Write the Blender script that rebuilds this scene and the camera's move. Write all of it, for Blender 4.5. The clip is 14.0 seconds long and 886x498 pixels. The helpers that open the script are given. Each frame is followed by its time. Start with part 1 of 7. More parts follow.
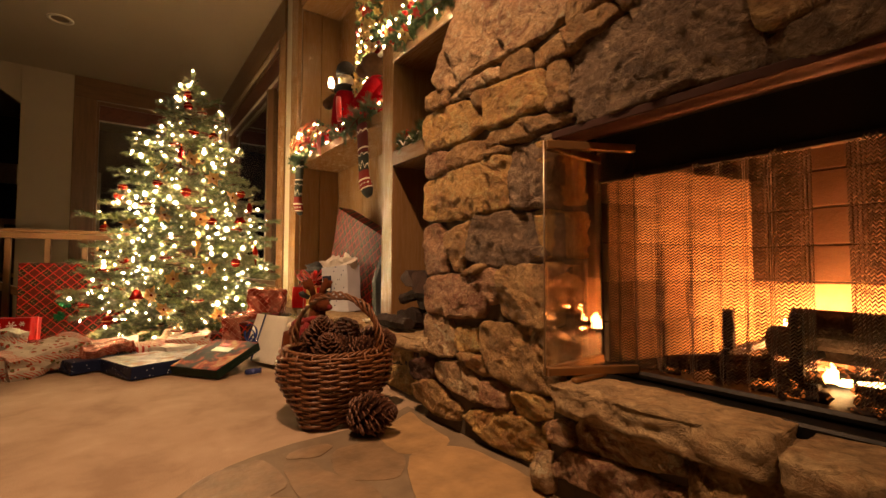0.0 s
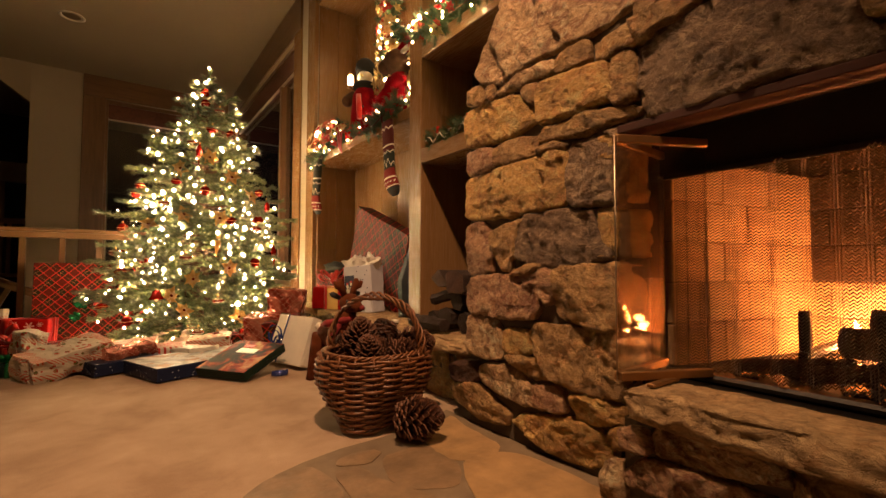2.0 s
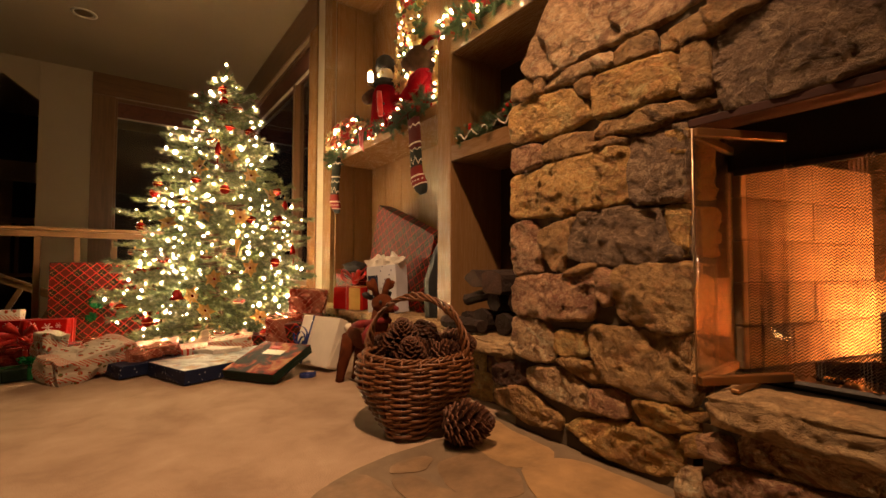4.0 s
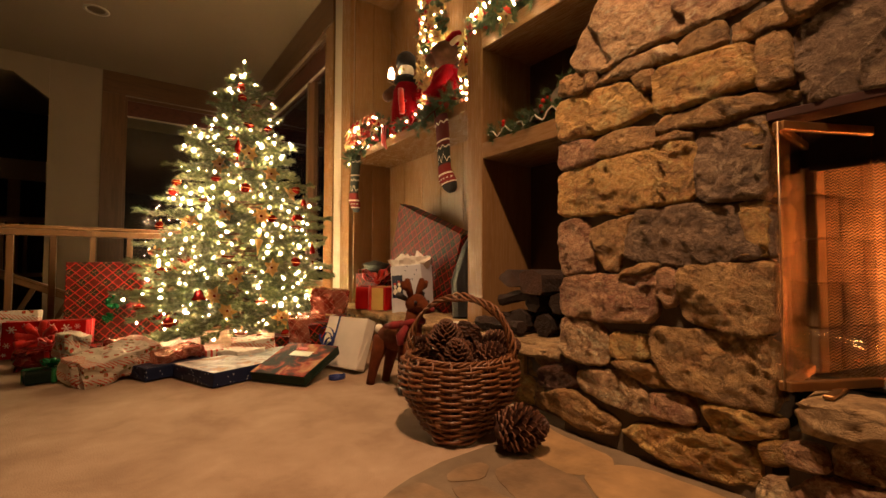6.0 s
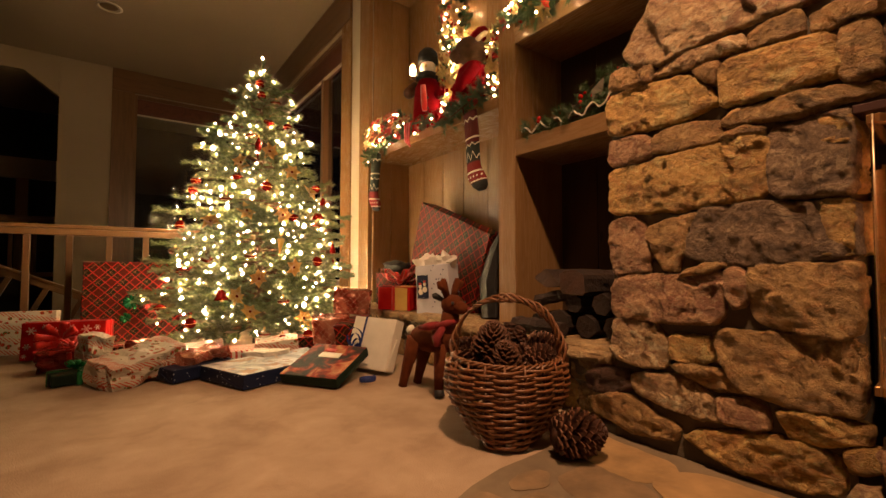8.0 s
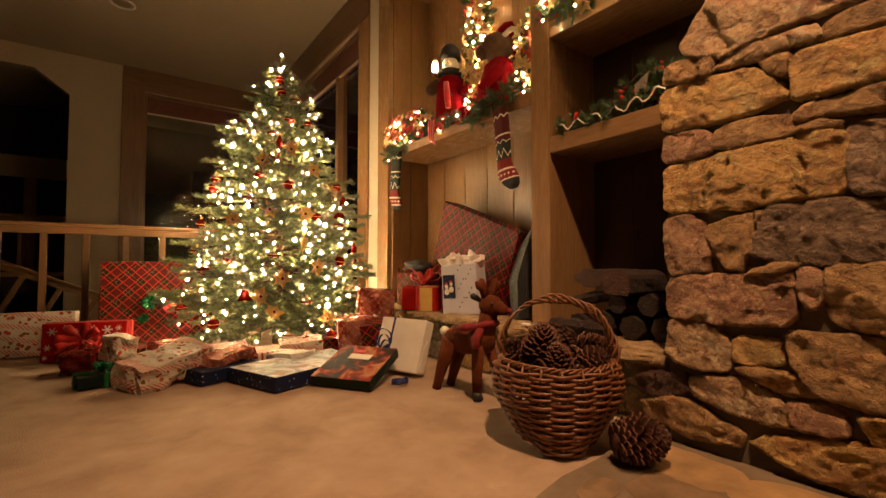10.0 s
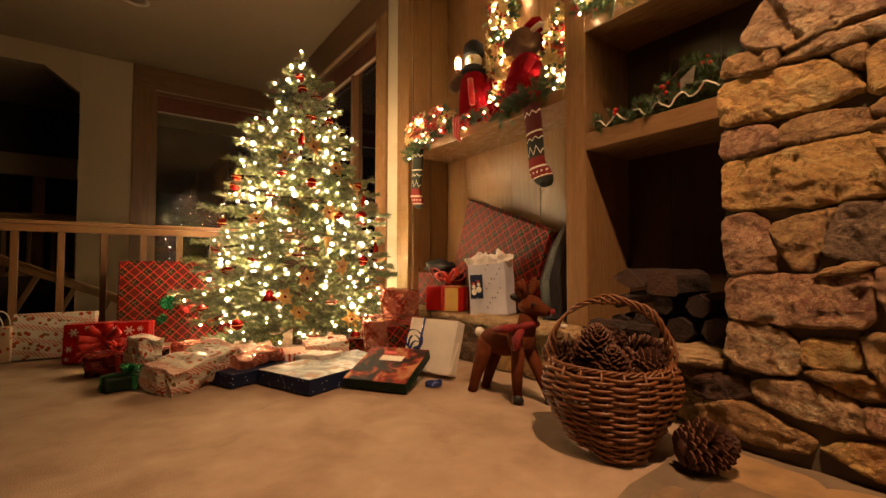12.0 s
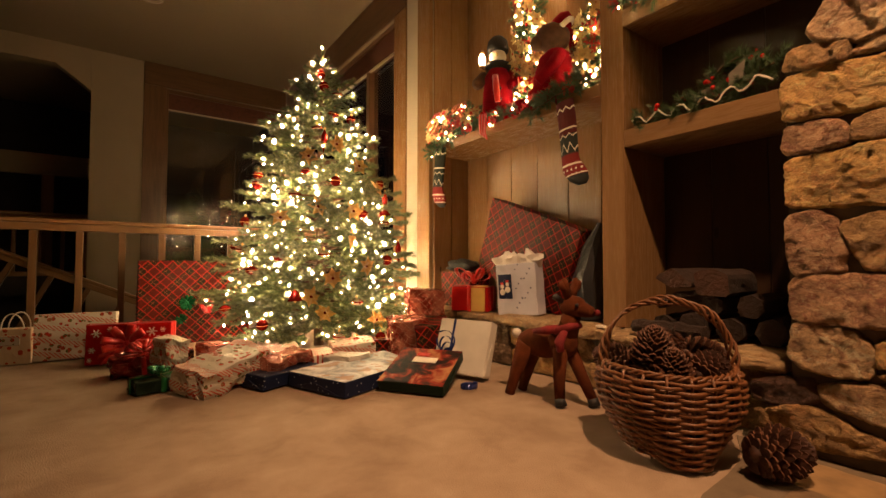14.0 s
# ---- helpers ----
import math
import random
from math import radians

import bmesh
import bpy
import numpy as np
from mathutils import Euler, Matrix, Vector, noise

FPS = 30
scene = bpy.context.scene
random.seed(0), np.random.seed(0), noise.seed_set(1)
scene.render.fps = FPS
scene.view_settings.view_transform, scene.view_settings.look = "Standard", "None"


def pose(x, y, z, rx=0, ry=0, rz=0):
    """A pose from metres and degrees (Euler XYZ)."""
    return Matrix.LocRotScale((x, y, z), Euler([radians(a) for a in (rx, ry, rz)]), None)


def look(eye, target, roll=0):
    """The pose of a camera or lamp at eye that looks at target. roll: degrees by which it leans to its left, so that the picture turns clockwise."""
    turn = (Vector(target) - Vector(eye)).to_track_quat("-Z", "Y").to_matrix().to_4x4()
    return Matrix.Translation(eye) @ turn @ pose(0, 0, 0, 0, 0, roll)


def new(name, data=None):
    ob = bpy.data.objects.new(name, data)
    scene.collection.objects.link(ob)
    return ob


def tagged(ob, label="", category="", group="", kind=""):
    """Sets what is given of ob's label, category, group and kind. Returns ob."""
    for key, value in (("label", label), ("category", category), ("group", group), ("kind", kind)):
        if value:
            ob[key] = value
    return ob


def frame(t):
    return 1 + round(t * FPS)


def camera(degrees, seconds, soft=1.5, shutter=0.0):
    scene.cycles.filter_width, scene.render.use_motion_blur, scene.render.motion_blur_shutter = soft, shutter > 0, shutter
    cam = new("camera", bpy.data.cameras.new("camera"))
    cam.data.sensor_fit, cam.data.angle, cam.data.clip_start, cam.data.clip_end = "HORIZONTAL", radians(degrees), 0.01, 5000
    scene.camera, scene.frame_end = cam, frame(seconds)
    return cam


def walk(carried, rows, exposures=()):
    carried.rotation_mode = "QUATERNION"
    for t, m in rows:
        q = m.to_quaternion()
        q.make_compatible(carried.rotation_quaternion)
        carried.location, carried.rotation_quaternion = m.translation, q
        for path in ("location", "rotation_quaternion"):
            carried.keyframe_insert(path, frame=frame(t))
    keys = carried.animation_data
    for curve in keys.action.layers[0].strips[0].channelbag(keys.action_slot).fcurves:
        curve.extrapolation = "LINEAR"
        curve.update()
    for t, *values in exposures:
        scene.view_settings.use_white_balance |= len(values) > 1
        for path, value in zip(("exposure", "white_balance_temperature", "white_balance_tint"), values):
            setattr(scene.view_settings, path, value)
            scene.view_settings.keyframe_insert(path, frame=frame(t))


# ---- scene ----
cam = camera(89.8, 14.0)
PATH = [
    (0, (-0.0649, -0.0998, 0.6203), (1.1080, 1.5176, 0.7029), 0.16),
    (0.5, (-0.0923, -0.0640, 0.6203), (1.0807, 1.5534, 0.7025), 0.15),
    (1, (-0.1197, -0.0282, 0.6203), (1.0533, 1.5893, 0.7021), 0.15),
    (1.5, (-0.1472, 0.0076, 0.6203), (1.0258, 1.6253, 0.7017), 0.14),
    (2, (-0.1747, 0.0435, 0.6204), (0.9984, 1.6613, 0.7014), 0.14),
    (2.5, (-0.2022, 0.0794, 0.6204), (0.9708, 1.6973, 0.7010), 0.14),
    (3, (-0.2297, 0.1153, 0.6205), (0.9433, 1.7333, 0.7006), 0.13),
    (5.5, (-0.3678, 0.2953, 0.6209), (0.8048, 1.9139, 0.6986), 0.11),
    (6, (-0.3955, 0.3314, 0.6210), (0.7769, 1.9501, 0.6982), 0.11),
    (6.5, (-0.4233, 0.3675, 0.6211), (0.7490, 1.9864, 0.6978), 0.10),
    (7, (-0.4510, 0.4036, 0.6212), (0.7211, 2.0226, 0.6973), 0.10),
    (7.5, (-0.4788, 0.4397, 0.6214), (0.6932, 2.0589, 0.6969), 0.10),
    (8, (-0.5066, 0.4759, 0.6215), (0.6651, 2.0953, 0.6965), 0.09),
    (10.5, (-0.6461, 0.6570, 0.6224), (0.5244, 2.2774, 0.6943), 0.07),
    (11, (-0.6740, 0.6933, 0.6226), (0.4961, 2.3139, 0.6938), 0.07),
    (11.5, (-0.7020, 0.7296, 0.6228), (0.4678, 2.3505, 0.6934), 0.07),
    (12, (-0.7301, 0.7660, 0.6231), (0.4394, 2.3870, 0.6929), 0.06),
    (12.5, (-0.7581, 0.8024, 0.6233), (0.4110, 2.4236, 0.6925), 0.06),
    (13, (-0.7862, 0.8388, 0.6235), (0.3825, 2.4603, 0.6920), 0.05),
    (13.5, (-0.8143, 0.8752, 0.6238), (0.3540, 2.4970, 0.6915), 0.05),
    (14, (-0.8424, 0.9116, 0.6240), (0.3255, 2.5337, 0.6911), 0.05),
]
walk(cam, [(t, look(eye, target, roll)) for t, eye, target, roll in PATH])

# ---- world and lights ----
CEIL = 3.35
world = bpy.data.worlds.new("night")
scene.world = world
world.use_nodes = True
world.node_tree.nodes["Background"].inputs[0].default_value = (0.35, 0.45, 0.7, 1)
world.node_tree.nodes["Background"].inputs[1].default_value = 0.0015


def lamp(name, kind, at, target, watts, colour, size=0.1, spot=None):
    data = bpy.data.lights.new(name, kind)
    data.energy, data.color = watts, colour
    if kind == "AREA":
        data.shape, data.size = "DISK", size
    else:
        data.shadow_soft_size = size
    if kind == "SPOT":
        data.spot_size, data.spot_blend = radians(spot), 0.9
    ob = new(name, data)
    ob.matrix_world = look(at, target)
    return ob


WARM = (1.0, 0.555, 0.28)
KEY, FILL, FIRE, BULB, GARLAND = 440.0, 155.0, 235.0, 800.0, 300.0
lamp("downlight_glow", "SPOT", (0.0, 0.76, CEIL - 0.03), (0.62, 1.80, 0.0), KEY, WARM, 0.06, 70)
# Fill spot added to brighten the hearth and foreground; no fixture known here.
lamp("downlight_glow", "SPOT", (0.05, -1.7, CEIL - 0.03), (0.25, -1.2, 0.0), FILL, WARM, 0.06, 130)

# ---- materials ----
class Nodes:
    """A small builder for node materials."""

    def __init__(self, name):
        self.material = bpy.data.materials.new(name)
        self.material.use_nodes = True
        self.tree = self.material.node_tree
        self.bsdf = self.tree.nodes["Principled BSDF"]
        self.place = self.add("ShaderNodeTexCoord").outputs["Object"]

    def add(self, kind, operation="", feature="", blend=""):
        node = self.tree.nodes.new(kind)
        if operation:
            node.operation = operation
        if feature:
            node.feature = feature
        if blend:
            node.data_type, node.blend_type = "RGBA", blend
        return node

    def put(self, value, socket):
        if isinstance(value, bpy.types.NodeSocket):
            self.tree.links.new(value, socket)
        elif isinstance(value, tuple) and len(value) == 3 and socket.type == "RGBA":
            socket.default_value = (*value, 1)
        else:
            socket.default_value = value

    def math(self, what, a, b=0.0, c=0.0):
        node = self.add("ShaderNodeMath", operation=what)
        for value, socket in zip((a, b, c), node.inputs):
            self.put(value, socket)
        return node.outputs[0]

    def axes(self, vector=None):
        node = self.add("ShaderNodeSeparateXYZ")
        self.put(vector or self.place, node.inputs[0])
        return node.outputs

    def mapped(self, scale=(1, 1, 1), turn=(0, 0, 0), vector=None):
        node = self.add("ShaderNodeMapping")
        self.put(vector or self.place, node.inputs[0])
        node.inputs["Scale"].default_value, node.inputs["Rotation"].default_value = scale, turn
        return node.outputs[0]

    def noise(self, scale, detail=4.0, rough=0.55, vector=None, distortion=0.0, style="FBM"):
        node = self.add("ShaderNodeTexNoise")
        node.noise_type = style
        self.put(vector or self.place, node.inputs["Vector"])
        node.inputs["Scale"].default_value, node.inputs["Detail"].default_value = scale, detail
        node.inputs["Roughness"].default_value, node.inputs["Distortion"].default_value = rough, distortion
        return node.outputs[0]

    def cells(self, scale, feature="F1", vector=None):
        node = self.add("ShaderNodeTexVoronoi", feature=feature)
        self.put(vector or self.place, node.inputs["Vector"])
        node.inputs["Scale"].default_value = scale
        return node.outputs

    def ramp(self, value, *stops):
        node = self.add("ShaderNodeValToRGB")
        self.put(value, node.inputs[0])
        elements = node.color_ramp.elements
        while len(elements) < len(stops):
            elements.new(0.5)
        for element, (at, colour) in zip(elements, stops):
            element.position, element.color = at, (*colour, 1)
        return node.outputs[0]

    def mix(self, amount, a, b, how="MIX"):
        node = self.add("ShaderNodeMix", blend=how)
        self.put(amount, node.inputs[0])
        self.put(a, node.inputs[6])
        self.put(b, node.inputs[7])
        return node.outputs[2]

    def random(self):
        return self.add("ShaderNodeObjectInfo").outputs["Random"]

    def island(self):
        return self.add("ShaderNodeNewGeometry").outputs["Random Per Island"]

    def bump(self, height, strength=0.4, distance=0.01):
        node = self.add("ShaderNodeBump")
        node.inputs["Strength"].default_value, node.inputs["Distance"].default_value = strength, distance
        self.put(height, node.inputs["Height"])
        self.put(node.outputs[0], self.bsdf.inputs["Normal"])

    def finish(self, colour, rough=0.6, metal=0.0, **more):
        self.put(colour, self.bsdf.inputs["Base Color"])
        self.put(rough, self.bsdf.inputs["Roughness"])
        self.put(metal, self.bsdf.inputs["Metallic"])
        for key, value in more.items():
            self.put(value, self.bsdf.inputs[key.replace("_", " ")])
        return self.material


def mottled(name, colour, rough=0.6, metal=0.0, spread=0.25, scale=6.0, fine=60.0, bump=0.15, distance=0.004, **more):
    """A surface of one colour with large patches, fine grain and a little relief."""
    n = Nodes(name)
    dark, light = tuple(c * (1 - spread) for c in colour), tuple(min(1, c * (1 + spread)) for c in colour)
    big = n.ramp(n.noise(scale, 3.0), (0.3, dark), (0.7, light))
    small = n.noise(fine, 4.0)
    tone = n.mix(n.math("MULTIPLY", small, 0.35), big, dark)
    n.bump(small, bump, distance)
    return n.finish(tone, n.math("MULTIPLY_ADD", small, 0.2, rough - 0.1), metal, **more)


def wood(name, light, dark, rough=0.34, along=2, scale=1.0):
    n = Nodes(name)
    stretch = [9.0 * scale] * 3
    stretch[along] = 0.7 * scale
    grain = n.noise(2.4, 6.0, 0.6, n.mapped(tuple(stretch)), 0.8)
    fine = n.noise(12.0, 3.0, 0.6, n.mapped(tuple(4 * s if i != along else s for i, s in enumerate(stretch))))
    patch = n.noise(1.3 * scale, 2.0)
    knots = n.cells(1.6 * scale, "F1", n.mapped((2.2, 2.2, 2.2) if along != 2 else (2.2, 2.2, 0.9)))[0]
    tone = n.ramp(grain, (0.30, dark), (0.55, light), (0.8, tuple(0.82 * c for c in light)))
    tone = n.mix(n.math("MULTIPLY", patch, 0.5), tone, tuple(0.72 * c for c in light))
    tone = n.mix(n.math("MULTIPLY", n.random(), 0.22), tone, dark)
    tone = n.mix(n.math("LESS_THAN", knots, 0.045), tone, tuple(0.45 * c for c in dark))
    n.bump(n.math("ADD", grain, fine), 0.12, 0.002)
    return n.finish(tone, n.math("MULTIPLY_ADD", fine, 0.25, rough - 0.12))


def stone_material(name, low, main, high, accent, scale=1.0, patch=0.5, relief=1.0):
    """Split sandstone: patches of three tones, rusty or pale flecks, thin dark cracks and fine broken grain with
    highlights in its colour.
    """
    n = Nodes(name)
    shifted = n.add("ShaderNodeVectorMath", operation="ADD")
    n.put(n.place, shifted.inputs[0])
    n.put(n.math("MULTIPLY", n.random(), 37.0), shifted.inputs[1])
    where = shifted.outputs[0]
    beds = n.noise(5.5 * scale, 8.0, 0.64, n.mapped((1, 0.9, 1.15), (0.5, 0, 0), where), 1.2)
    flecks = n.noise(12.0 * scale, 7.0, 0.66, n.mapped((1, 0.85, 1.2), (-0.5, 0, 0), where), 1.8)
    grain = n.noise(34.0 * scale, 8.0, 0.72, n.mapped((1, 0.8, 1.15), (0.6, 0, 0), where), 1.0)
    crags = n.noise(13.0 * scale, 5.0, 0.5, n.mapped((1, 0.8, 1.2), (0.6, 0, 0), where), 0.3, "RIDGED_MULTIFRACTAL")
    grit = n.noise(190.0, 3.0, 0.7, where)
    veins = n.math("ABSOLUTE", n.math("SUBTRACT", n.noise(7.0 * scale, 7.0, 0.66, n.mapped((1, 0.8, 1.25), (0.7, 0, 0), where), 0.8), 0.5))
    chips = n.math("ABSOLUTE", n.math("SUBTRACT", n.noise(21.0 * scale, 6.0, 0.66, n.mapped((1, 0.8, 1.25), (-0.5, 0, 0), where), 0.8), 0.5))
    crack = n.math("MAXIMUM", n.ramp(veins, (0.0, (1, 1, 1)), (0.028, (0, 0, 0))), n.math("MULTIPLY", n.ramp(chips, (0.0, (1, 1, 1)), (0.035, (0, 0, 0))), 0.7))
    tone = n.ramp(beds, (0.36, low), (0.45, main), (0.55, main), (0.64, high))
    tone = n.mix(n.math("MULTIPLY", n.ramp(flecks, (0.53, (0, 0, 0)), (0.60, (1, 1, 1))), patch), tone, accent)
    tone = n.mix(n.math("MULTIPLY", n.ramp(flecks, (0.34, (1, 1, 1)), (0.42, (0, 0, 0))), 0.28), tone, tuple(0.42 * c for c in low))
    tone = n.mix(n.math("MULTIPLY", n.ramp(grain, (0.36, (1, 1, 1)), (0.50, (0, 0, 0))), 0.62), tone, tuple(0.25 * c for c in main))
    # Grain peaks lightened to put facet highlights into the stone's colour.
    tone = n.mix(n.math("MULTIPLY", n.ramp(grain, (0.53, (0, 0, 0)), (0.64, (1, 1, 1))), 0.55), tone, tuple(min(0.75, 1.35 * c) for c in high))
    tone = n.mix(n.math("MULTIPLY", n.math("SUBTRACT", n.random(), 0.3), 0.25), tone, low)
    tone = n.mix(n.math("MULTIPLY", crack, 0.34 * min(1.0, 0.3 + relief)), tone, (0.075, 0.032, 0.017))
    n.bump(n.math("SUBTRACT", n.math("ADD", n.math("MULTIPLY", grain, 1.1), n.math("ADD", n.math("MULTIPLY", crags, 0.30), n.math("MULTIPLY", grit, 0.08))), n.math("MULTIPLY", crack, 0.35)), 1.0 * relief, 0.022)
    return n.finish(tone, n.math("MULTIPLY_ADD", grit, 0.25, 0.46), Specular_IOR_Level=0.35)


M_GOLDSTONE = stone_material("golden_sandstone", (0.438, 0.233, 0.083), (0.673, 0.411, 0.141), (0.680, 0.533, 0.227), (0.592, 0.257, 0.092))
M_STONE = stone_material("brown_sandstone", (0.258, 0.151, 0.072), (0.481, 0.296, 0.127), (0.598, 0.394, 0.184), (0.543, 0.253, 0.099))
M_GREYSTONE = stone_material("grey_slate_stone", (0.138, 0.088, 0.055), (0.258, 0.169, 0.106), (0.361, 0.250, 0.159), (0.624, 0.464, 0.286), patch=0.55)
M_PINKSTONE = stone_material("pink_speckled_stone", (0.349, 0.172, 0.106), (0.597, 0.343, 0.193), (0.680, 0.465, 0.286), (0.295, 0.100, 0.065), scale=1.5, patch=0.75)
M_PALESTONE = stone_material("pale_patchy_stone", (0.389, 0.220, 0.125), (0.651, 0.433, 0.234), (0.680, 0.593, 0.377), (0.297, 0.133, 0.078), patch=0.8)
M_DARKSTONE = stone_material("liver_brown_stone", (0.07, 0.033, 0.025), (0.115, 0.055, 0.038), (0.17, 0.085, 0.055), (0.055, 0.028, 0.022))
M_SLAB = stone_material("hearth_slab", (0.301, 0.195, 0.099), (0.461, 0.314, 0.163), (0.549, 0.399, 0.221), (0.406, 0.215, 0.093), scale=0.8, patch=0.5, relief=0.7)
M_MORTAR = mottled("mortar", (0.125, 0.098, 0.07), 0.9, spread=0.3, scale=9, fine=140, bump=0.6)
M_FLAG = mottled("flagstone", (0.205, 0.135, 0.076), 0.6, spread=0.35, scale=9, fine=38, bump=0.6, distance=0.006)
M_FLAG_GOLD = mottled("ochre_flagstone", (0.325, 0.205, 0.097), 0.6, spread=0.3, scale=9, fine=38, bump=0.6, distance=0.006)
M_GROUT = mottled("floor_grout", (0.175, 0.128, 0.082), 0.85, spread=0.2, scale=12, fine=150, bump=0.4)
M_WOOD = wood("honey_pine_upright", (0.29, 0.165, 0.072), (0.225, 0.12, 0.05), 0.25, along=2)
M_WOOD_Y = wood("honey_pine_length", (0.29, 0.165, 0.072), (0.225, 0.12, 0.05), 0.25, along=1)
# Same honey pine, browned to put the bay's dimness into the boards.
M_SHELF_SHADE_Y = wood("shaded_pine_length", (0.25, 0.145, 0.066), (0.185, 0.10, 0.043), 0.27, along=1)
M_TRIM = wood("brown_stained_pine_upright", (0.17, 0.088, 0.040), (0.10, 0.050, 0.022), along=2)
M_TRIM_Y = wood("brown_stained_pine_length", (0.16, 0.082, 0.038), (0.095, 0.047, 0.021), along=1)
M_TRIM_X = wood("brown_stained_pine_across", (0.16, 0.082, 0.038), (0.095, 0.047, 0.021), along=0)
# Near-black wood: shade of the recessed bay, and unseen walls that bounce little.
M_SHADE_PANEL = wood("shade_dark_panelling", (0.055, 0.030, 0.016), (0.038, 0.019, 0.010), along=2)
M_RAIL = wood("railing_pine_upright", (0.20, 0.11, 0.05), (0.135, 0.068, 0.03), along=2)
M_RAIL_X = wood("railing_pine_across", (0.24, 0.13, 0.058), (0.155, 0.078, 0.033), along=0)
M_RED_WOOD = wood("mahogany", (0.13, 0.04, 0.025), (0.06, 0.018, 0.012), along=1)
M_PAINT = mottled("cream_wall_paint", (0.31, 0.24, 0.155), 0.75, spread=0.05, scale=1.5, fine=220, bump=0.12)
M_CEIL = mottled("ceiling_paint", (0.29, 0.22, 0.14), 0.85, spread=0.05, scale=0.9, fine=120, bump=0.3, distance=0.006)
M_WHITE_TRIM = mottled("white_paint", (0.50, 0.43, 0.32), 0.35, spread=0.05, scale=4)
# Near-black colour stands for the darkness of rooms without light.
M_UNLIT = mottled("unlit_room", (0.03, 0.027, 0.024), 0.8, spread=0.2)
M_BLACK = mottled("black_iron", (0.018, 0.016, 0.015), 0.45, 0.6, spread=0.4, fine=90)
M_SOOT = mottled("sooty_steel", (0.022, 0.015, 0.012), 0.8, 0.0, spread=0.4, fine=90)
M_WIRE = mottled("sooty_wire", (0.055, 0.036, 0.024), 0.6, 0.5, spread=0.3)
M_RUST = mottled("reddened_steel", (0.05, 0.012, 0.007), 0.75, 0.0, spread=0.3, scale=14)
M_BRASS = mottled("aged_brass", (0.36, 0.20, 0.085), 0.42, 0.9, spread=0.15)
M_CHROME = mottled("steel_wire", (0.42, 0.33, 0.24), 0.35, 1.0, spread=0.1)
M_BRICK = None


def brick_material(name="firebrick", dim_soot=0.0):
    n = Nodes(name)
    black = n.noise(4.0, 4.0, 0.6)
    grit = n.noise(110.0, 3.0)
    tone = n.ramp(black, (0.3, (0.30, 0.20, 0.12)), (0.65, (0.56, 0.40, 0.24)))
    tone = n.mix(n.math("MULTIPLY", n.random(), 0.35), tone, (0.20, 0.13, 0.09))
    tone = n.mix(n.math("MULTIPLY", n.ramp(n.noise(9.0, 4.0, 0.6), (0.25, (1, 1, 1)), (0.8, (0.97, 0.97, 0.97))), dim_soot), tone, (0.016, 0.0075, 0.0045))
    n.bump(grit, 0.4, 0.003)
    return n.finish(tone, 0.9, Specular_IOR_Level=0.08)


M_BRICK = brick_material()
# Soot plus the dimness above the fire, both put into one dark tone.
M_BRICK_DIM_SOOT = brick_material("dim_sooty_firebrick", 0.86)


def carpet_material():
    n = Nodes("cut_pile_carpet")
    stains = n.noise(3.6, 5.0, 0.62, None, 0.3)
    trod = n.noise(11.0, 4.0, 0.6, None, 0.3)
    pile = n.noise(330.0, 2.0, 0.6)
    tufts = n.cells(210.0)[0]
    tone = n.ramp(stains, (0.32, (0.288, 0.196, 0.128)), (0.5, (0.400, 0.288, 0.200)), (0.68, (0.464, 0.348, 0.248)))
    tone = n.mix(n.math("MULTIPLY", n.math("SUBTRACT", trod, 0.35), 0.9), tone, (0.264, 0.180, 0.116))
    tone = n.mix(n.math("MULTIPLY", pile, 0.35), tone, (0.264, 0.180, 0.120))
    specks = n.math("LESS_THAN", n.cells(5.5)[0], 0.018)
    tone = n.mix(specks, tone, (0.080, 0.048, 0.024))
    n.bump(n.math("ADD", pile, tufts), 0.4, 0.005)
    return n.finish(tone, 0.95)


M_CARPET = carpet_material()


def glow(name, colour, strength):
    m = bpy.data.materials.new(name)
    m.use_nodes = True
    b = m.node_tree.nodes["Principled BSDF"]
    b.inputs["Base Color"].default_value = (*colour, 1)
    b.inputs["Emission Color"].default_value = (*colour, 1)
    b.inputs["Emission Strength"].default_value = strength
    return m


M_BULB = glow("lit_bulb", (1.0, 0.65, 0.325), BULB)
M_GLOBE = glow("lantern_globe", (1.0, 0.66, 0.32), 70.0)
M_SHELF_BULB = glow("lit_garland_bulb", (1.0, 0.64, 0.30), GARLAND)


def flame_material(name, strength, low, high):
    n = Nodes(name)
    heat = n.noise(22.0, 3.0)
    tone = n.ramp(heat, (0.35, low), (0.6, high))
    n.put(tone, n.bsdf.inputs["Emission Color"])
    n.put(n.math("MULTIPLY_ADD", heat, strength, 0.3 * strength), n.bsdf.inputs["Emission Strength"])
    return n.finish((0.02, 0.01, 0.01), 0.9)


M_FLAME = flame_material("flame", 20.0, (1.0, 0.32, 0.05), (1.0, 0.66, 0.26))
M_FLAME_BACK = flame_material("flame_behind", FIRE, (1.0, 0.23, 0.045), (1.0, 0.36, 0.105))


def ember_material():
    n = Nodes("embers_and_ash")
    heat = n.noise(30.0, 4.0, 0.65)
    hot = n.ramp(heat, (0.56, (0, 0, 0)), (0.72, (1.0, 0.22, 0.03)))
    n.put(hot, n.bsdf.inputs["Emission Color"])
    n.put(1.6, n.bsdf.inputs["Emission Strength"])
    n.bump(heat, 0.6, 0.01)
    return n.finish((0.05, 0.035, 0.03), 0.95)


M_EMBER = ember_material()


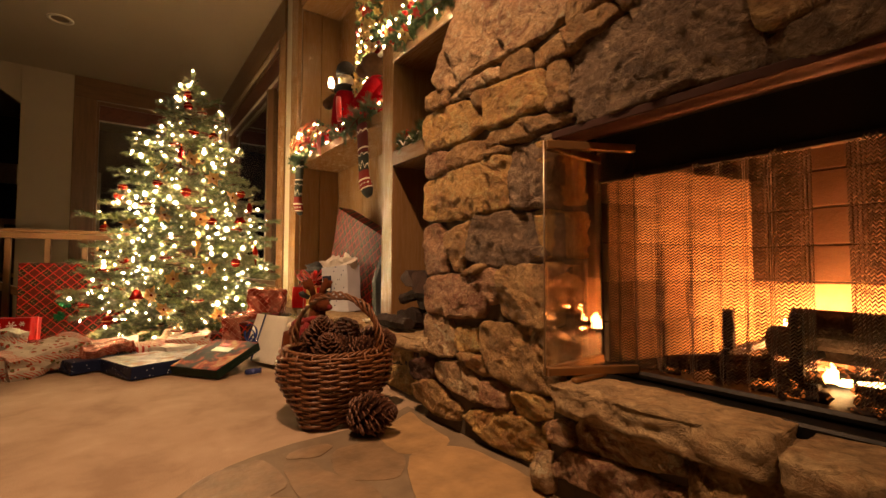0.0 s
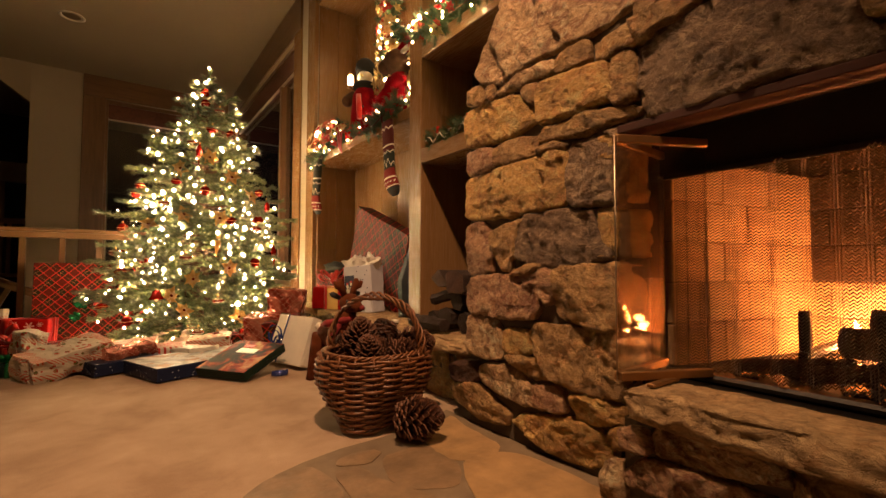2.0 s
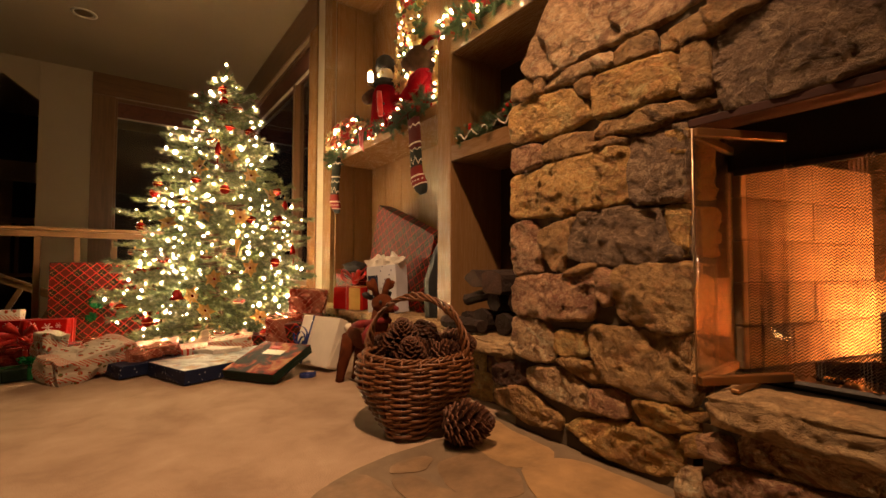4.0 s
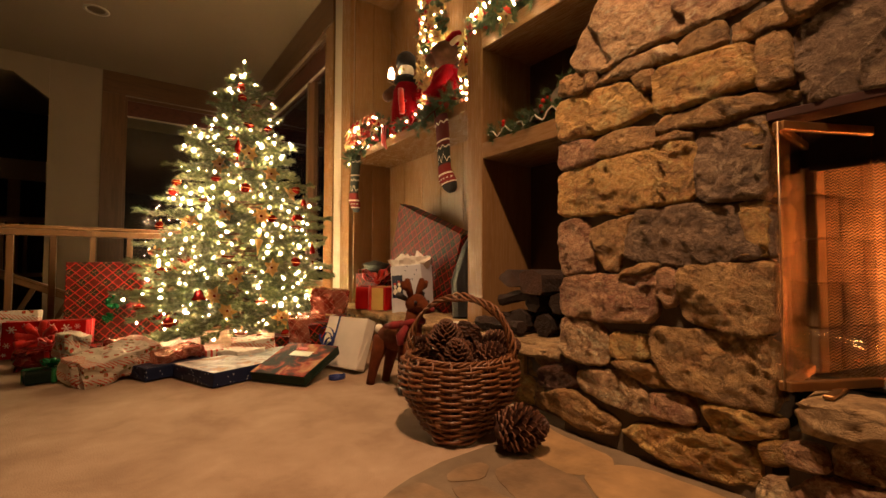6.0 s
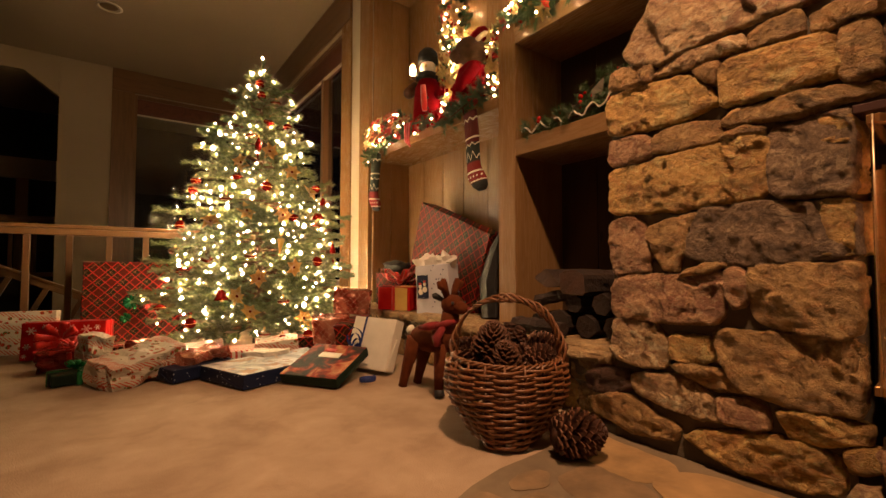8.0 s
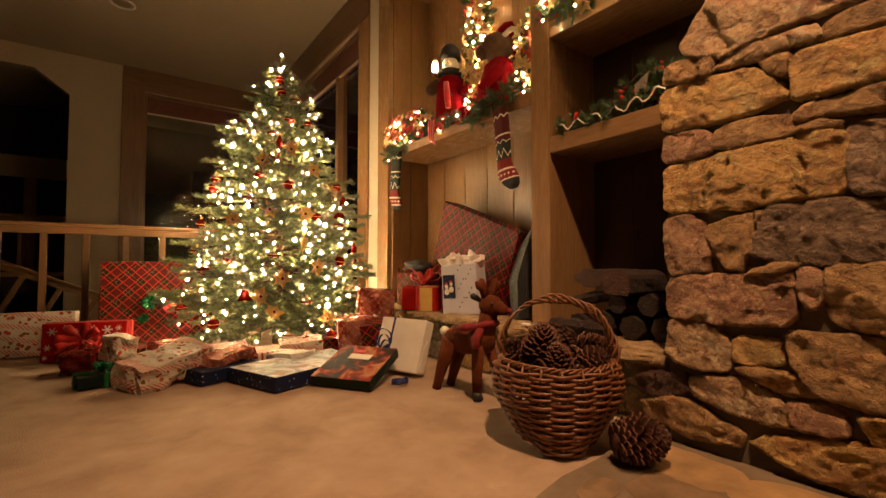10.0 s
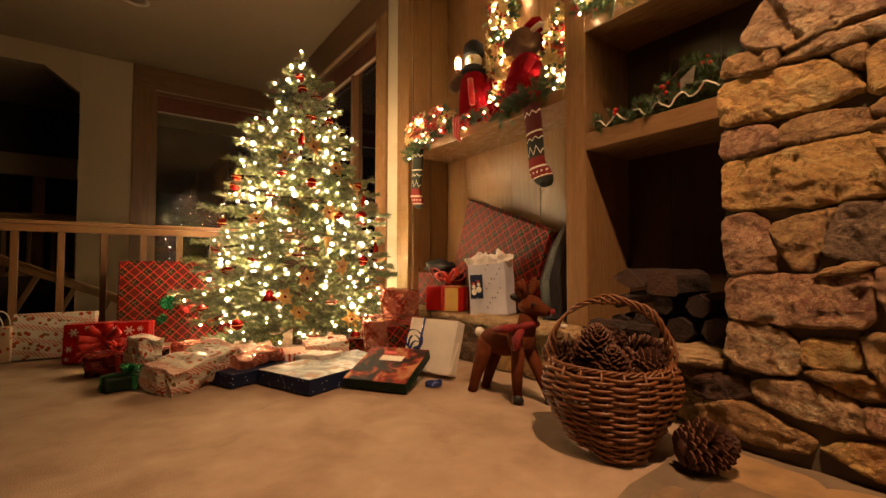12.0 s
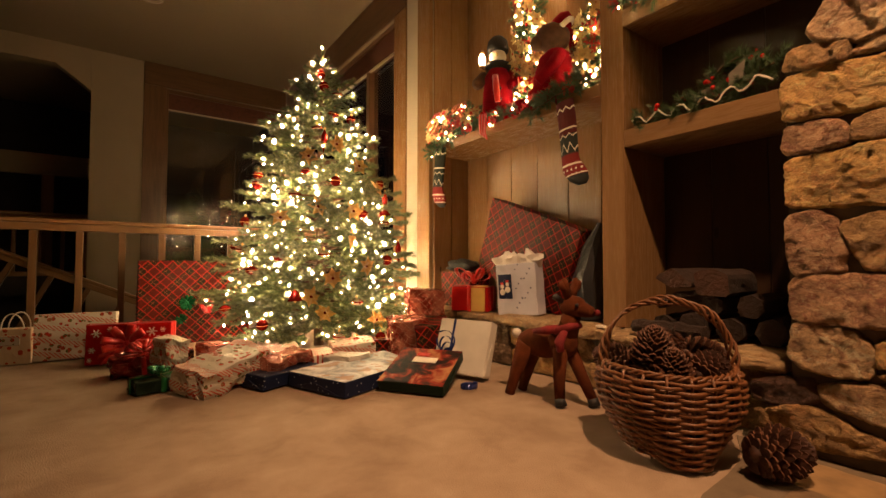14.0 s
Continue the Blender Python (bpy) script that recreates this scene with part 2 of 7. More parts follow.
def glass(name, tint=(1, 1, 1), sheen=0.05):
    """A clear pane: what is behind it shows through, and its gloss grows towards grazing views."""
    m = bpy.data.materials.new(name)
    m.use_nodes = True
    t = m.node_tree
    t.nodes.remove(t.nodes["Principled BSDF"])
    mix, facing = t.nodes.new("ShaderNodeMixShader"), t.nodes.new("ShaderNodeLayerWeight")
    power, level = t.nodes.new("ShaderNodeMath"), t.nodes.new("ShaderNodeMath")
    clear, gloss = t.nodes.new("ShaderNodeBsdfTransparent"), t.nodes.new("ShaderNodeBsdfGlossy")
    clear.inputs[0].default_value, gloss.inputs["Roughness"].default_value = (*tint, 1), 0.0
    facing.inputs["Blend"].default_value = 0.5
    power.operation, level.operation = "POWER", "MULTIPLY_ADD"
    power.inputs[1].default_value, level.inputs[1].default_value, level.inputs[2].default_value = 5.0, 1 - sheen, sheen
    for a, b in ((facing.outputs["Facing"], power.inputs[0]), (power.outputs[0], level.inputs[0]), (level.outputs[0], mix.inputs[0]),
                 (clear.outputs[0], mix.inputs[1]), (gloss.outputs[0], mix.inputs[2])):
        t.links.new(a, b)
    t.links.new(mix.outputs[0], t.nodes["Material Output"].inputs[0])
    return m


M_PANE = glass("window_glass", (0.8, 0.82, 0.85), 0.09)
M_DOOR_GLASS = glass("smoked_glass", (0.97, 0.94, 0.88), 0.15)

# ---- building helpers ----
class Shape:
    """Gathers primitives into one mesh, with a material for each."""

    def __init__(self):
        self.verts, self.faces, self.slots, self.smooth, self.materials = [], [], [], [], []

    def slot(self, material):
        if material not in self.materials:
            self.materials.append(material)
        return self.materials.index(material)

    def take(self, verts, faces, material, smooth=False, m=None):
        base = len(self.verts)
        self.verts += [tuple(m @ Vector(v)) for v in verts] if m is not None else [tuple(v) for v in verts]
        self.faces += [tuple(base + i for i in f) for f in faces]
        self.slots += [self.slot(material)] * len(faces)
        self.smooth += [smooth] * len(faces)
        return self

    def box(self, centre, size, material, bevel=0.004, m=None, segments=1):
        bm = bmesh.new()
        bmesh.ops.create_cube(bm, size=1.0)
        bmesh.ops.scale(bm, vec=size, verts=bm.verts)
        if bevel:
            bmesh.ops.bevel(bm, geom=bm.edges[:], offset=min(bevel, 0.45 * min(size)), segments=segments, affect="EDGES", profile=0.6)
        here = Matrix.Translation(centre)
        bm.verts.index_update()
        self.take([v.co[:] for v in bm.verts], [[v.index for v in f.verts] for f in bm.faces], material, False, (m @ here) if m is not None else here)
        bm.free()
        return self

    def span(self, low, high, material, bevel=0.004, m=None):
        return self.box([(a + b) / 2 for a, b in zip(low, high)], [abs(b - a) for a, b in zip(low, high)], material, bevel, m)

    def ball(self, centre, radii, material, rings=8, sides=12, m=None, wobble=0.0):
        radii = radii if isinstance(radii, (tuple, list)) else (radii,) * 3
        verts, faces = [(0, 0, 1)], []
        for i in range(1, rings):
            a = math.pi * i / rings
            verts += [(math.sin(a) * math.cos(2 * math.pi * j / sides), math.sin(a) * math.sin(2 * math.pi * j / sides), math.cos(a)) for j in range(sides)]
        verts.append((0, 0, -1))
        for j in range(sides):
            k = (j + 1) % sides
            faces.append((0, 1 + j, 1 + k))
            for i in range(rings - 2):
                faces.append((1 + i * sides + j, 1 + (i + 1) * sides + j, 1 + (i + 1) * sides + k, 1 + i * sides + k))
            last = 1 + (rings - 2) * sides
            faces.append((last + j, len(verts) - 1, last + k))
        if wobble:
            verts = [Vector(v) * (1 + wobble * noise.noise(Vector(v) * 2.3 + Vector(centre) * 5)) for v in verts]
        here = Matrix.Translation(centre) @ Matrix.Diagonal((*radii, 1))
        return self.take(verts, faces, material, True, (m @ here) if m is not None else here)

    def tube(self, points, radius, material, sides=6, closed=False, m=None, smooth=True):
        points = [Vector(p) for p in points]
        count = len(points)
        radii = radius if isinstance(radius, (list, tuple)) else [radius] * count
        verts, faces, side = [], [], None
        for i, p in enumerate(points):
            ahead = points[(i + 1) % count] if closed or i < count - 1 else p
            behind = points[i - 1] if closed or i else p
            way = (ahead - behind).normalized()
            if side is None:
                side = way.orthogonal().normalized()
            side = (side - way * side.dot(way)).normalized()
            other = way.cross(side)
            verts += [p + radii[i] * (math.cos(2 * math.pi * j / sides) * side + math.sin(2 * math.pi * j / sides) * other) for j in range(sides)]
        for i in range(count if closed else count - 1):
            a, b = i * sides, ((i + 1) % count) * sides
            faces += [(a + j, a + (j + 1) % sides, b + (j + 1) % sides, b + j) for j in range(sides)]
        if not closed:
            faces += [tuple(range(sides))[::-1], tuple(range((count - 1) * sides, count * sides))]
        return self.take(verts, faces, material, smooth, m)

    def lathe(self, profile, material, sides=16, m=None, smooth=True):
        verts, faces = [], []
        for r, z in profile:
            verts += [(r * math.cos(2 * math.pi * j / sides), r * math.sin(2 * math.pi * j / sides), z) for j in range(sides)]
        for i in range(len(profile) - 1):
            faces += [(i * sides + j, i * sides + (j + 1) % sides, (i + 1) * sides + (j + 1) % sides, (i + 1) * sides + j) for j in range(sides)]
        faces += [tuple(range(sides))[::-1], tuple(range((len(profile) - 1) * sides, len(profile) * sides))]
        return self.take(verts, faces, material, smooth, m)

    def prism(self, outline, low, high, material, axis=2, m=None):
        """An outline in the plane across axis, drawn out from low to high."""
        put = {0: lambda a, b, c: (c, a, b), 1: lambda a, b, c: (a, c, b), 2: lambda a, b, c: (a, b, c)}[axis]
        n = len(outline)
        verts = [put(a, b, low) for a, b in outline] + [put(a, b, high) for a, b in outline]
        faces = [tuple(range(n))[::-1], tuple(range(n, 2 * n))] + [(i, (i + 1) % n, n + (i + 1) % n, n + i) for i in range(n)]
        return self.take(verts, faces, material, False, m)

    def mesh(self, name):
        data = bpy.data.meshes.new(name)
        data.from_pydata(self.verts, [], self.faces)
        for material in self.materials:
            data.materials.append(material)
        data.polygons.foreach_set("material_index", self.slots)
        data.polygons.foreach_set("use_smooth", self.smooth)
        bm = bmesh.new()
        bm.from_mesh(data)
        bmesh.ops.recalc_face_normals(bm, faces=bm.faces[:])
        bm.to_mesh(data)
        bm.free()
        data.update()
        return data

    def thing(self, name, label="", category="", group="", kind="", m=None):
        ob = tagged(new(name, self.mesh(name)), label, category, group, kind)
        if m is not None:
            ob.matrix_world = m
        return ob

    def part(self, name, parent, label="", m=None):
        ob = tagged(new(name, self.mesh(name)), label)
        ob.parent = parent
        if m is not None:
            ob.matrix_basis = m
        return ob


def base(name, m=None, label="", category="", group="", kind=""):
    ob = tagged(new(name), label, category, group, kind)
    ob.empty_display_size = 0.05
    if m is not None:
        ob.matrix_world = m
    return ob


def joined(name, verts, faces, material, parent=None, smooth=False):
    """A mesh from arrays of vertices and faces."""
    data = bpy.data.meshes.new(name)
    data.from_pydata(np.asarray(verts).tolist(), [], np.asarray(faces).tolist())
    data.materials.append(material)
    if smooth:
        data.polygons.foreach_set("use_smooth", [True] * len(data.polygons))
    data.update()
    ob = new(name, data)
    ob.parent = parent
    return ob

# ---- the room ----
FACE, BACK, FAR, RAIL = 1.233, 1.62, 8.04, 5.17
S = Shape


def structure(shape, name, label):
    return shape.thing(name, label, kind="structure")


structure(S().span((-4.6, -4.6, -0.12), (1.9, RAIL + 0.08, -0.004), M_CARPET, 0), "floor", "beige cut-pile carpet, worn and stained")
structure(S().span((-4.6, RAIL + 0.08, -2.72), (1.9, 11.2, -2.6), M_UNLIT, 0), "floor_lower", "stairwell floor below, near-black to read as unlit")
structure(S().span((-4.6, RAIL + 0.06, -2.6), (1.9, RAIL + 0.079, -0.13), M_PAINT, 0), "wall_stairwell", "painted edge of the stairwell")
structure(S().span((-4.6, -4.6, CEIL), (1.9, 11.2, CEIL + 0.15), M_CEIL, 0), "ceiling", "flat ceiling in textured cream paint")
# West and south walls are out of view; their dark colour limits bounced light.
structure(S().span((-4.75, -4.6, -2.7), (-4.6, 11.2, CEIL), M_SHADE_PANEL, 0), "wall_west", "unseen wall, kept dark to cut bounced light")
structure(S().span((-4.6, -4.75, -0.12), (1.9, -4.6, CEIL), M_SHADE_PANEL, 0), "wall_south", "unseen wall, kept dark to cut bounced light")
# Wall beyond the fireplace, behind the built-in shelves, and the plain wall to the south of it.
structure(S().span((1.90, -4.6, -2.7), (2.05, 3.9, CEIL), M_PAINT, 0), "wall_chimney", "wall behind the fireplace and shelves")

# Window wall beside the tree (faces west).
W0, W1, WB, WT = 4.56, 7.55, 0.42, 2.98
side = S().span((FACE, 4.157, -0.12), (FACE + 0.16, 4.357, CEIL), M_WHITE_TRIM, 0)
side.span((FACE + 0.02, 3.965, -0.12), (FACE + 0.16, 4.157, CEIL), M_PAINT, 0)
side.span((FACE, 4.357, -2.7), (FACE + 0.16, FAR, WB), M_PAINT, 0)
side.span((FACE, 4.357, WT), (FACE + 0.16, FAR, CEIL), M_PAINT, 0)
side.span((FACE, W1, WB), (FACE + 0.16, FAR, WT), M_PAINT, 0)
side.span((FACE, 4.357, WB), (FACE + 0.16, W0, WT), M_PAINT, 0)
structure(side, "wall_east", "cream wall with a tall window beside the tree")


def window(name, label, across, low, high, bottom, top, at, depth, posts=()):
    """A framed window whose glass lies across x or y at the place at."""
    ob = base(name, label=label, kind="structure")

    def bar(part, a0, a1, z0, z1, d0, d1, material):
        lowest, highest = ((d0, a0, z0), (d1, a1, z1)) if across == "x" else ((a0, d0, z0), (a1, d1, z1))
        return S().span(lowest, highest, material, 0.004).part(part, ob)

    upright = M_TRIM
    level = M_TRIM_Y if across == "x" else M_TRIM_X
    t, front, rear = 0.05, at, at + depth
    bar("frame_bar", low, low + t, bottom, top, front, rear, upright)
    bar("frame_bar", high - t, high, bottom, top, front, rear, upright)
    bar("frame_bar", low + t, high - t, bottom, bottom + t, front, rear, level)
    bar("frame_bar", low + t, high - t, top - t, top, front, rear, level)
    bar("blind_valance", low + t, high - t, top - 0.27, top - t - 0.002, front + 0.012, front + 0.09, M_RED_WOOD)
    bar("blind_rail", low + t, high - t, top - 0.292, top - 0.272, front + 0.012, front + 0.04, M_WHITE_TRIM)
    edges = [low + t, *posts, high - t]
    for p in posts:
        bar("mullion", p - 0.035, p + 0.035, bottom + t, top - t, front + 0.012, rear, upright)
    for a, b in zip(edges, edges[1:]):
        pane = bar("pane", a + 0.002, b - 0.002, bottom + t, top - t, front + depth * 0.6, front + depth * 0.6 + 0.006, M_PANE)
        pane.visible_shadow = False
    return ob


window("window_1", "tall dark window with pine frame and mahogany valance", "x", W0, W1, WB, WT, FACE + 0.03, 0.12, (5.25,))
trim = base("trim", label="honey pine casing round the side window", kind="structure")
S().span((FACE - 0.02, 4.357, -0.004), (FACE - 0.001, W0 + 0.01, WT), M_WOOD).part("casing", trim)
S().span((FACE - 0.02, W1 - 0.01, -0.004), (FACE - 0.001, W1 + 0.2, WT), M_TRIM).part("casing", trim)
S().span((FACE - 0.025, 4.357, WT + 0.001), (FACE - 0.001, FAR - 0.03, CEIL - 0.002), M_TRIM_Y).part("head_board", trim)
S().span((FACE - 0.03, 4.55, WB - 0.09), (FACE - 0.001, W1, WB - 0.001), M_WOOD_Y).part("sill", trim)
S().span((FACE - 0.018, 3.966, -0.004), (FACE + 0.02, 4.155, CEIL - 0.002), M_WOOD).part("casing", trim)

# Back wall with the big window, the pale pier and the chamfered opening.
B0, B1, BB, BT = -0.42, 1.21, 0.0, 3.04
rear = S().span((-1.21, FAR, -2.7), (B0 - 0.002, FAR + 0.16, CEIL), M_PAINT, 0)
rear.span((B0, FAR, -2.7), (B1, FAR + 0.16, BB), M_PAINT, 0)
rear.span((B0, FAR, BT), (B1, FAR + 0.16, CEIL), M_PAINT, 0)
rear.span((B1, FAR, -2.7), (FACE + 0.16, FAR + 0.16, CEIL), M_PAINT, 0)
rear.prism([(-4.6, CEIL), (-4.6, 3.05), (-1.56, 3.09), (-1.212, 2.82), (-1.212, CEIL)], FAR, FAR + 0.16, M_PAINT, 1)
structure(rear, "wall_north", "cream wall with a window and a wide dark opening")
window("window_2", "large dark window mirroring the lit tree", "y", B0, B1, BB, BT, FAR + 0.03, 0.12, ())
trim = base("trim", label="honey pine casing round the back window", kind="structure")
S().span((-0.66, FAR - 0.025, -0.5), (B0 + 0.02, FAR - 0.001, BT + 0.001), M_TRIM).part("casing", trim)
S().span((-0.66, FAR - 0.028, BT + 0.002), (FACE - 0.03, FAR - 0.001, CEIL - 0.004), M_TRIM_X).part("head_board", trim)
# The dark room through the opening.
structure(S().span((-4.6, 11.05, -2.7), (1.9, 11.2, CEIL), M_UNLIT, 0), "wall_beyond", "far wall of next room, near-black to read as unlit")
inner = S().span((-4.6, 10.2, 2.02), (-0.4, 10.3, 2.35), M_PAINT, 0).span((-1.9, 10.2, -2.7), (-1.75, 10.3, 2.02), M_WOOD, 0)
inner.span((-0.55, 10.2, -2.7), (-0.4, 10.3, 2.02), M_PAINT, 0)
structure(inner, "wall_inner", "pale lintel and post in the dark next room")
structure(S().span((FACE + 0.16, 8.2, -2.7), (FACE + 0.3, 11.05, CEIL), M_UNLIT, 0), "wall_outer", "outer wall, near-black to read as unlit")


def railing(name, label, m, length, gap, first, height=0.95, balusters=True):
    ob = base(name, m, label, "railing")
    S().box((length / 2, 0, height - 0.016), (length, 0.085, 0.032), M_RAIL_X, 0.006).part("handrail", ob)
    S().box((length / 2, 0, height - 0.058), (length, 0.042, 0.05), M_RAIL_X, 0.003).part("sub_rail", ob)
    S().box((length / 2, 0, 0.03), (length, 0.06, 0.06), M_RAIL_X, 0.004).part("shoe_rail", ob)
    post = S().box((0, 0, (height - 0.083 + 0.06) / 2), (0.044, 0.044, height - 0.083 - 0.06), M_RAIL, 0.003).mesh("baluster")
    x = first
    while x < length:
        b = new("baluster", post)
        b.parent, b.location = ob, (x, 0, 0)
        x += gap
    return ob


railing("railing", "honey pine railing with square balusters along the stairwell", pose(-4.5, RAIL, -0.004), 5.7, 0.257, 0.053)
slope = railing("stair_rail", "sloping pine handrail in the dark stairwell", pose(-2.9, 6.4, 0.30, 0, 24.5, 0), 3.6, 0.30, 0.1, 0.9)
structure(S().span((-4.6, 9.2, 0.2), (-0.6, 10.2, 0.45), M_UNLIT, 0).span((-4.6, 9.9, -2.6), (-0.6, 10.2, 0.2), M_UNLIT, 0), "floor_beyond", "landing in the next room, near-black to read as unlit")
railing("railing", "pine railing in the dark room beyond", pose(-4.0, 9.4, 0.45), 3.3, 0.26, 0.1, 0.9)

light = base("ceiling_light", pose(-0.67, 6.27, CEIL), "round recessed ceiling light, switched off", "ceiling light")
S().lathe([(0.115, 0.0), (0.118, -0.006), (0.098, -0.014), (0.088, -0.008), (0.085, 0.0)], M_WHITE_TRIM, 28).part("ring", light)
S().lathe([(0.001, -0.0045), (0.07, -0.0045), (0.085, -0.002)], M_CHROME, 24).part("lens", light)

# ---- built-in shelves ----
SIDE0, POST0, POST1, BAY1 = 1.47, 2.205, 2.34, 3.965
TOP = 3.02
shelves = base("built_in_shelves", label="honey pine built-in shelves beside the stone chimney", category="shelving")
for a, b in ((POST0, POST1),):
    S().span((FACE, a, 0.30), (BACK, b, CEIL - 0.002), M_WOOD).part("post", shelves)
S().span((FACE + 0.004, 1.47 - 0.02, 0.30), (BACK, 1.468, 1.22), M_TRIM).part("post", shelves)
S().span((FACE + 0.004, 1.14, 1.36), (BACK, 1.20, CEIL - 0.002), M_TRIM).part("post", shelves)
S().span((FACE + 0.021, BAY1, -0.003), (1.895, BAY1 + 0.12, CEIL - 0.002), M_WOOD).part("side_panel", shelves)
# Upright boards of the back and of the end panel, with open joints.
y = 1.205
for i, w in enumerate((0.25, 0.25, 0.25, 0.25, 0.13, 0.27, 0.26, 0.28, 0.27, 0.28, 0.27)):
    # Boards of the chimney-side bay carry that recess's shade in their colour.
    S().span((BACK, y + 0.0012, 0.28), (BACK + 0.02, min(y + w, BAY1) - 0.001, CEIL - 0.002), M_SHADE_PANEL if y < 2.1 else M_WOOD, 0.002).part("board", shelves)
    y += w
for x0, x1 in ((FACE + 0.022, FACE + 0.20), (FACE + 0.203, BACK - 0.002)):
    S().span((x0, BAY1 - 0.016, 0.302), (x1, BAY1 - 0.001, TOP), M_WOOD, 0.004).part("board", shelves)
S().span((FACE - 0.006, POST1 + 0.002, 1.53), (BACK - 0.002, BAY1 - 0.018, 1.60), M_WOOD_Y).part("shelf", shelves)
S().span((FACE - 0.004, SIDE0 + 0.002, 1.222), (BACK - 0.002, POST0 - 0.002, 1.312), M_SHELF_SHADE_Y).part("shelf", shelves)
S().span((FACE - 0.004, 1.205, 1.85), (BACK - 0.002, POST0 - 0.002, 1.94), M_SHELF_SHADE_Y).part("shelf", shelves)
S().span((FACE + 0.002, POST1 + 0.002, TOP), (BACK - 0.002, BAY1 - 0.018, TOP + 0.06), M_WOOD_Y).part("shelf", shelves)
S().span((FACE - 0.003, 1.205, 3.06), (FACE + 0.03, BAY1 - 0.02, CEIL - 0.003), M_WOOD_Y).part("head_board", shelves)

# ---- fireplace ----
def smooth_outline(corners, count, rounds=2, keep=0.78):
    pts = [Vector(p) for p in corners]
    for _ in range(rounds):
        pts = [q for a, b in zip(pts, pts[1:] + pts[:1]) for q in (a * keep + b * (1 - keep), a * (1 - keep) + b * keep)]
    edges = list(zip(pts, pts[1:] + pts[:1]))
    total = sum((b - a).length for a, b in edges)
    out, reach, i = [], 0.0, 0
    for k in range(count):
        want = total * k / count
        while reach + (edges[i][1] - edges[i][0]).length < want:
            reach += (edges[i][1] - edges[i][0]).length
            i += 1
        a, b = edges[i]
        out.append(a + (b - a) * ((want - reach) / max((b - a).length, 1e-6)))
    return out


def ledges(q, angle, pitch, seed):
    """Broken beds: tilted plates that step up and down along a direction in the face."""
    s = (math.cos(angle) * q.y + math.sin(angle) * (q.z + q.x)) / pitch + 0.9 * noise.noise(q * 6.5) + 0.35 * noise.noise(q * 19)
    k = math.floor(s)
    f = s - k
    here, ahead = ((math.sin((k + d) * 91.7 + seed * 47.3) * 43758.5) % 1.0 for d in (0, 1))
    step = max(0.0, (f - 0.91) / 0.09)
    step = step * step * (3 - 2 * step)
    return here + (ahead - here) * step + 0.55 * (f * (1 - step) - 0.5)


def chipped(p, seed, coarse=1.0):
    """Relief of a split stone face: plates, ledges and fine broken grain."""
    q = Vector(p) + Vector((seed * 3.1, seed * 1.7, seed * 2.3))
    turn = 0.9 + 1.1 * math.sin(seed * 12.9)
    bent = q + 0.014 * Vector((0, noise.noise(q * 13), noise.noise(q * 13 + Vector((4, 0, 0)))))
    patch = max(0.0, min(1.0, 0.55 + 1.8 * noise.noise(q * 6 + Vector((9, 3, 1)))))
    face = 0.0135 * ledges(bent, turn, 0.095, seed) + 0.0110 * patch * ledges(bent, turn + 1.0, 0.038, seed + 5)
    return coarse * (face - 0.009 - 0.0085 * abs(noise.noise(bent * 19)) - 0.0042 * abs(noise.noise(q * 46))) + 0.001 * noise.noise(q * 90)


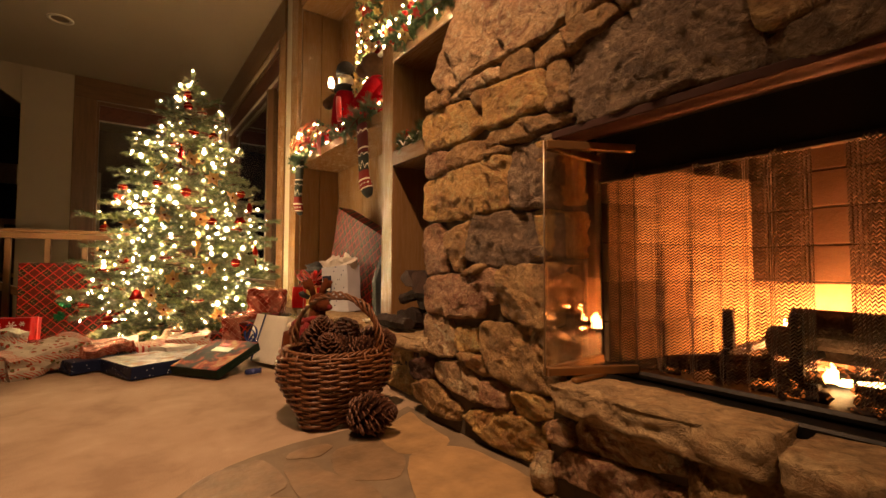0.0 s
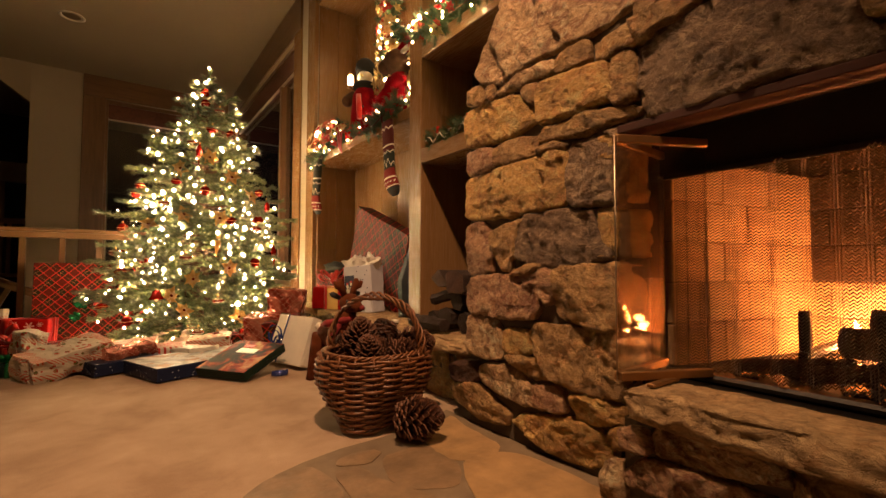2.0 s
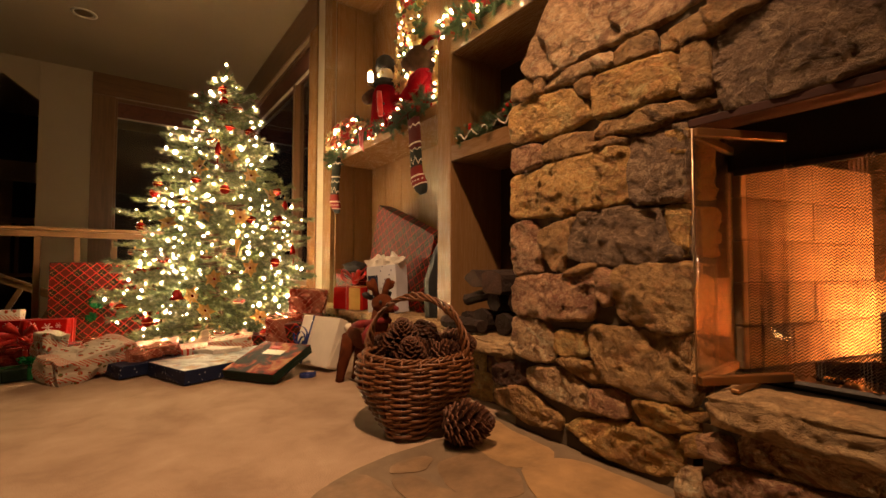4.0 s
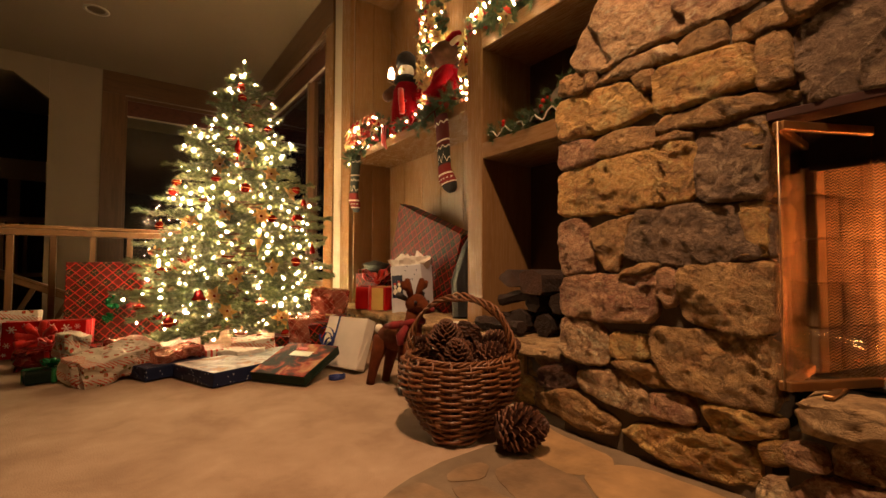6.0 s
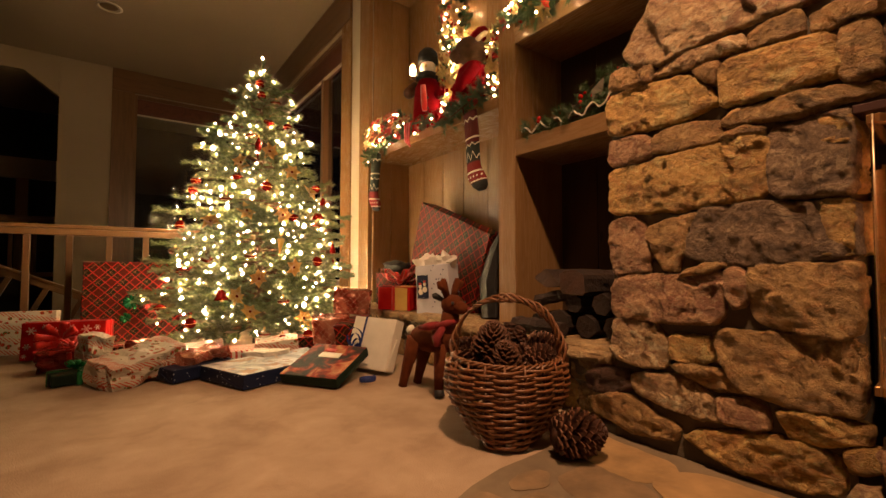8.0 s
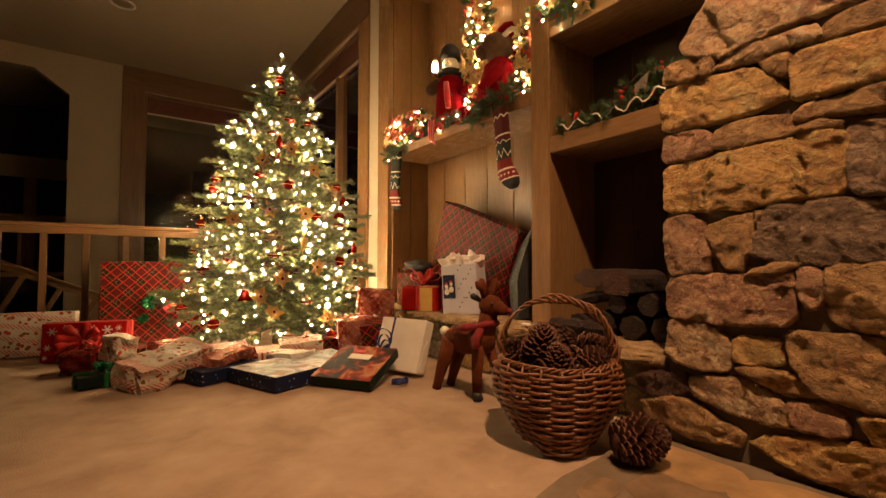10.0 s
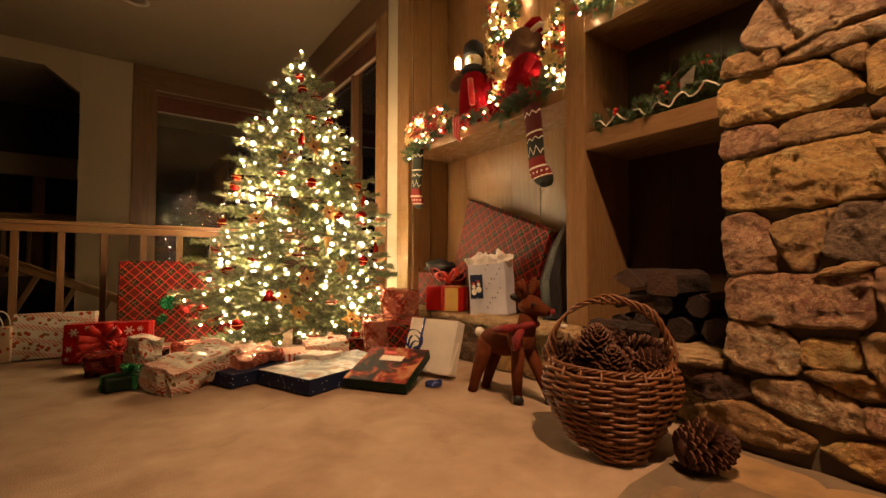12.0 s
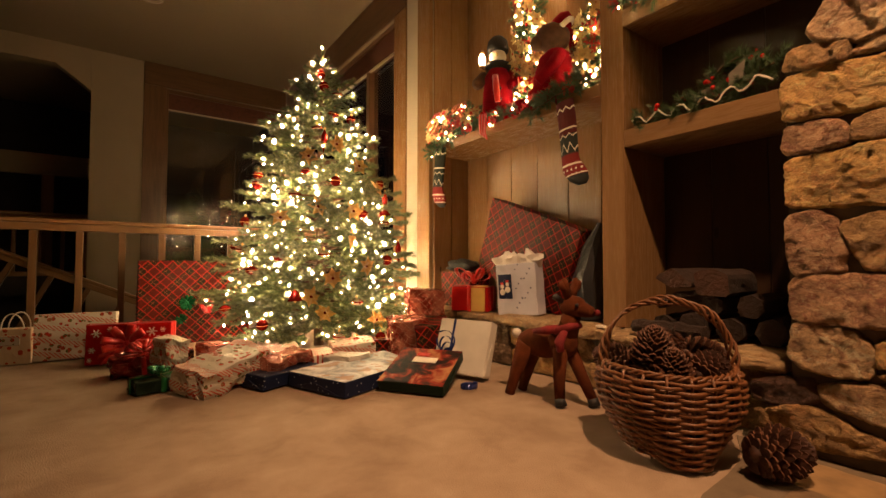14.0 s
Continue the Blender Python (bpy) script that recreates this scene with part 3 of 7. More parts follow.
def split_stone(parent, corners, front, material, drop=0.034, rough=1.0, name="stone", cell=0.0055):
    """A stone in a wall that faces west: its outline in (y, z), its face at x = front."""
    split_stone.count += 1
    seed = split_stone.count
    pts = [Vector(p) for p in corners]
    if sum(a.x * b.y - b.x * a.y for a, b in zip(pts, pts[1:] + pts[:1])) < 0:
        pts.reverse()
    wide, tall = max(p.x for p in pts) - min(p.x for p in pts), max(p.y for p in pts) - min(p.y for p in pts)
    cell = cell if max(p.y for p in pts) < 1.95 else 0.014
    nu, nv = max(5, min(110, round(wide / cell))), max(4, min(80, round(tall / cell)))
    count = 2 * (nu + nv)
    ring = smooth_outline(pts, count, 1, 0.90)
    hub = sum(ring, Vector((0, 0))) / count
    ring = [p + (p - hub).normalized() * 0.0115 + Vector((noise.noise(Vector((p.x * 22, p.y * 22, seed))), noise.noise(Vector((p.y * 22, p.x * 22, seed + 9))))) * 0.006 + Vector((noise.noise(Vector((p.x * 70, p.y * 70, seed))), noise.noise(Vector((p.y * 70, p.x * 70, seed + 9))))) * 0.004 for p in ring]
    low = Vector((min(p.x for p in ring), min(p.y for p in ring)))
    first = min(range(count), key=lambda k: (ring[k] - low).length)
    ring = ring[first:] + ring[:first]
    middle = sum(ring, Vector((0, 0))) / count
    rim = [(i, 0) for i in range(nu)] + [(nu, j) for j in range(nv)] + [(nu - i, nv) for i in range(nu)] + [(0, nv - j) for j in range(nv)]
    grid = np.zeros((nu + 1, nv + 1, 2))
    a = np.linspace(0, 1, nu + 1)[:, None, None]
    b = np.linspace(0, 1, nv + 1)[None, :, None]
    for (i, j), p in zip(rim, ring):
        grid[i, j] = p
    corner = (1 - a) * (1 - b) * grid[0, 0] + a * (1 - b) * grid[nu, 0] + (1 - a) * b * grid[0, nv] + a * b * grid[nu, nv]
    inner = (1 - a) * grid[:1] + a * grid[-1:] + (1 - b) * grid[:, :1] + b * grid[:, -1:] - corner
    grid[1:-1, 1:-1] = inner[1:-1, 1:-1]
    for _ in range(20):
        grid[1:-1, 1:-1] = (grid[2:, 1:-1] + grid[:-2, 1:-1] + grid[1:-1, 2:] + grid[1:-1, :-2]) / 4
    away = np.full(grid.shape[:2], 9.0)
    for p in ring:
        away = np.minimum(away, np.hypot(grid[..., 0] - p.x, grid[..., 1] - p.y))
    lean = Vector((noise.noise(Vector((seed, 0.5, 0))), noise.noise(Vector((0.5, seed, 0))))) * 0.06 * rough
    rnd = random.Random(seed)
    planes = []
    for _ in range(5):
        at = middle + Vector((rnd.uniform(-0.42, 0.42) * wide, rnd.uniform(-0.42, 0.42) * tall))
        planes.append((at, Vector((rnd.gauss(0, 0.07), rnd.gauss(0, 0.10))) * rough))
    verts, slot = [], {}
    for i in range(nu + 1):
        for j in range(nv + 1):
            q = Vector(grid[i, j])
            edge = math.exp(-away[i, j] / 0.0030)
            cut = max(-0.016, min(0.005, min((q - at).dot(slope) for at, slope in planes)))
            x = front + drop * 0.52 * edge - cut - chipped((0, q.x, q.y), seed, rough * (1 - 0.5 * edge)) + lean.dot(q - middle)
            slot[i, j] = len(verts)
            verts.append((x, q.x, q.y))
    faces = [(slot[i, j], slot[i, j + 1], slot[i + 1, j + 1], slot[i + 1, j]) for i in range(nu) for j in range(nv)]
    back = len(verts)
    verts += [(front + drop + 0.035, p.x, p.y) for p in ring]
    faces += [(slot[rim[k]], slot[rim[(k + 1) % count]], back + (k + 1) % count, back + k) for k in range(count)]
    ob = new(name, Shape().take(verts, faces, material, True).mesh(name))
    ob.parent = parent
    return ob


split_stone.count = 0


def rough_block(name, parent, low, high, material, cell=0.008, swell=1.0):
    """A thick stone slab with uneven, chipped edges."""
    rough_block.count += 1
    seed = 40 + rough_block.count
    size, mid = Vector(high) - Vector(low), (Vector(high) + Vector(low)) / 2
    n = [max(4, min(72, round(s / cell))) for s in size]
    slot, verts, faces = {}, [], []

    def vert(c):
        if c not in slot:
            u = Vector([2 * c[k] / n[k] - 1 for k in range(3)])
            p = mid + Vector([u[k] * size[k] / 2 for k in range(3)])
            near = sorted((1 - abs(u[k])) * size[k] / 2 for k in range(3))
            out = Vector([math.copysign(math.exp(-(1 - abs(u[k])) * size[k] / 2 / 0.007), u[k]) for k in range(3)])
            round_off = 0.012 * math.exp(-(near[0] + near[1]) / 0.010)
            wave = Vector((noise.noise(p * 7), noise.noise(p * 7 + Vector((5, 0, 0))), 0.35 * noise.noise(p * 6 + Vector((0, 7, 0)))))
            side = 0.3 if abs(u.z) == 1 else 1.0
            slot[c] = len(verts)
            verts.append(p + 0.016 * swell * wave + out.normalized() * (side * swell * chipped((p.x, p.y, p.z * 1.7), seed) - round_off))
        return slot[c]

    for axis in range(3):
        i, j = (axis + 1) % 3, (axis + 2) % 3
        for end in (0, n[axis]):
            for a in range(n[i]):
                for b in range(n[j]):
                    quad = []
                    for da, db in ((0, 0), (1, 0), (1, 1), (0, 1)):
                        c = [0, 0, 0]
                        c[axis], c[i], c[j] = end, a + da, b + db
                        quad.append(vert(tuple(c)))
                    faces.append(quad if end else quad[::-1])
    ob = new(name, Shape().take(verts, faces, material, True).mesh(name))
    ob.parent = parent
    return ob


rough_block.count = 0
fireplace = base("fireplace", label="rustic fieldstone fireplace with a burning log fire", category="fireplace")
OPEN0, OPEN1, LINTEL = -0.62, 0.75, 1.005
Shape().prism([(OPEN1 + 0.03, 0), (1.445, 0), (1.445, 1.29), (1.36, 1.37), (1.25, 1.52), (1.20, 1.66), (1.17, 1.80), (1.10, 2.4), (1.08, CEIL - 0.003), (OPEN1 + 0.03, CEIL - 0.003)], 0.982, 1.9, M_MORTAR, 0).part("mortar", fireplace, "grey-brown mortar between the stones")
for low, high in (((0.982, -1.8, 0), (1.9, OPEN0 - 0.005, CEIL - 0.003)),
                  ((0.982, OPEN0 - 0.004, LINTEL + 0.02), (1.9, OPEN1 + 0.029, CEIL - 0.003)), ((0.906, OPEN0 - 0.3, 0), (1.9, 0.72, 0.232))):
    Shape().span(low, high, M_MORTAR, 0).part("mortar", fireplace, "grey-brown mortar between the stones")


STONES = {"g": M_GOLDSTONE, "b": M_STONE, "d": M_GREYSTONE, "p": M_PINKSTONE, "w": M_PALESTONE, "u": M_DARKSTONE}
KINDS_OF_STONE = iter("bwbgbbgbpbbgdpbdbppbwgbbwpggbugwbbddbb" + "bgbdbpbgdb" * 30)


def stone(*corners):
    split_stone(fireplace, [(max(y, OPEN1 + 0.02) if 0.24 < z < 1.01 and y > 0.7 else y, z) for y, z in corners], 0.942, STONES[next(KINDS_OF_STONE)])


def hearth_stone(*corners):
    split_stone(fireplace, list(corners), 0.868, (M_PINKSTONE, M_STONE, M_PALESTONE)[split_stone.count % 3])


stone((1.412, 1.349), (1.278, 1.324), (1.287, 1.258), (1.443, 1.282), (1.428, 1.323))
stone((1.279, 1.261), (1.237, 1.308), (1.021, 1.311), (0.985, 1.260), (1.125, 1.266))
stone((0.982, 1.255), (0.981, 1.300), (0.871, 1.318), (0.863, 1.253))
stone((1.057, 1.240), (0.805, 1.230), (0.793, 1.111), (0.882, 1.109), (1.060, 1.105))
stone((0.788, 1.225), (0.723, 1.235), (0.707, 1.094), (0.778, 1.086))
stone((1.146, 1.243), (1.073, 1.243), (1.074, 1.191), (1.097, 1.195))
stone((1.449, 1.234), (1.425, 1.259), (1.169, 1.238), (1.110, 1.194), (1.076, 1.122), (1.181, 1.098), (1.446, 1.106))
stone((1.056, 1.064), (1.025, 1.089), (0.858, 1.089), (0.707, 1.067), (0.708, 1.040), (0.883, 1.033), (1.057, 1.040))
stone((1.444, 1.084), (1.307, 1.076), (1.277, 1.017), (1.298, 0.996), (1.445, 0.996))
stone((1.271, 1.002), (1.266, 1.067), (1.181, 1.080), (1.072, 1.065), (1.062, 1.023), (1.073, 1.000))
stone((1.065, 1.006), (1.042, 1.026), (0.962, 1.019), (0.965, 0.999))
stone((1.440, 0.978), (1.201, 0.982), (0.991, 1.000), (0.949, 0.979), (0.950, 0.844), (0.980, 0.819), (1.186, 0.809), (1.443, 0.811))
stone((0.942, 0.998), (0.929, 1.011), (0.780, 1.018), (0.749, 1.002), (0.748, 0.808), (0.920, 0.816), (0.939, 0.843))
stone((1.448, 0.780), (1.364, 0.793), (1.326, 0.761), (1.303, 0.681), (1.304, 0.604), (1.439, 0.593))
stone((1.306, 0.749), (1.160, 0.788), (1.148, 0.783), (1.198, 0.642), (1.208, 0.609), (1.254, 0.614))
stone((1.149, 0.757), (1.117, 0.807), (0.785, 0.785), (0.752, 0.774), (0.752, 0.644), (1.027, 0.624), (1.180, 0.651))
stone((1.190, 0.587), (1.163, 0.615), (1.042, 0.634), (1.054, 0.617))
stone((1.439, 0.572), (1.367, 0.588), (1.208, 0.587), (1.073, 0.603), (1.076, 0.472), (1.108, 0.443), (1.436, 0.432))
stone((1.058, 0.607), (1.020, 0.611), (1.002, 0.583), (1.015, 0.510), (1.045, 0.500), (1.056, 0.540))
stone((0.999, 0.608), (0.971, 0.624), (0.779, 0.629), (0.750, 0.624), (0.752, 0.461), (0.805, 0.441), (0.988, 0.464))
stone((1.436, 0.418), (1.391, 0.429), (1.287, 0.415), (1.245, 0.373), (1.250, 0.299), (1.289, 0.278), (1.415, 0.289), (1.442, 0.336))
stone((1.230, 0.388), (1.109, 0.397), (1.107, 0.336), (1.152, 0.316), (1.231, 0.320))
stone((1.096, 0.411), (1.077, 0.430), (0.753, 0.432), (0.752, 0.254), (0.854, 0.240), (1.020, 0.259), (1.078, 0.338))
stone((1.232, 0.293), (1.195, 0.308), (1.079, 0.301), (1.032, 0.281), (1.038, 0.247), (1.112, 0.247))
stone((1.372, 0.228), (1.330, 0.252), (1.196, 0.260), (1.145, 0.240), (1.094, 0.201), (1.095, 0.150), (1.147, 0.144), (1.352, 0.174))
stone((1.093, 0.218), (0.972, 0.235), (0.964, 0.164), (1.074, 0.153))
stone((0.937, 0.218), (0.901, 0.232), (0.794, 0.233), (0.758, 0.226), (0.764, 0.184), (0.903, 0.153))
stone((1.191, 0.070), (1.147, 0.110), (0.903, 0.153), (0.823, 0.137), (0.802, 0.097), (0.809, 0.046), (0.906, 0.020), (1.054, 0.027))
stone((1.550, 0.117), (1.406, 0.161), (1.292, 0.122), (1.217, 0.098), (1.227, 0.050), (1.354, 0.038), (1.513, 0.063))
stone((1.561, 0.211), (1.394, 0.253), (1.373, 0.188), (1.440, 0.153), (1.549, 0.149))
stone((0.795, 0.160), (0.744, 0.178), (0.731, 0.137), (0.791, 0.114))
stone((1.376, 1.389), (1.267, 1.530), (1.231, 1.648), (1.203, 1.766), (0.696, 1.481), (0.718, 1.359), (0.850, 1.332), (1.066, 1.342), (1.230, 1.305), (1.343, 1.343))
stone((0.839, 1.247), (0.839, 1.300), (0.698, 1.309), (0.579, 1.323), (0.546, 1.285), (0.623, 1.252), (0.782, 1.243))
stone((0.697, 1.382), (0.604, 1.382), (0.579, 1.339), (0.659, 1.315), (0.704, 1.323))
stone((0.702, 1.196), (0.664, 1.250), (0.523, 1.266), (0.408, 1.279), (0.280, 1.211), (0.241, 1.110), (0.228, 1.058), (0.243, 1.019), (0.387, 1.039), (0.668, 1.018), (0.692, 1.091))
stone((0.229, 1.025), (0.223, 1.073), (0.160, 1.089), (0.097, 1.099), (0.028, 1.106), (0.031, 1.014), (0.137, 1.016))
stone((0.269, 1.223), (0.227, 1.103), (0.135, 1.103), (0.096, 1.153))
stone((0.562, 1.345), (0.522, 1.284), (0.421, 1.299), (0.447, 1.355))
# hearth base
hearth_stone((0.628, 0.216), (0.594, 0.246), (0.474, 0.254), (0.374, 0.233), (0.358, 0.194), (0.448, 0.177), (0.629, 0.160))
hearth_stone((0.712, 0.096), (0.646, 0.147), (0.462, 0.154), (0.364, 0.158), (0.365, 0.079), (0.564, 0.069), (0.702, 0.063))
hearth_stone((0.346, 0.243), (0.260, 0.241), (0.175, 0.235), (0.103, 0.222), (0.118, 0.167), (0.218, 0.140), (0.342, 0.145))
# More of the same masonry, to the end of the chimney breast and up to the ceiling.
rand = random.Random(5)
for z0, z1 in ((1.12, 1.36), (1.37, 1.52), (1.53, 1.80)):
    y = -0.02 if z0 < 1.3 else 0.42 if z0 < 1.5 else 0.66
    while y > -1.6:
        w = rand.uniform(0.22, 0.5)
        t = rand.uniform(-0.02, 0.02)
        stone((y, z1 + t), (y - w / 2, z1 + 0.01), (y - w, z1 - t), (y - w - 0.01, z0 + 0.02), (y - w / 2, z0 + t), (y - 0.01, z0 + 0.015))
        y -= w + 0.025
for z0, z1 in ((1.80, 2.1), (2.12, 2.35), (2.37, 2.7), (2.72, 3.0), (3.02, 3.32)):
    y = 1.15 if z0 < 2.3 else 1.08
    while y > -1.5:
        w = rand.uniform(0.25, 0.6)
        stone((y, z1), (y - w / 2, z1 + 0.01), (y - w, z1), (y - w - 0.01, z0 + 0.02), (y - w / 2, z0), (y - 0.01, z0 + 0.015))
        y -= w + 0.025
for z0, z1 in ((0.02, 0.3), (0.32, 0.62), (0.64, 0.98)):
    y = OPEN0 - 0.03
    while y > -1.5:
        w = rand.uniform(0.25, 0.5)
        stone((y, z1), (y - w / 2, z1 + 0.01), (y - w, z1), (y - w - 0.01, z0 + 0.02), (y - w / 2, z0), (y - 0.01, z0 + 0.015))
        y -= w + 0.025
# Hearth slabs and the lowest stones under them.
rough_block("hearth_slab", fireplace, (0.855, 0.20, 0.235), (1.05, 0.70, 0.318), M_SLAB)
rough_block("hearth_slab", fireplace, (0.835, -0.38, 0.235), (1.05, 0.19, 0.312), M_SLAB)
rough_block("hearth_slab", fireplace, (0.845, -0.95, 0.235), (1.05, -0.39, 0.312), M_SLAB)
for y0, y1, z0, z1 in ((0.345, -0.1, 0.02, 0.13), (0.09, -0.25, 0.14, 0.225), (-0.12, -0.5, 0.02, 0.13), (-0.27, -0.6, 0.14, 0.225)):
    hearth_stone((y0, z1), ((y0 + y1) / 2, z1 + 0.008), (y1, z1 - 0.006), (y1 - 0.01, z0 + 0.02), ((y0 + y1) / 2, z0), (y0 + 0.01, z0 + 0.01))
for corners in (((0.77, 0.09), (0.725, 0.10), (0.72, 0.02), (0.775, 0.015)), ((0.72, 0.20), (0.66, 0.21), (0.645, 0.165), (0.71, 0.16))):
    hearth_stone(*corners)

# Steel lintel and the iron surround.
S().span((0.958, OPEN0, LINTEL - 0.006), (1.05, 0.765, LINTEL + 0.016), M_RUST, 0.002).part("lintel", fireplace, "fire-reddened steel lintel bar")
# Guard drawn lower than real, to darken the dim mesh and shade the lintel.
S().span((1.145, OPEN0, 0.896), (1.16, 0.745, LINTEL + 0.05), M_SOOT, 0.002).part("smoke_guard", fireplace, "sooty black steel smoke guard, extended down over the dim mesh")
S().span((1.118, OPEN0, 0.880), (1.134, 0.72, 0.894), M_SOOT, 0.002).part("curtain_rod", fireplace, "sooty brass rod of the mesh screen")
S().span((1.045, OPEN0, 0.26), (1.16, 0.70, 0.310), M_BLACK, 0.006).part("base_rail", fireplace, "black iron base rail")
S().span((1.10, OPEN0, 0.311), (1.15, 0.70, 0.335), M_BLACK, 0.008).part("door_track", fireplace, "black door track")
S().span((1.161, OPEN0, 0.25), (1.9, 0.76, 0.322), M_BLACK, 0.0).part("firebox_floor", fireplace, "sooty firebox floor")
S().span((1.165, OPEN0, 1.06), (1.9, 0.76, 1.10), M_BLACK, 0.0).part("damper", fireplace, "black damper plate")
S().span((1.13, 0.742, 0.30), (1.17, 0.772, LINTEL + 0.05), M_BLACK, 0.003).part("jamb", fireplace, "black iron jamb")
for z0, z1 in ((0.245, 0.445), (0.455, 0.635), (0.645, 0.80), (0.812, 1.01)):
    rough_block("stone", fireplace, (0.952, 0.762 + rand.uniform(-0.006, 0.006), z0), (1.13, 0.84, z1), M_STONE if z0 < 0.6 else M_GOLDSTONE)

# Firebrick lining: each brick stands proud of its joints.
BRICK_L, BRICK_H = 0.228, 0.125
brick_mesh = Shape().box((0, 0, 0), (BRICK_L - 0.003, 0.05, BRICK_H - 0.003), M_BRICK, 0.004).mesh("brick")
dim_sooty_mesh = Shape().box((0, 0, 0), (BRICK_L - 0.003, 0.05, BRICK_H - 0.003), M_BRICK_DIM_SOOT, 0.004).mesh("brick")
dim_sooty_half = Shape().box((0, 0, 0), (BRICK_L / 2 - 0.003, 0.05, BRICK_H - 0.003), M_BRICK_DIM_SOOT, 0.004).mesh("brick")
half_mesh = Shape().box((0, 0, 0), (BRICK_L / 2 - 0.003, 0.05, BRICK_H - 0.003), M_BRICK, 0.004).mesh("brick")


def brick_wall(x, y, angle, length, courses, pale_courses=9):
    way = Vector((math.cos(radians(angle)), math.sin(radians(angle)), 0))
    backing = Shape().box((length / 2, 0.03, courses * BRICK_H / 2), (length, 0.05, courses * BRICK_H), M_MORTAR, 0)
    backing.part("brick_backing", fireplace, "sooty mortar bed", pose(x, y, 0.325, 0, 0, angle))
    for c in range(courses):
        s = 0.0
        if c % 2:
            pieces = [(half_mesh, BRICK_L / 2)]
        else:
            pieces = []
        while sum(p[1] for p in pieces) < length - 0.12:
            pieces.append((brick_mesh, BRICK_L))
        for data, w in pieces:
            b = new("brick", data if c < pale_courses else dim_sooty_half if data == half_mesh else dim_sooty_mesh)
            b.parent = fireplace
            p = Vector((x, y, 0.325 + (c + 0.5) * BRICK_H)) + way * (s + w / 2)
            b.matrix_basis = pose(*p, rand.uniform(-0.4, 0.4), rand.uniform(-0.3, 0.3), angle)
            s += w


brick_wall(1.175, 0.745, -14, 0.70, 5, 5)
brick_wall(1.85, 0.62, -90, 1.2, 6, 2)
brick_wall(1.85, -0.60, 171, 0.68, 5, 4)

# Chain-mesh curtains, gathered in pleats: rows of zigzag wire hung one in another.
def mesh_curtain(y0, y1, parent):
    step, rise, wire = 0.0046, 0.0078, 0.0021
    top, bottom = 0.884, 0.334
    rows, count = int((top - bottom) / rise), int(abs(y1 - y0) / step)
    verts, faces = [], []
    for k in range(rows):
        for s in range(count + 1):
            f = s / count
            y = y0 + (y1 - y0) * f
            fall = k / rows
            pleat = (0.012 + 0.010 * fall) * math.sin(y * 95 + 1.3 * math.sin(y * 19)) + 0.006 * math.sin(y * 41)
            flip = 1 if s % 2 else -1
            x, z = 1.128 + pleat + 0.0015 * flip, top - k * rise + flip * 0.0033 + 0.0008 * math.sin(y * 40 + k)
            verts += [(x - wire, y, z), (x + 0.5 * wire, y, z + wire), (x + 0.5 * wire, y, z - wire)]
            if s < count:
                a = (k * (count + 1) + s) * 3
                faces += [(a, a + 1, a + 4, a + 3), (a + 1, a + 2, a + 5, a + 4), (a + 2, a, a + 3, a + 5)]
    ob = joined("mesh_curtain", verts, faces, M_WIRE, parent)
    tagged(ob, "steel chain-mesh fire curtain")


mesh_curtain(0.69, 0.20, fireplace)
mesh_curtain(0.147, -0.58, fireplace)

# Folding glass door, standing open.
fold, hinge, tip = Vector((0.862, 0.712, 0)), Vector((1.105, 0.592, 0)), Vector((1.15, 0.735, 0))
door = base("glass_door", label="folding smoked-glass fire door in a brass frame, open", category="fire door")


def door_leaf(a, b):
    way = b - a
    m = Matrix.Translation(a) @ pose(0, 0, 0, 0, 0, math.degrees(math.atan2(way.y, way.x)))
    w = way.length
    leaf = S().box((w / 2, 0, 0.652), (w - 0.004, 0.005, 0.60), M_DOOR_GLASS, 0.001).part("pane", door, "smoked glass pane", m)
    S().box((w / 2, 0, 0.957), (w, 0.016, 0.022), M_BRASS, 0.002).part("frame_bar", leaf, "brass rail")
    S().box((w / 2, 0, 0.342), (w, 0.018, 0.022), M_BRASS, 0.002).part("frame_bar", leaf, "brass rail")
    leaf.visible_shadow = False


door_leaf(fold + Vector((0.006, -0.004, 0)), hinge)
door_leaf(fold + Vector((0.006, 0.004, 0)), tip)
S().tube([(fold.x, fold.y, 0.334), (fold.x, fold.y, 0.967)], 0.0022, M_CHROME, 8).part("hinge_pin", door)
S().box((0.955, 0.64, 0.329), (0.13, 0.02, 0.01), M_BRASS, 0.002, pose(0, 0, 0)).part("foot", door, "brass foot")

# Andirons, logs, flames and embers.
def andiron(y):
    ob = base("andiron", label="black wrought-iron andiron in the firebox", category="andiron", group="andirons")
    S().box((1.33, y, 0.415), (0.026, 0.026, 0.18), M_BLACK, 0.004).part("upright", ob)
    S().box((1.46, y, 0.385), (0.32, 0.022, 0.022), M_BLACK, 0.003).part("bar", ob)
    S().box((1.33, y, 0.329), (0.05, 0.09, 0.014), M_BLACK, 0.003).part("foot", ob)


andiron(0.448)
andiron(0.292)
M_BARK = mottled("charred_bark", (0.06, 0.035, 0.022), 0.92, spread=0.5, scale=14, fine=60, bump=0.9, distance=0.015)


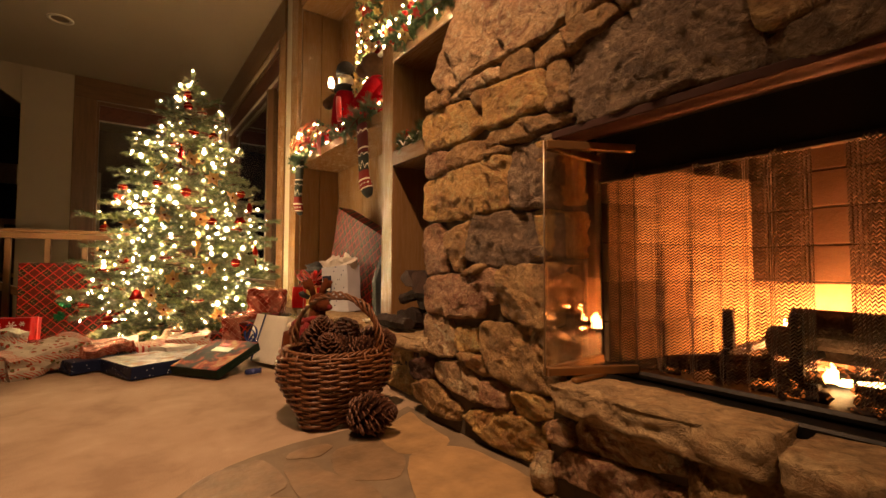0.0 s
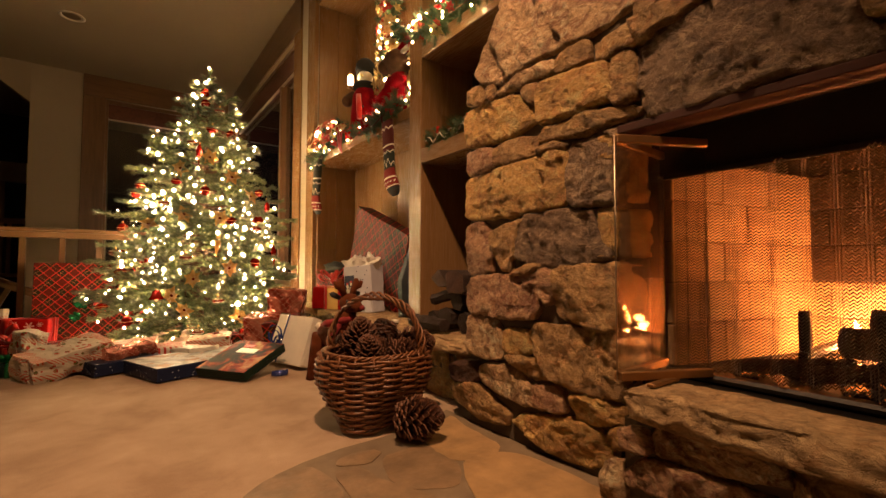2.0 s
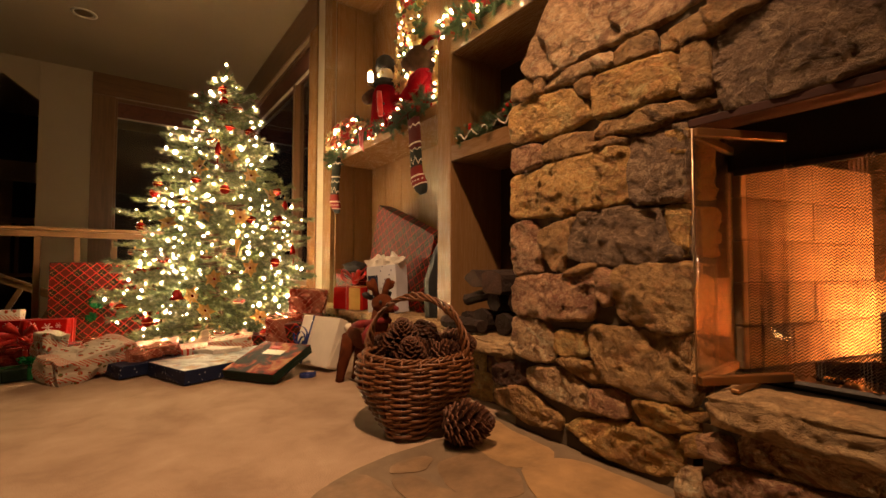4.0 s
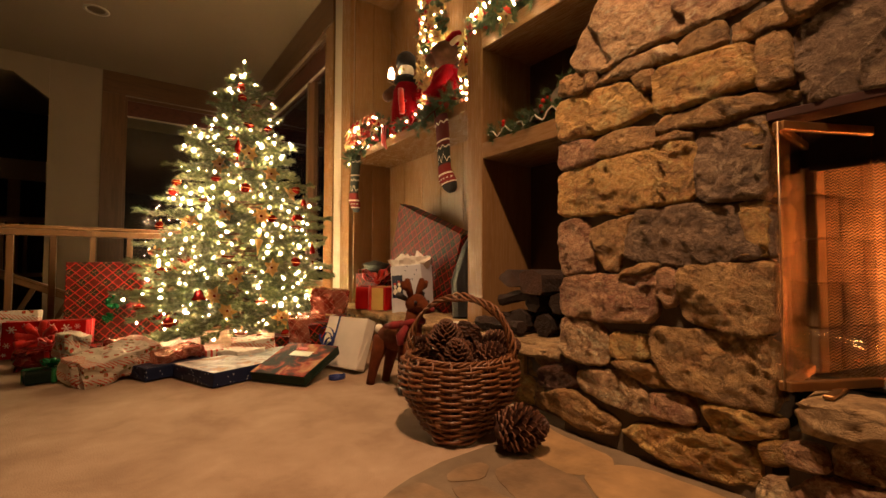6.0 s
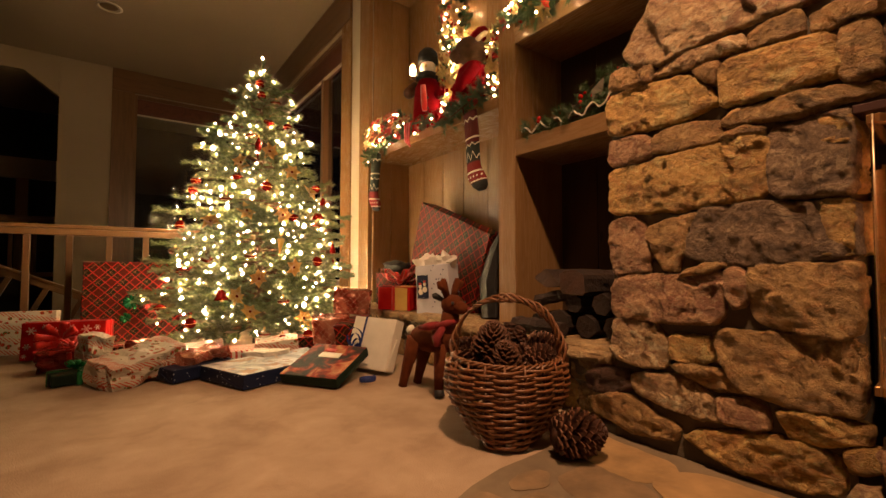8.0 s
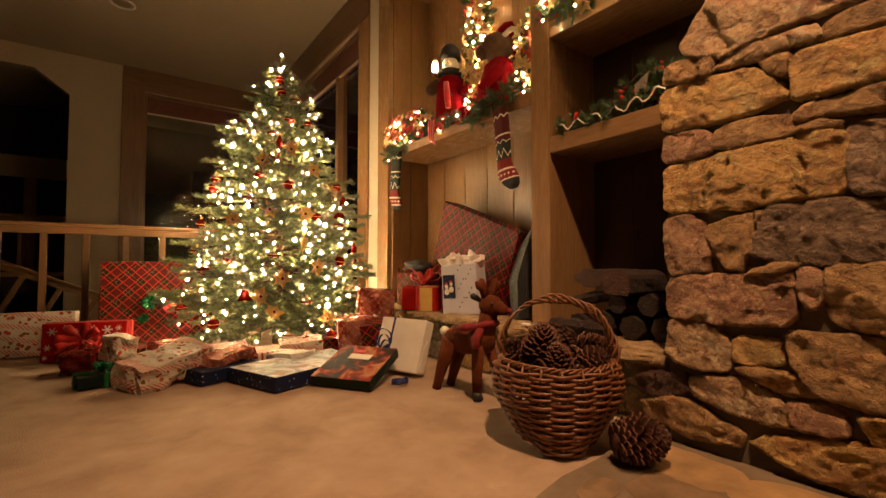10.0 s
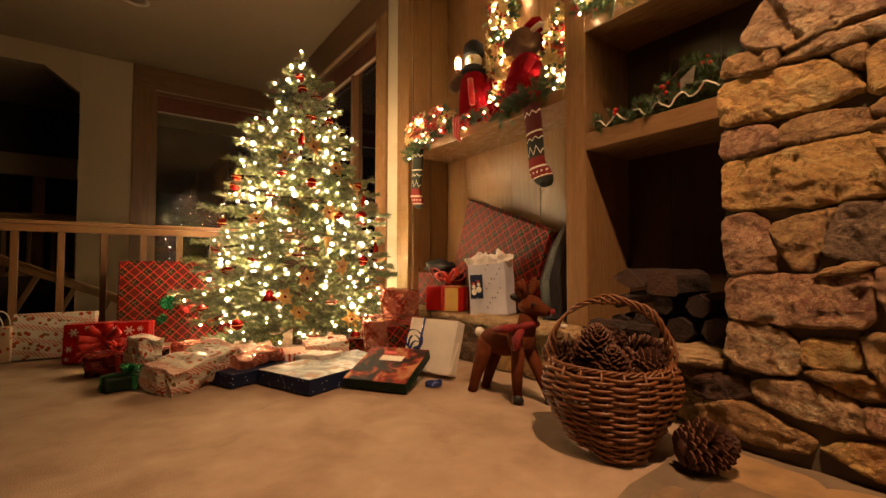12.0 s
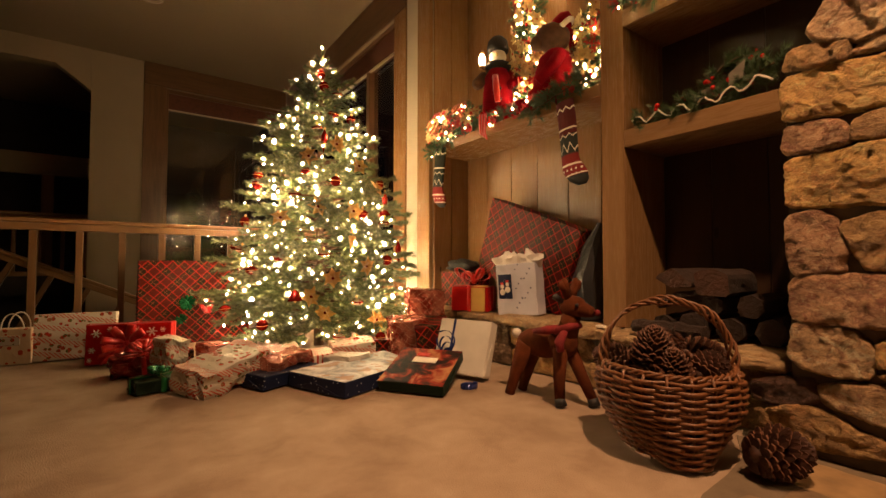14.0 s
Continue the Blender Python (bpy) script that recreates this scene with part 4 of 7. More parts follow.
def log(name, a, b, r, label, seed, group="", bark=None):
    a, b = Vector(a), Vector(b)
    pts = [a + (b - a) * k / 9 + Vector((noise.noise(Vector((k * 0.7, seed, 0))), 0, noise.noise(Vector((seed, k * 0.7, 3))))) * 0.008 for k in range(10)]
    shape = S().tube(pts, [r * (1 + (0.22 if bark else 0.10) * noise.noise(Vector((k * 0.9, seed * 2, 5)))) for k in range(10)], bark or M_BARK, 7 if bark else 12, smooth=False)
    return shape.thing(name, label, "log", group)


log("burning_log", (1.45, 0.335, 0.456), (1.47, -0.45, 0.460), 0.055, "charred split log across the andirons", 1)
log("burning_log", (1.56, 0.42, 0.40), (1.50, -0.40, 0.41), 0.045, "charred log at the back of the fire", 2)
log("burning_log", (1.22, 0.42, 0.352), (1.34, 0.30, 0.362), 0.022, "burnt stub of wood in the ash", 3)
log("burning_log", (1.20, 0.56, 0.352), (1.36, 0.36, 0.368), 0.020, "burnt branch in the ash", 7)
ash = S()
for i in range(90):
    p = (rand.uniform(1.14, 1.7), rand.uniform(-0.5, 0.56), 0.335)
    ash.ball(p, (rand.uniform(0.012, 0.04), rand.uniform(0.012, 0.05), rand.uniform(0.006, 0.02)), M_EMBER, 5, 7, wobble=0.5)
ash.thing("ember_bed", "bed of ash and glowing embers", "embers", kind="stuff")
fire = S()
for i in range(44):
    y, x = rand.uniform(-0.45, 0.245), rand.uniform(1.35, 1.43)
    fire.ball((x, y, 0.340), (rand.uniform(0.008, 0.016), rand.uniform(0.010, 0.022), rand.uniform(0.003, 0.007)), M_FLAME, 6, 9, wobble=0.6)
for i in range(5):
    y, x, h = 0.225 + rand.uniform(-0.018, 0.018) if i < 3 else rand.uniform(-0.4, 0.1), rand.uniform(1.36, 1.40), rand.uniform(0.03, 0.05)
    fire.tube([(x, y, 0.335), (x, y + 0.003, 0.335 + 0.4 * h), (x, y - 0.002, 0.335 + 0.8 * h), (x, y + 0.003, 0.335 + h)], [0.007, 0.009, 0.005, 0.002], M_FLAME, 7)
tongues = S()
for i in range(18):
    x, y = rand.uniform(1.62, 1.74), rand.uniform(-0.30, 0.20) if i > 9 else rand.uniform(0.20, 0.44)
    h = rand.uniform(0.05, 0.10)
    pts = [(x, y, 0.35), (x + 0.004, y + 0.006, 0.35 + h * 0.45), (x - 0.004, y - 0.004, 0.35 + 0.8 * h), (x, y + 0.006, 0.35 + 1.15 * h)]
    tongues.tube(pts, [0.018, 0.022, 0.012, 0.001], M_FLAME_BACK, 7)
tongues.thing("flames", "orange flames licking up behind the log", "fire", kind="stuff")
fire.thing("flames", "low yellow flames under the log", "fire", kind="stuff")

# ---- stone bench under the shelves ----
bench = base("stone_bench", label="raised fieldstone ledge running under the shelves", category="stone ledge")
S().span((1.10, 1.46, 0), (1.9, BAY1 - 0.02, 0.25), M_MORTAR, 0).part("mortar", bench)
y = 1.47
for w in (0.36, 0.40, 0.33, 0.46, 0.38, 0.53):
    rough_block("slab", bench, (1.03 + rand.uniform(-0.02, 0.02), y + 0.006, 0.248), (1.60, y + w - 0.004, 0.30 + rand.uniform(-0.006, 0.006)), M_SLAB)
    y += w
for z0, z1 in ((0.005, 0.12), (0.13, 0.245)):
    y = 3.95
    while y > 1.56:
        w = min(rand.uniform(0.18, 0.36), y - 1.46)
        t = rand.uniform(-0.012, 0.012)
        split_stone(bench, [(y, z1 + t), (y - w, z1 - t), (y - w, z0), (y - 0.01, z0 + 0.008)], 1.075, (M_STONE, M_GREYSTONE, M_GOLDSTONE)[split_stone.count % 3])
        y -= w + 0.02
# Lowest stones of the corner, stepping out to the ledge.
rough_block("slab", bench, (0.975, 1.46, 0.245), (1.12, 1.84, 0.29), M_SLAB)

# ---- flagstone apron ----
apron = S().prism([(0.99, -1.6), (0.99, 1.62), (0.80, 1.53), (0.618, 1.505), (0.446, 1.496), (0.307, 1.463), (0.216, 1.426), (0.108, 1.344), (0.02, 1.25), (-0.05, 0.9), (-0.10, 0.3), (-0.10, -1.6)], -0.02, 0.001, M_GROUT, 2)
apron = apron.thing("hearth_apron", "flagstone apron set flush in the carpet before the hearth", kind="structure")


def flag(*corners, material=M_FLAG):
    outline = smooth_outline(list(corners), 30, 1, 0.86)
    hub = sum(outline, Vector((0, 0))) / 30
    outline = [p + (p - hub).normalized() * 0.020 + 0.006 * Vector((noise.noise(Vector((p.x * 25, p.y * 25, 1))), noise.noise(Vector((p.y * 25, p.x * 25, 4))))) for p in outline]
    ring = [(p.x, p.y) for p in outline]
    S().prism(ring, -0.01, 0.0035 + rand.uniform(-0.0008, 0.0008), material, 2).part("flagstone", apron)


flag((0.735, 1.40), (0.90, 1.50), (0.955, 1.54), (0.905, 1.37), (0.905, 1.21), (0.807, 1.145), (0.71, 1.215), material=M_FLAG_GOLD)
flag((0.740, 1.165), (0.860, 1.150), (0.910, 1.075), (0.915, 0.77), (0.885, 0.68), (0.60, 0.90), (0.685, 1.09), material=M_FLAG_GOLD)
flag((0.40, 1.38), (0.425, 1.41), (0.515, 1.415), (0.53, 1.385), (0.47, 1.35))
flag((0.535, 1.335), (0.70, 1.345), (0.69, 1.18), (0.62, 1.07), (0.535, 1.11), (0.485, 1.17))
flag((0.13, 1.345), (0.213, 1.40), (0.305, 1.41), (0.32, 1.335), (0.325, 1.21), (0.26, 1.17), (0.10, 1.285))
flag((0.36, 1.32), (0.44, 1.31), (0.45, 1.17), (0.52, 1.06), (0.50, 0.96), (0.36, 1.05))
flag((0.30, 1.13), (0.34, 1.02), (0.14, 1.04), (0.06, 1.21), (0.10, 1.25))
flag((0.88, 0.60), (0.93, 0.30), (0.55, 0.25), (0.50, 0.70))
flag((0.48, 0.85), (0.52, 0.28), (0.10, 0.30), (0.12, 1.00))
flag((0.90, 0.20), (0.88, -0.4), (0.40, -0.35), (0.45, 0.18))


# ---- foliage ----
def needle_material(name, light, dark):
    n = Nodes(name)
    tone = n.mix(n.island(), dark, light)
    tone = n.mix(n.math("MULTIPLY", n.noise(3.0, 2.0), 0.5), tone, tuple(0.7 * c for c in light))
    return n.finish(tone, 0.55)


M_NEEDLE = needle_material("fir_needles", (0.17, 0.195, 0.072), (0.009, 0.024, 0.010))
M_GARLAND = needle_material("garland_needles", (0.10, 0.16, 0.06), (0.018, 0.05, 0.018))
M_TRUNK = mottled("bark", (0.11, 0.065, 0.035), 0.9, spread=0.4, scale=16, bump=0.6, distance=0.01)


def needles(twigs, rng, density=1500, length=0.026, width=0.0032):
    """Needles as slim triangles round each twig (start, end); returns vertices and faces."""
    verts, faces, start = [], [], 0
    for a, b in twigs:
        way = b - a
        size = np.linalg.norm(way)
        way = way / size
        count = max(10, int(size * density))
        side = np.cross(way, [0.3, 0.2, 0.93])
        side /= np.linalg.norm(side)
        other = np.cross(way, side)
        s = rng.random(count) ** 0.9
        turn = rng.random(count) * 2 * np.pi
        out = np.cos(turn)[:, None] * side + np.sin(turn)[:, None] * other
        lean = way * (0.75 + 0.35 * rng.random(count))[:, None] + out * (0.75 + 0.3 * rng.random(count))[:, None]
        lean /= np.linalg.norm(lean, axis=1)[:, None]
        root = a + way * (s * size)[:, None]
        tip = root + lean * (length * (0.65 + 0.5 * rng.random(count)))[:, None]
        flat = np.cross(lean, way)
        flat /= np.linalg.norm(flat, axis=1)[:, None] + 1e-9
        v = np.stack([root + flat * width / 2, root - flat * width / 2, tip], axis=1).reshape(-1, 3)
        verts.append(v)
        faces.append(np.arange(start, start + 3 * count).reshape(-1, 3))
        start += 3 * count
    return np.concatenate(verts), np.concatenate(faces)


TREE = Vector((0.40, 4.28, 0))


def tree_radius(z):
    steps = ((0.0, 0.72), (0.2, 0.76), (0.7, 0.72), (1.2, 0.55), (1.57, 0.40), (1.83, 0.285), (2.0, 0.185), (2.12, 0.10), (2.22, 0.035), (2.36, 0.0))
    for (z0, r0), (z1, r1) in zip(steps, steps[1:]):
        if z <= z1:
            return r0 + (r1 - r0) * (z - z0) / (z1 - z0)
    return 0.0


def build_tree():
    """A fir in uneven whorls: drooping boughs, side shoots in flat sprays, and gaps between the whorls."""
    rng = np.random.default_rng(3)
    tree = base("christmas_tree", Matrix.Translation(TREE), "full green fir Christmas tree standing on the carpet", "christmas tree")
    S().tube([(0, 0, 0.0), (0.004, 0, 0.6), (-0.004, 0.003, 1.4), (0.002, 0, 2.2)], [0.04, 0.034, 0.02, 0.006], M_TRUNK, 10).part("trunk", tree)
    twigs, limbs, tips = [], S(), []
    z = 0.15
    while z < 2.22:
        reach = tree_radius(z)
        count = max(4, int(4 + 10 * reach))
        spin = rng.random() * 6.28
        for k in range(count):
            a = spin + 2 * math.pi * k / count + rng.normal(0, 0.16)
            r = reach * min(1.14, rng.normal(0.95, 0.11)) + 0.015
            rise = rng.uniform(-0.16, 0.24) + 0.30 * (z / 2.2)
            root = np.array([0, 0, z + rng.uniform(-0.045, 0.045)])
            out = np.array([math.cos(a), math.sin(a), 0.0])
            across = np.array([-out[1], out[0], 0])
            sway = rng.normal(0, 0.06)

            def along(f):
                return root + out * r * f + across * (sway * r * f * f) + np.array([0, 0, r * (rise * f - 0.26 * f * f + 0.10 * f ** 4)])

            pts = [along(f) for f in (0.0, 0.3, 0.6, 0.85, 1.0)]
            limbs.tube([tuple(p) for p in pts], [0.008, 0.006, 0.004, 0.003, 0.0015], M_TRUNK, 4)
            for f0 in (1, 2, 3):
                twigs.append((pts[f0], pts[f0 + 1]))
            n = max(3, int(r / 0.062))
            for j in range(n):
                f = 0.28 + 0.70 * j / n
                p = along(f)
                size = (0.055 + 0.17 * reach * (1.05 - f)) * rng.uniform(0.7, 1.3)
                for sgn in (-1, 1):
                    way = out * rng.uniform(0.55, 1.0) + across * sgn * rng.uniform(0.55, 0.95) + np.array([0, 0, rng.uniform(-0.25, 0.38)])
                    end = p + way / np.linalg.norm(way) * size
                    twigs.append((p, end))
                    if f > 0.3:
                        tips.append(end)
            tips.append(pts[4])
        z += 0.052 + 0.022 * rng.random()
    for k in range(12):
        a = 2 * math.pi * k / 12
        h = 2.14 + 0.02 * (k % 4)
        twigs.append((np.array([0, 0, h]), np.array([0.055 * math.cos(a), 0.055 * math.sin(a), h + 0.045])))
    twigs += [(np.array([0, 0, 2.1]), np.array([0, 0, 2.34])), (np.array([0, 0, 2.2]), np.array([0.02, 0.01, 2.32]))]
    tagged(limbs.part("branchwork", tree), kind="stuff")
    v, f = needles(twigs, rng, 1150, 0.033, 0.0036)
    crown = joined("needles", v, f, M_NEEDLE, tree)
    tagged(crown, kind="stuff")
    return tree, tips


tree, tips = build_tree()

# Lights on the tree.
rand = random.Random(11)
spots = []
order = list(tips)
rand.shuffle(order)
for p in order:
    r, z = math.hypot(p[0], p[1]), p[2]
    near = (0.034 if len(spots) % 3 else 0.075) * (1.0 if z < 1.4 else 0.7)
    if len(spots) < 600 and p[0] < 0.66 and r > 0.42 * tree_radius(z) and all((Vector(p) - q).length > near for q in spots):
        spots.append(Vector((p[0] * rand.uniform(0.84, 0.98), p[1] * rand.uniform(0.84, 0.98), p[2] + rand.uniform(-0.012, 0.02))))
spots.append(Vector((0, 0, 2.33)))
spots.sort(key=lambda p: p.y + 0.4 * p.x)
bulb_mesh = Shape().ball((0, 0, 0), (0.0050, 0.0050, 0.0068), M_BULB, 6, 8).mesh("bulb")
lights = base("light_string", Matrix.Translation(TREE), "string of lit warm-white bulbs wound round the tree", "string lights")
for p in spots[:300]:
    b = new("bulb", bulb_mesh)
    b.parent, b.location = lights, p
    b.scale = (min(rand.choice((0.4, 0.45, 0.5, 0.55, 0.6, 0.7, 0.9, 1.2, 1.6, 2.1)), 2.1 if p.z > 0.28 else 0.8),) * 3
rest = S()
for p in spots[300:]:
    w = rand.choice((0.6, 0.8, 1.0, 1.3))
    rest.ball(p, (0.0050 * w, 0.0050 * w, 0.0068 * w), M_BULB, 5, 7)
tagged(rest.part("bulbs_behind", lights), kind="stuff")
for k in range(4):
    pts = []
    for i in range(60):
        z = 0.25 + 1.9 * (i / 59)
        a = 0.9 * i + k * 1.57
        r = 0.80 * tree_radius(z)
        pts.append((r * math.cos(a * 0.55), r * math.sin(a * 0.55), z + 0.02 * math.sin(i)))
    S().tube(pts, 0.0016, M_GARLAND, 4).part("wire", lights, "thin green wire")

# Ornaments.
M_RED_SHINE = mottled("red_glass", (0.34, 0.022, 0.016), 0.14, 0.6, spread=0.15)
M_GOLD_SHINE = mottled("gold_glitter", (0.46, 0.27, 0.075), 0.34, 0.5, spread=0.3, fine=400, bump=0.5)
M_SILVER = mottled("silver_glass", (0.75, 0.68, 0.58), 0.12, 0.9, spread=0.1)
M_WHITE_STRIPE = mottled("white_enamel", (0.82, 0.76, 0.66), 0.3, spread=0.05)


def bauble(kind):
    s = S()
    if kind == "ball":
        s.ball((0, 0, -0.04), 0.036, M_RED_SHINE, 10, 16)
        s.lathe([(0.0352, -0.043), (0.0366, -0.0405), (0.0352, -0.038)], M_GOLD_SHINE, 20)
    elif kind == "oval":
        s.lathe([(0.002, -0.010), (0.02, -0.016), (0.038, -0.030), (0.043, -0.040), (0.038, -0.050), (0.02, -0.064), (0.002, -0.070)], M_RED_SHINE, 20)
        s.lathe([(0.0425, -0.0415), (0.0438, -0.040), (0.0425, -0.0385)], M_GOLD_SHINE, 20)
    elif kind == "icicle":
        s.lathe([(0.002, 0.0), (0.010, -0.02), (0.024, -0.06), (0.020, -0.075), (0.024, -0.085), (0.008, -0.13), (0.001, -0.17)], M_RED_SHINE, 16)
    elif kind == "gold_icicle":
        s.lathe([(0.002, 0.0), (0.008, -0.02), (0.026, -0.08), (0.020, -0.10), (0.008, -0.15), (0.001, -0.19)], M_GOLD_SHINE, 16)
    elif kind == "bell":
        s.lathe([(0.004, 0.0), (0.018, -0.006), (0.028, -0.022), (0.033, -0.045), (0.048, -0.066), (0.046, -0.070), (0.02, -0.060)], M_RED_SHINE, 20)
        s.ball((0, 0, -0.07), 0.010, M_GOLD_SHINE, 6, 8)
    elif kind == "silver":
        s.ball((0, 0, -0.034), (0.042, 0.042, 0.026), M_SILVER, 10, 16)
        s.lathe([(0.041, -0.038), (0.0435, -0.034), (0.041, -0.030)], M_RED_SHINE, 20)
    elif kind == "flower":
        return None
    return s.mesh("bauble")


LOOKS = {"ball": "shiny red ball ornament with a gold band", "oval": "shiny red flattened glass ornament", "icicle": "red glass spindle ornament",
         "gold_icicle": "gold glitter spindle ornament", "bell": "red glass bell ornament", "silver": "silver and red glass ornament", "flower": "gold glitter poinsettia on the tree"}
KINDS = {kind: bauble(kind) for kind in LOOKS}
cap_mesh = S().lathe([(0.007, -0.004), (0.0075, 0.006), (0.003, 0.010), (0.0015, 0.014)], M_GOLD_SHINE, 8).mesh("cap")
bead_mesh = S().ball((0, 0, 0.006), 0.011, M_RED_SHINE, 6, 8).mesh("centre")


def petal_mesh(size):
    leaf = [(0, 0, 0), (size * 0.5, size * 0.34, 0.010), (size, 0.1 * size, -0.012), (size * 0.5, -size * 0.30, 0.004), (size * 0.55, 0, -0.008)]
    return S().take(leaf, [(0, 1, 4), (1, 2, 4), (2, 3, 4), (3, 0, 4), (0, 3, 2, 1)], M_GOLD_SHINE).mesh("petal")


PETALS = petal_mesh(0.070), petal_mesh(0.050)


def hang(kind, angle, z, out=0.93):
    r = tree_radius(z) * out - 0.01
    a = radians(angle)
    ob = tagged(new("poinsettia" if kind == "flower" else "bauble", KINDS[kind]), LOOKS[kind], "ornament", "ornaments on the tree")
    if kind == "flower":
        new("centre", bead_mesh).parent = ob
        for k in range(12):
            leaf = new("petal", PETALS[k // 6])
            leaf.parent = ob
            leaf.matrix_basis = pose(0, 0, 0, 0, 0, 60 * k + (30 if k > 5 else 0)) @ pose(0, 0, 0, rand.uniform(-16, 16), -rand.uniform(4, 34) - (0 if k < 6 else 22), 0)
    else:
        new("cap", cap_mesh).parent = ob
    p = TREE + Vector((r * math.cos(a), r * math.sin(a), z))
    ob.matrix_world = pose(*p, 90 + rand.uniform(-35, 20), rand.uniform(0, 60), angle + 90 + rand.uniform(-30, 30)) if kind == "flower" else pose(*p, rand.uniform(-8, 8), rand.uniform(-8, 8), rand.uniform(0, 90))
    return ob


for kind, angle, z in (("ball", -170, 1.22), ("oval", -123, 1.30), ("ball", -98, 1.23), ("oval", -91, 1.76), ("ball", -60, 1.75), ("icicle", -106, 1.58),
                       ("gold_icicle", -89, 0.88), ("ball", -41, 1.28), ("oval", -80, 1.01), ("silver", -108, 0.72), ("ball", -66, 0.69), ("icicle", -45, 0.80),
                       ("silver", -90, 0.41), ("bell", -123, 0.46), ("flower", -114, 0.42), ("flower", -107, 0.32), ("flower", -84, 0.61), ("flower", -103, 0.53),
                       ("flower", -78, 0.25), ("oval", -133, 0.71), ("ball", -168, 0.95), ("ball", -106, 2.0), ("oval", -174, 0.36), ("silver", -100, 0.20),
                       ("silver", -70, 1.95), ("flower", -95, 1.47), ("flower", -75, 1.32), ("flower", -112, 1.0), ("silver", -128, 1.12), ("oval", -150, 0.62),
                       ("flower", -120, 1.36), ("ball", -178, 1.30), ("silver", -160, 0.75), ("bell", -55, 1.05), ("flower", -60, 1.18), ("ball", -140, 0.28),
                       ("silver", -60, 0.95), ("icicle", -30, 1.20), ("ball", -115, 2.12), ("flower", -88, 0.98), ("oval", -90, 0.16), ("ball", -75, 0.17),
                       ("silver", -115, 1.62), ("flower", -135, 0.92), ("ball", 150, 0.8), ("oval", 60, 1.2), ("ball", 20, 0.9)):
    hang(kind, angle, z)

# ---- things on the floor ----
M_WICKER = wood("willow_cane", (0.225, 0.088, 0.032), (0.075, 0.024, 0.010), 0.42, along=2, scale=6.0)
M_CONE = mottled("pine_cone_scale", (0.055, 0.019, 0.010), 0.6, spread=0.45, scale=40, fine=160, bump=0.3)
M_CONE_TIP = mottled("pine_cone_edge", (0.13, 0.05, 0.024), 0.6, spread=0.35, scale=40)


def corner(a, z):
    """The base of the basket is pressed out to one side: how far it stands out at an angle and a height."""
    return 0.078 * max(0.0, 1 - z / 0.17) * max(0.0, math.cos(a - radians(199))) ** 7


def oval(z, r, count=72, squash=0.93, wave=0.0, phase=0.0, stakes=24):
    out = []
    for i in range(count):
        a = 2 * math.pi * i / count
        rr = r + corner(a, z) + wave * math.cos(a * stakes / 2 + phase)
        out.append((rr * math.cos(a), squash * rr * math.sin(a), z + 0.0022 * math.sin(3 * a + 8 * z) + 0.0012 * math.sin(7 * a + 20 * z)))
    return out


def basket_radius(z):
    steps = ((0.0, 0.140), (0.04, 0.166), (0.10, 0.205), (0.16, 0.234), (0.20, 0.241), (0.25, 0.234), (0.30, 0.217))
    for (z0, r0), (z1, r1) in zip(steps, steps[1:]):
        if z <= z1:
            return r0 + (r1 - r0) * (z - z0) / (z1 - z0)
    return steps[-1][1]


basket = base("wicker_basket", pose(0.690, 1.718, 0.002, 0, 0, 28), "round brown willow basket full of pine cones", "basket")
S().lathe([(0.001, 0.004), (0.11, 0.004), (0.125, 0.012), (0.11, 0.016), (0.001, 0.016)], M_WICKER, 32).part("bottom", basket)
for k in range(20):
    a = 2 * math.pi * k / 20
    pts = [((basket_radius(z) + corner(a, z)) * math.cos(a), 0.93 * (basket_radius(z) + corner(a, z)) * math.sin(a), z) for z in (0.008, 0.05, 0.10, 0.15, 0.20, 0.25, 0.283)]
    S().tube(pts, 0.0042, M_WICKER, 6).part("stake", basket)
rand = random.Random(21)
z, k = 0.012, 0
while z < 0.272:
    thick = rand.uniform(0.0046, 0.0068)
    S().tube(oval(z, basket_radius(z), 96, wave=rand.uniform(0.008, 0.012), stakes=20, phase=math.pi * (k % 2)), thick, M_WICKER, 6, True).part("weaver", basket)
    z += rand.uniform(1.75, 2.1) * thick
    k += 1
for k in range(3):
    pts = []
    for i in range(140):
        a = 2 * math.pi * i / 140
        t = a * 15 + k * 2.094
        r = 0.213 + 0.0075 * math.cos(t)
        pts.append((r * math.cos(a), 0.93 * r * math.sin(a), 0.279 + 0.0065 * math.sin(t) + 0.003 * math.sin(3 * a)))
    S().tube(pts, 0.0048, M_WICKER, 6, True).part("rim_cane", basket)
for k in range(4):
    pts = []
    for i in range(90):
        f = i / 89
        a = math.pi * f
        t = f * 30 + k * 1.571
        r = 0.012 + 0.004 * math.sin(9 * a)
        x, h = 0.206 * math.cos(a), 0.262 + 0.235 * math.sin(a) ** 0.8
        pts.append((x + r * math.cos(t) * abs(math.cos(a)), r * math.sin(t), h + r * math.cos(t) * math.sin(a)))
    S().tube(pts, 0.0052, M_WICKER, 6).part("handle_cane", basket, m=pose(0, 0, 0, 0, 0, -80))


